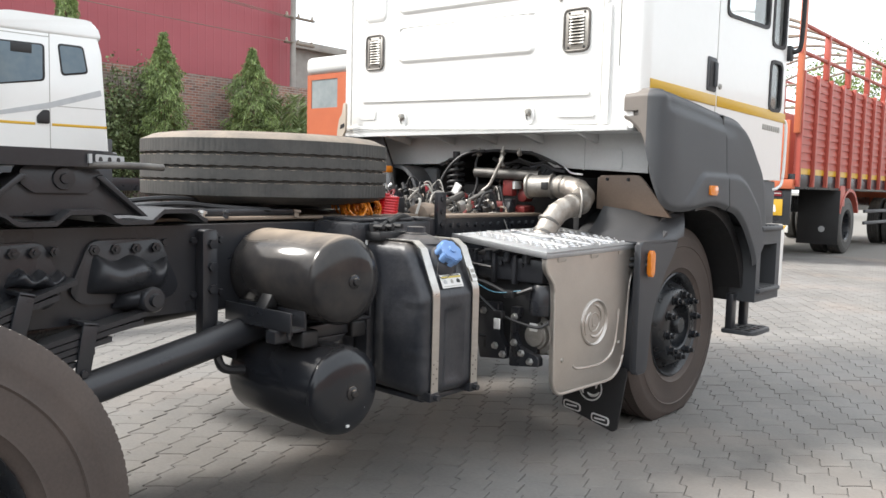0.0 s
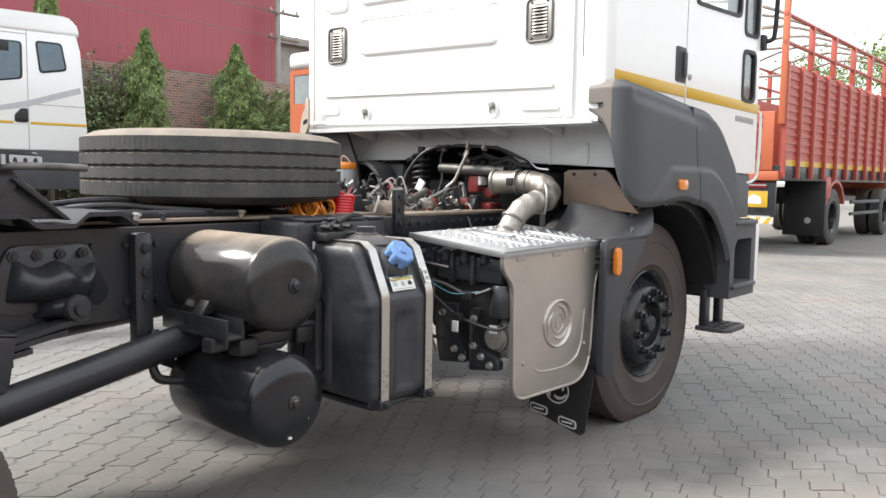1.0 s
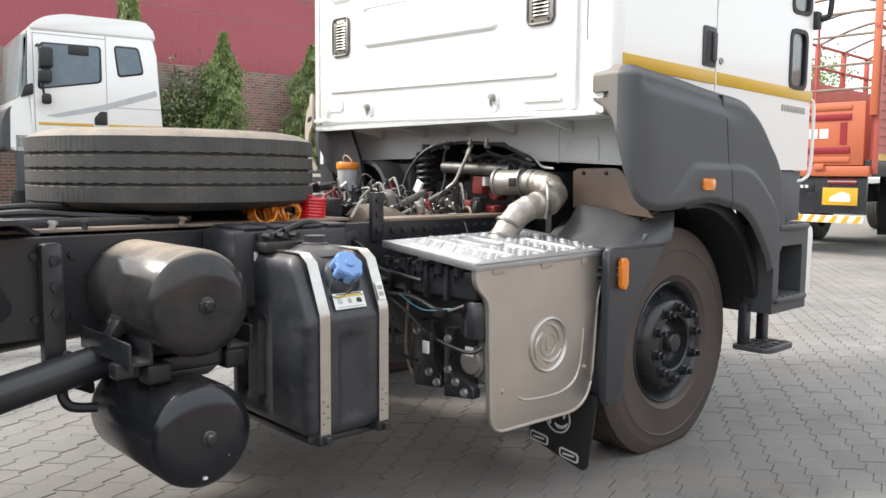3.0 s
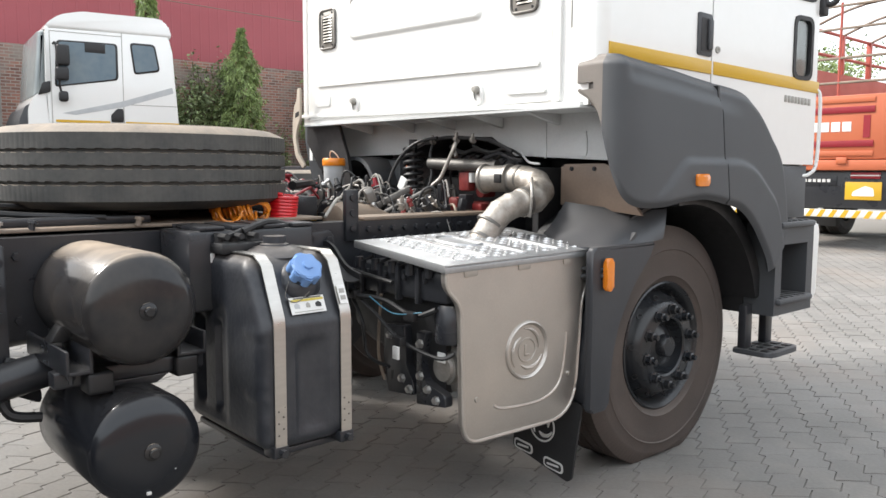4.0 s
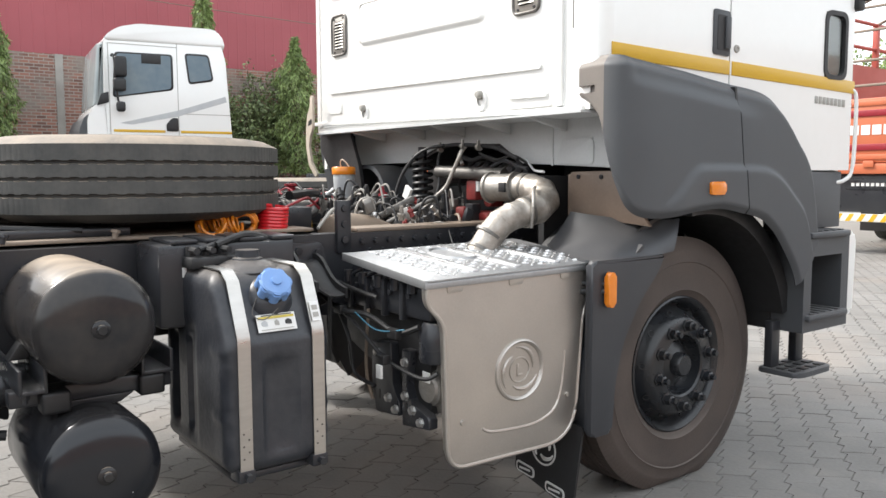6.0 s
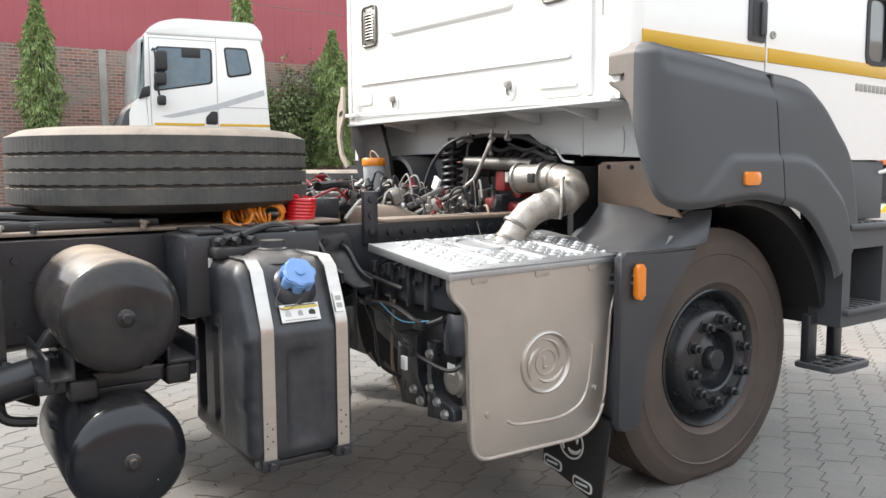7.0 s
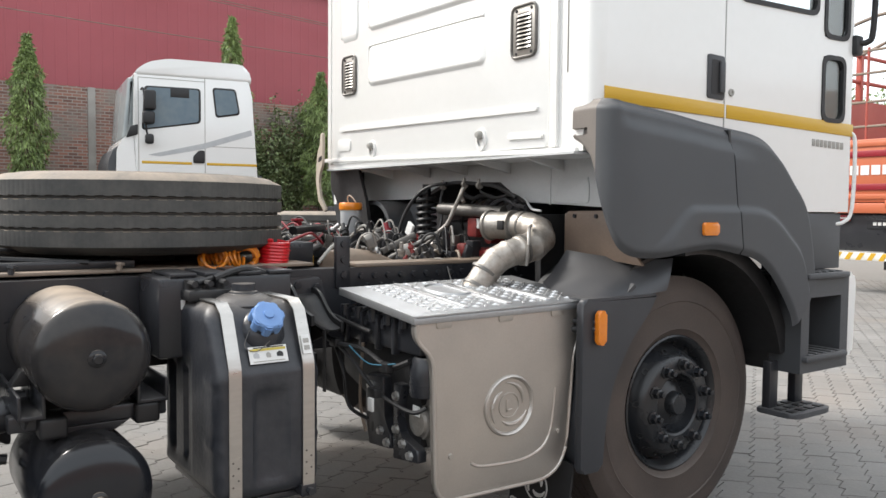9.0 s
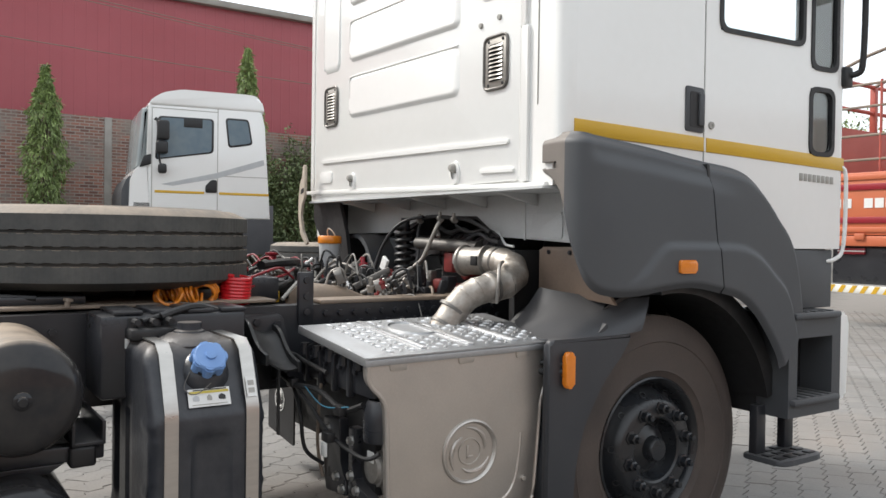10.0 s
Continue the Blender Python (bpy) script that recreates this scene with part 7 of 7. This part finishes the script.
# --- parked white truck cab beyond the chassis (its left side towards us, front to -y)
def white_truck():
    t = thing("parked_truck", (-16.5, 4, 0), "white cab of a parked truck with dark windows", "truck")
    X1, X0, YR = -10.0, -12.2, 2.80
    b = B()
    prism(b, [(0.72, 1.40), (0.70, 3.36), (2.66, 3.40), (2.72, 3.10), (2.84, 1.40)], X0, X1, YZ, 0.03, 3)
    body = part("cab", b, "white", t)
    b = B()
    prism(b, rounded([(0.68, 3.33), (0.73, 3.44), (0.92, 3.58), (1.25, 3.66), (2.48, 3.67), (2.64, 3.62), (2.70, 3.42), (2.70, 3.34)], [0, 0.1, 0.1, 0.1, 0.1, 0.1, 0.03, 0]), X0, X1 + 0.015, YZ, 0.07, 4)
    part("roof", b, "white", body)
    # nose: white below the screen, black grille corner
    b = B()
    prism(b, rounded([(0.72, 1.40), (0.72, 2.36), (0.50, 2.26), (0.40, 2.05), (0.38, 1.40)], 0.06), X0 + 0.06, X1 - 0.02, YZ, 0.05, 3)
    part("nose", b, "white", body)
    b = B()
    prism(b, rounded([(0.50, 1.40), (0.50, 2.16), (0.36, 2.08), (0.27, 1.85), (0.27, 1.40)], 0.06), X0 + 0.06, X1 - 0.10, YZ, 0.05, 3)
    part("grille", b, "guard", body)
    b = B()
    prism(b, [(0.72, 2.30), (0.50, 2.26), (0.60, 3.30), (0.72, 3.36)], X0 + 0.12, X1 - 0.12, YZ, 0.08, 4)
    part("windscreen", b, "vglass", body)
    b = B()
    prism(b, rounded([(0.66, 2.30), (0.74, 2.30), (0.74, 3.36), (0.69, 3.36)], 0.01), X1 - 0.07, X1 + 0.004, YZ, 0.01)
    part("front_pillar", b, "white", body)
    b = B()
    prism(b, rounded([(0.55, 2.26), (0.74, 2.32), (0.74, 2.50), (0.62, 2.46)], 0.02), X1 - 0.03, X1 + 0.008, YZ, 0.005)
    part("pillar_trim", b, "wire", body)
    for poly, n in (([(0.80, 2.40), (1.80, 2.57), (1.80, 3.18), (0.85, 3.17)], "door_window"), ([(2.06, 2.68), (2.50, 2.76), (2.42, 3.22), (2.00, 3.22)], "quarter_window")):
        b = B()
        prism(b, rounded(poly, 0.07), X1 - 0.01, X1 + 0.006, YZ, 0.003)
        w = part(n, b, "wire", body)
        c = Vector((sum(p[0] for p in poly) / 4, sum(p[1] for p in poly) / 4))
        b = B()
        prism(b, rounded([tuple(Vector(p) + (c - Vector(p)).normalized() * 0.045) for p in poly], 0.05), X1 + 0.006, X1 + 0.010, YZ)
        part("window_glass", b, "dglass", w)
    for y0, y1, z0, z1 in ((0.745, 0.757, 1.4, 3.30), (1.865, 1.877, 1.4, 3.38)):
        b = B()
        box(b, (X1 - 0.01, y0, z0), (X1 + 0.003, y1, z1))
        part("door_gap", b, "vent", body)
    for y0, y1, z in ((1.88, 2.78, 2.16), (0.75, 1.87, 3.30)):
        b = B()
        box(b, (X1 - 0.01, y0, z), (X1 + 0.003, y1, z + 0.012))
        part("panel_gap", b, "vent", body)
    b = B()
    prism(b, rounded([(1.66, 1.86), (1.86, 1.86), (1.86, 2.09), (1.76, 2.09), (1.66, 1.98)], 0.03), X1, X1 + 0.02, YZ, 0.006)
    part("door_handle", b, "wire", body)
    for y0, y1 in ((0.80, 1.64), (1.90, YR)):
        b = B()
        box(b, (X1, y0, 1.83), (X1 + 0.005, y1, 1.875), 0.001)
        part("side_stripe", b, "yellow", body)
    b = B()
    prism(b, rounded([(0.90, 1.98), (1.86, 2.22), (2.70, 2.50), (2.72, 2.40), (1.86, 2.12), (1.1, 1.96)], 0.02), X1, X1 + 0.004, YZ)
    part("side_graphic", b, "milky", body)
    b = B()
    box(b, (X1 - 0.08, 0.45, 0.75), (X1 - 0.02, YR + 0.1, 1.66), 0.01)
    part("skirt", b, "guard", t)
    b = B()
    tube(b, [(X1, 0.80, 3.10), (X1 + 0.10, 0.82, 3.10), (X1 + 0.12, 0.84, 2.9), (X1 + 0.12, 0.86, 2.45), (X1 + 0.05, 0.90, 2.28)], 0.018, 7)
    ma = part("mirror_arm", b, "wire", t)
    for y0, y1, z0, z1 in ((0.82, 1.02, 2.74, 3.08), (0.80, 1.00, 2.50, 2.72), (0.84, 0.98, 2.16, 2.33)):
        b = B()
        box(b, (X1 + 0.06, y0, z0), (X1 + 0.20, y1, z1), 0.04, 3)
        part("mirror_head", b, "wire", ma)
    b = B()
    box(b, (X1 + 0.009, 1.28, 3.00), (X1 + 0.015, 1.60, 3.15), 0.002)
    part("sun_visor", b, "wire", body)
    # the cab stands a little askew and further off
    far = Matrix.Translation((-15.5, 3.594, -0.162)) @ Matrix.Rotation(-0.13, 4, "Z") @ Matrix.Scale(1.314, 4) @ Matrix.Translation((-X1, -1.8, 0))
    for o in t.children_recursive:
        o.data.transform(far)
    b = B()
    for x in (-16.5, -17.5):
        box(b, (x, 2.5, 0.80), (x + 0.10, 12.5, 1.12), 0.01)
    part("chassis", b, "black", t)
    for y in (2.9, 10.4, 11.7):
        for x in (-16.0, -18.2):
            part("wheel", tyre(B(), axis_m((x, y, 0.515), (1, 0, 0)), 0.515, 0.28, 0.262, 40, False), "rubber", t)
    return t


white_truck()

# low stacked tyre and load bed edges of the neighbouring chassis
nb = thing("neighbour_chassis", (-3.8, 1, 0), "bare black chassis of a truck parked alongside", "truck chassis")
part("spare_tyre", tyre(B(), axis_m((-3.8, 0.9, 1.10), (0, 0, 1)), 0.52, 0.28, 0.262, 48, False), "rubber", nb)
for x in (-4.25, -3.4):
    b = B()
    box(b, (x - 0.04, -4.0, 0.62), (x + 0.04, 5.0, 0.86), 0.008)
    part("chassis_rail", b, "black", nb)
for y in (-3.2, -1.5, 0.5, 2.4):
    b = B()
    box(b, (-4.2, y - 0.05, 0.66), (-3.4, y + 0.05, 0.80), 0.008)
    part("cross_member", b, "black", nb)
for y in (-3.4, 3.6):
    for x in (-4.75, -2.95):
        part("wheel", tyre(B(), axis_m((x, y, 0.515), (1, 0, 0)), 0.515, 0.28, 0.262, 40, False), "rubber", nb)

# --- orange truck cab beyond
oc = thing("orange_truck", (-10.9, 9.2, 0), "orange cab of an old truck with a white roof", "truck")
b = B()
wall_cells(b, -12.0, -9.8, 1.3, 3.62, [(-11.86, -10.95, 2.85, 3.5)], -8.14, -8.10, XZ)
ob_ = part("cab", b, "orangepaint", oc)
b = B()
wall_cells(b, 8.14, 10.2, 1.3, 3.62, [(8.4, 9.4, 2.85, 3.5)], -9.84, -9.80, YZ)
part("cab_side", b, "orangepaint", ob_)
b = B()
wall_cells(b, 8.14, 10.2, 1.3, 3.62, [(8.4, 9.4, 2.85, 3.5)], -12.0, -11.96, YZ)
part("cab_side", b, "orangepaint", ob_)
b = B()
box(b, (-12.04, 8.05, 3.62), (-9.76, 10.3, 4.02), 0.14, 4)
part("roof", b, "label", ob_)
b = B()
prism(b, rounded([(-11.88, 2.83), (-10.93, 2.83), (-10.93, 3.52), (-11.88, 3.52)], 0.08), -8.125, -8.115, XZ)
part("window_glass", b, "vglass", ob_)
b = B()
box(b, (-11.8, 5.0, 0.8), (-10.0, 10.2, 1.3), 0.02)
part("chassis", b, "black", oc)
for y in (5.6, 9.6):
    part("wheel", tyre(B(), axis_m((-11.85, y, 0.515), (1, 0, 0)), 0.515, 0.28, 0.262, 40, False), "rubber", oc)


# --- red and orange caged lorry ahead, rear towards us
def caged_lorry():
    t = thing("caged_lorry", (-2.8, 13, 0), "orange and red lorry with caged load body, rear towards the yard", "truck")
    XR, XL, YR, YE = -1.55, -4.15, 10.0, 18.6
    Z0, Z1, ZT = 1.52, 3.22, 4.0
    # side wall: ribs, boards, skirt strip
    for x, s in ((XR, 1), (XL, -1)):
        b = B()
        box(b, (min(x, x - 0.04 * s), YR + 0.1, Z0), (max(x, x - 0.04 * s), YE, Z1), 0.0)
        sw = part("side_board", b, "redpaint", t)
        if s < 0:
            continue
        k = 0
        for y in np.arange(YR + 0.08, YE, 0.78):
            q = B()
            box(q, (x, float(y), Z0 - 0.22), (x + 0.07, float(y) + 0.07, Z1 + 0.02), 0.006)
            part("stake", q, "redpaint", sw)
            for z in np.arange(Z0 + 0.10, Z1 - 0.05, 0.135):
                q = B()
                prism(q, [(float(y) + 0.09, float(z)), (float(y) + 0.76, float(z)), (float(y) + 0.76, float(z) + 0.055), (float(y) + 0.09, float(z) + 0.075)], x - 0.002, x + 0.018, YZ)
                part("pressed_rib", q, "redpaint", sw)
            q = B()
            box(q, (x, float(y) + 0.07, Z0 - 0.005), (x + 0.008, float(y) + 0.78, Z0 + 0.10))
            part("reflective_strip", q, "yellow", sw)
    # tailgate
    b = B()
    box(b, (XL + 0.06, YR, 1.43), (XR - 0.10, YR + 0.06, 2.42), 0.02)
    tg = part("tailgate", b, "orangepaint", t)
    for z0, z1, m in ((2.30, 2.38, "orangepaint"), (2.14, 2.24, "crimson"), (1.62, 1.72, "crimson"), (1.48, 1.56, "orangepaint")):
        q = B()
        box(q, (XL + 0.25, YR - 0.018, z0), (XR - 0.30, YR + 0.004, z1), 0.008)
        part("pressed_band", q, m, tg)
    q = B()
    box(q, (XR - 0.46, YR - 0.010, 1.76), (XR - 0.36, YR + 0.002, 2.10))
    part("painted_band", q, "crimson", tg)
    # white lettering shown as plain blocks
    x = XR - 0.64
    for k in range(13):
        if k != 8:
            q = B()
            box(q, (x - 0.135, YR - 0.006, 1.86), (x, YR + 0.002, 2.01), 0.0)
            part("letter_block", q, "label", tg)
        x -= 0.168
    q = B()
    box(q, (XL, YR - 0.02, 1.26), (XR, YR + 0.12, 1.42), 0.015)
    part("rear_sill", q, "orangepaint", t)
    for x in (XR - 0.75, XL + 0.6, -2.85):
        q = B()
        box(q, (x - 0.08, YR - 0.05, 1.36), (x + 0.08, YR, 1.46), 0.01)
        part("gate_hinge", q, "orangepaint", t)
    # cage of posts and pipes
    for x in (XR, XL):
        for y in (YR + 0.05, YR + 1.45, YR + 2.85, YR + 4.25, YR + 5.65, YR + 7.05, YE):
            q = B()
            top = 4.4 if y < YR + 0.1 else ZT
            box(q, (x - 0.05, y - 0.04, 2.2 if y < YR + 0.1 else Z1), (x + 0.05, y + 0.05, top), 0.008)
            part("cage_post", q, "orangepaint" if y < YR + 0.1 else "redpaint", t)
        for z in (3.55, ZT):
            q = B()
            rod(q, (x, YR, z), (x, YE, z), 0.035, 8)
            part("cage_rail", q, "redpaint", t)
    for y in (YR + 0.05, YR + 1.45, YR + 2.85, YR + 4.25, YR + 5.65, YR + 7.05, YE):
        q = B()
        pts = [(XR + (XL - XR) * f, y, ZT + 0.35 * math.sin(math.pi * f)) for f in np.linspace(0, 1, 9)]
        tube(q, pts, 0.028, 7, smooth=False)
        part("hoop", q, "tan", t)
    for z in (2.62, 3.0, 3.45, 3.80):
        q = B()
        rod(q, (XL, YR + 0.05, z), (XR, YR + 0.05, z), 0.022, 7)
        part("rear_bar", q, "tan", t)
    for f in (0.33, 0.66):
        q = B()
        rod(q, (XL + (XR - XL) * f, YR + 0.05, 2.4), (XL + (XR - XL) * f, YR + 0.05, 3.85), 0.022, 7)
        part("rear_bar", q, "redpaint", t)
    # lower rear: lamps, plate field, chevron bumper, flaps
    q = B()
    box(q, (XL + 0.1, YR + 0.10, 0.66), (XR - 0.06, YR + 0.16, 1.28), 0.01)
    lp = part("lamp_panel", q, "black", t)
    for x in (XR - 0.42, XL + 0.42):
        q = B()
        box(q, (x - 0.22, YR + 0.06, 1.13), (x + 0.22, YR + 0.11, 1.23), 0.015)
        part("tail_lamp", q, "crimson", lp)
        q = B()
        box(q, (x - 0.22, YR + 0.055, 1.17), (x + 0.22, YR + 0.10, 1.19), 0.004)
        part("lamp_trim", q, "label", lp)
    q = B()
    box(q, (XR - 0.72, YR + 0.085, 0.80), (XR - 0.18, YR + 0.10, 1.08), 0.005)
    pl = part("plate_field", q, "yellow", lp, "yellow plate with a pale mark")
    q = B()
    prism(q, rounded([(XR - 0.62, 0.86), (XR - 0.28, 0.86), (XR - 0.30, 0.98), (XR - 0.42, 1.02), (XR - 0.60, 0.93)], 0.02), -YR - 0.085, -YR - 0.082, XZ)
    part("plate_mark", q, "chevron", pl)
    q = B()
    box(q, (XL + 0.9, YR + 0.085, 1.02), (XL + 1.75, YR + 0.10, 1.17), 0.004)
    sg2 = part("name_plate", q, "black", lp)
    for k in range(9):
        q = B()
        box(q, (XL + 1.0 + k * 0.075, YR + 0.078, 1.07), (XL + 1.05 + k * 0.075, YR + 0.086, 1.12))
        part("letter_bar", q, "label", sg2)
    q = B()
    box(q, (XL + 0.02, YR - 0.02, 0.52), (XR - 0.05, YR + 0.05, 0.64), 0.008)
    bp = part("rear_bumper", q, "chevron", t, "white bumper bar with slanted yellow stripes")
    for k in range(14):
        x = XL + 0.08 + k * 0.178
        q = B()
        prism(q, [(x, 0.522), (x + 0.075, 0.522), (x + 0.145, 0.638), (x + 0.07, 0.638)], -YR + 0.0205, -YR + 0.0235, XZ)
        part("chevron_stripe", q, "yellow", bp)
    for x0, x1 in ((XR - 0.72, XR + 0.05), (XL - 0.05, XL + 0.72)):
        q = B()
        box(q, (x0, YR + 2.65, 0.20), (x1, YR + 2.67, 1.26), 0.004)
        f = part("mud_flap", q, "rubber2", t)
        q = B()
        lathe(q, [(0.06, 0), (0.06, 0.004), (0, 0.004)], axis_m(((x0 + x1) / 2 + 0.08, YR + 2.65, 0.50), (0, -1, 0)), 20)
        part("flap_emblem", q, "milky", f)
    q = B()
    prism(q, arc(0.72, 20, 160, 14, YR + 3.45, 0.58) + arc(0.66, 160, 20, 14, YR + 3.45, 0.58), XR - 0.55, XR + 0.03, YZ)
    box(q, (XR - 0.02, YR + 2.75, 0.95), (XR + 0.02, YR + 3.10, 1.35), 0.01)
    part("wheel_arch", q, "redpaint", t)
    for x in (XR - 0.14, XR - 0.46, XL + 0.14, XL + 0.46):
        for y in (YR + 3.45, YR + 8.0):
            w = part("wheel", tyre(B(), axis_m((x, y, 0.560), (1, 0, 0)), 0.560, 0.28, 0.285, 40, False), "rubber", t)
            q = B()
            lathe(q, [(0.285, 0.08), (0.293, 0.12), (0.27, 0.10), (0.25, -0.02), (0.12, -0.05), (0, -0.03)], axis_m((x, y, 0.56), (1, 0, 0)), 24)
            part("rim", q, "rim", w)
    for x in (-3.3, -2.45):
        q = B()
        box(q, (x - 0.05, YR + 0.2, 0.80), (x + 0.05, YE + 2, 1.12), 0.01)
        part("chassis_rail", q, "black", t)
    q = B()
    box(q, (XL, YR + 0.1, 1.26), (XR - 0.002, YE, 1.515), 0.01)
    part("load_floor", q, "black", t)
    q = B()
    box(q, (XR - 0.05, YR + 4.8, 0.55), (XR, YR + 7.3, 0.62), 0.01)
    box(q, (XR - 0.05, YR + 4.8, 0.80), (XR, YR + 7.3, 0.87), 0.01)
    part("side_guard_rail", q, "guard", t)
    q = B()
    box(q, (XL + 0.1, YE + 0.1, 0.9), (XR - 0.1, YE + 2.1, 3.3), 0.12, 3)
    part("cab", q, "orangepaint", t)
    return t


caged_lorry()

# tree far behind the lorry
def round_tree(x, y, h, r, seed, n=11000):
    t = thing("spreading_tree", (x, y, 0), "leafy spreading tree far behind the lorry", "tree")
    rs = np.random.RandomState(seed)
    b = B()
    P, D = [], []
    tube(b, [(x, y, 0), (x + 0.2, y, h * 0.3), (x, y + 0.2, h * 0.55)], 0.2, 8, rs=[0.3, 0.22, 0.14])
    for k in range(18):
        a, e = rs.uniform(0, 6.28), rs.uniform(0.1, 1.0)
        tip = Vector((x + r * math.cos(a) * rs.uniform(0.5, 1), y + r * math.sin(a) * rs.uniform(0.5, 1), h * (0.55 + 0.42 * e)))
        tube(b, [(x, y, h * 0.4), Vector((x, y, h * 0.5)).lerp(tip, 0.5) + Vector((0, 0, 0.3)), tip], 0.05, 5, 4, rs=[0.12, 0.06, 0.02])
        for j in range(n // 18):
            o = rs.normal(size=3) * (r * 0.20, r * 0.20, r * 0.12)
            P.append((tip.x + o[0], tip.y + o[1], tip.z + o[2]))
            D.append(rs.normal(size=3))
    part("trunk", b, "bark", t)
    leaves("crown", P, D, 0.20, "leaf", t, seed + 3, 0.5)


round_tree(-6.5, 40, 8.0, 4.0, 31)
round_tree(-16, 34, 6.5, 4.5, 32)
round_tree(4, 44, 8.5, 4.0, 33)

# buildings behind the camera and far ahead close the yard
b = B()
box(b, (16, -30, 0), (17, 40, 5.0))
tagged(new("wall_east", finish(b, "wall_east", "brick", False)), "plain brick yard wall", "wall", kind="structure")
b = B()
box(b, (-30, -24, 0), (17, -23, 4.0))
tagged(new("wall_south", finish(b, "wall_south", "concrete", False)), "plain concrete yard wall", "wall", kind="structure")

# ---------------------------------------------------------------- ground: one sheet, with interlocking pavers on it
b = B()
v = [b.verts.new(q) for q in ((-900, -900, -0.007), (900, -900, -0.007), (900, 900, -0.007), (-900, 900, -0.007))]
b.faces.new(v)
ground = tagged(new("ground", finish(b, "ground", "joint", False)), "grey interlocking concrete paver yard", "ground", kind="structure")

PL, PW, GAP, AMP, SKEW = 0.235, 0.132, 0.0040, 0.014, 0.026


def zig(s, period):
    """Saw-tooth wave used by the joints: a long drift and a short jog back, twice a length."""
    u = (s / period * 2.0) % 1.0
    return AMP * (-1.0 + 2.0 * u / 0.86 if u < 0.86 else 1.0 - 2.0 * (u - 0.86) / 0.14)


def paver_outline(odd):
    """Outline of one paver round its own corner (0, 0); odd rows sit half a length on."""
    off = PL / 2 if odd else 0.0
    def side(x0, shift, gap):
        ts = sorted({shift, PL + shift} | {PL * q for q in (0.0, 0.43, 0.5, 0.93, 1.0, 1.43, 1.5) if shift < PL * q < PL + shift})
        return [(x0 + zig(off + t, PL) + gap, min(max(t, shift + GAP / 2), PL + shift - GAP / 2)) for t in ts]
    left, right = side(0.0, 0.0, GAP / 2), side(PW, SKEW, -GAP / 2)
    a, c = left[0], right[0]
    e, f = right[-1], left[-1]
    lower = [(a[0] * 0.6 + c[0] * 0.4, a[1] * 0.6 + c[1] * 0.4 + 0.004)]
    upper = [(f[0] * 0.6 + e[0] * 0.4, f[1] * 0.6 + e[1] * 0.4 + 0.004)]
    return lower + right + upper + left[::-1]


def paver_geo(odd):
    o = paver_outline(odd)
    c = np.mean(np.array(o), axis=0)
    inn = [(x + (c[0] - x) * 0.035, y + (c[1] - y) * 0.018) for x, y in o]
    n = len(o)
    co = [(x, y, -0.012) for x, y in o] + [(x, y, -0.0018) for x, y in o] + [(x, y, 0.0) for x, y in inn]
    fa = []
    for a, bb in ((0, n), (n, 2 * n)):
        fa += [(a + k, a + (k + 1) % n, bb + (k + 1) % n, bb + k) for k in range(n)]
    fa.append(tuple(range(2 * n, 3 * n)))
    return co, fa


geos = [paver_geo(0), paver_geo(1)]
shared = []
for k, (co, fa) in enumerate(geos):
    me = bpy.data.meshes.new("paver")
    me.from_pydata(co, [], fa)
    me.materials.append(M["paver"])
    shared.append(me)
rnd = random.Random(9)
LAY = radians(33)                   # the courses run aslant to the trucks
ca, sa = math.cos(LAY), math.sin(LAY)
NEAR, CO, FA = [], [], []
for i in range(int(-14.0 / PW), int(14.0 / PW)):
    odd = i % 2
    for j in range(int(-14.0 / PL), int(16.0 / PL)):
        x, y = i * PW, j * PL + (PL / 2 if odd else 0)
        wx, wy = x * ca - y * sa, x * sa + y * ca
        if not (-7.0 < wx < 5.0 and -6.0 < wy < 12.5):
            continue
        dz = rnd.uniform(-0.0018, 0.0012)
        if -0.9 < wx < 1.9 and -2.7 < wy < -0.3 and len(NEAR) < 300:
            NEAR.append((wx, wy, dz, odd))
            continue
        co, fa = geos[odd]
        s = len(CO)
        tx, ty = rnd.uniform(-0.01, 0.01), rnd.uniform(-0.006, 0.006)
        for a, c, d in co:
            CO.append(((x + a) * ca - (y + c) * sa, (x + a) * sa + (y + c) * ca, d + dz + (tx * (a - PW / 2) + ty * (c - PL / 2) if d > -0.01 else 0)))
        FA += [tuple(s + q for q in f) for f in fa]
me = bpy.data.meshes.new("pavers")
me.from_pydata(CO, [], FA)
me.materials.append(M["paver_far"])
pv = tagged(new("pavers", me), "grey zigzag interlocking pavers", kind="stuff")
pv.parent = ground
for x, y, dz, odd in NEAR:
    o = new("paver", shared[odd])
    o.location = (x, y, dz)
    o.rotation_euler = (0, 0, LAY)
    o.parent = ground
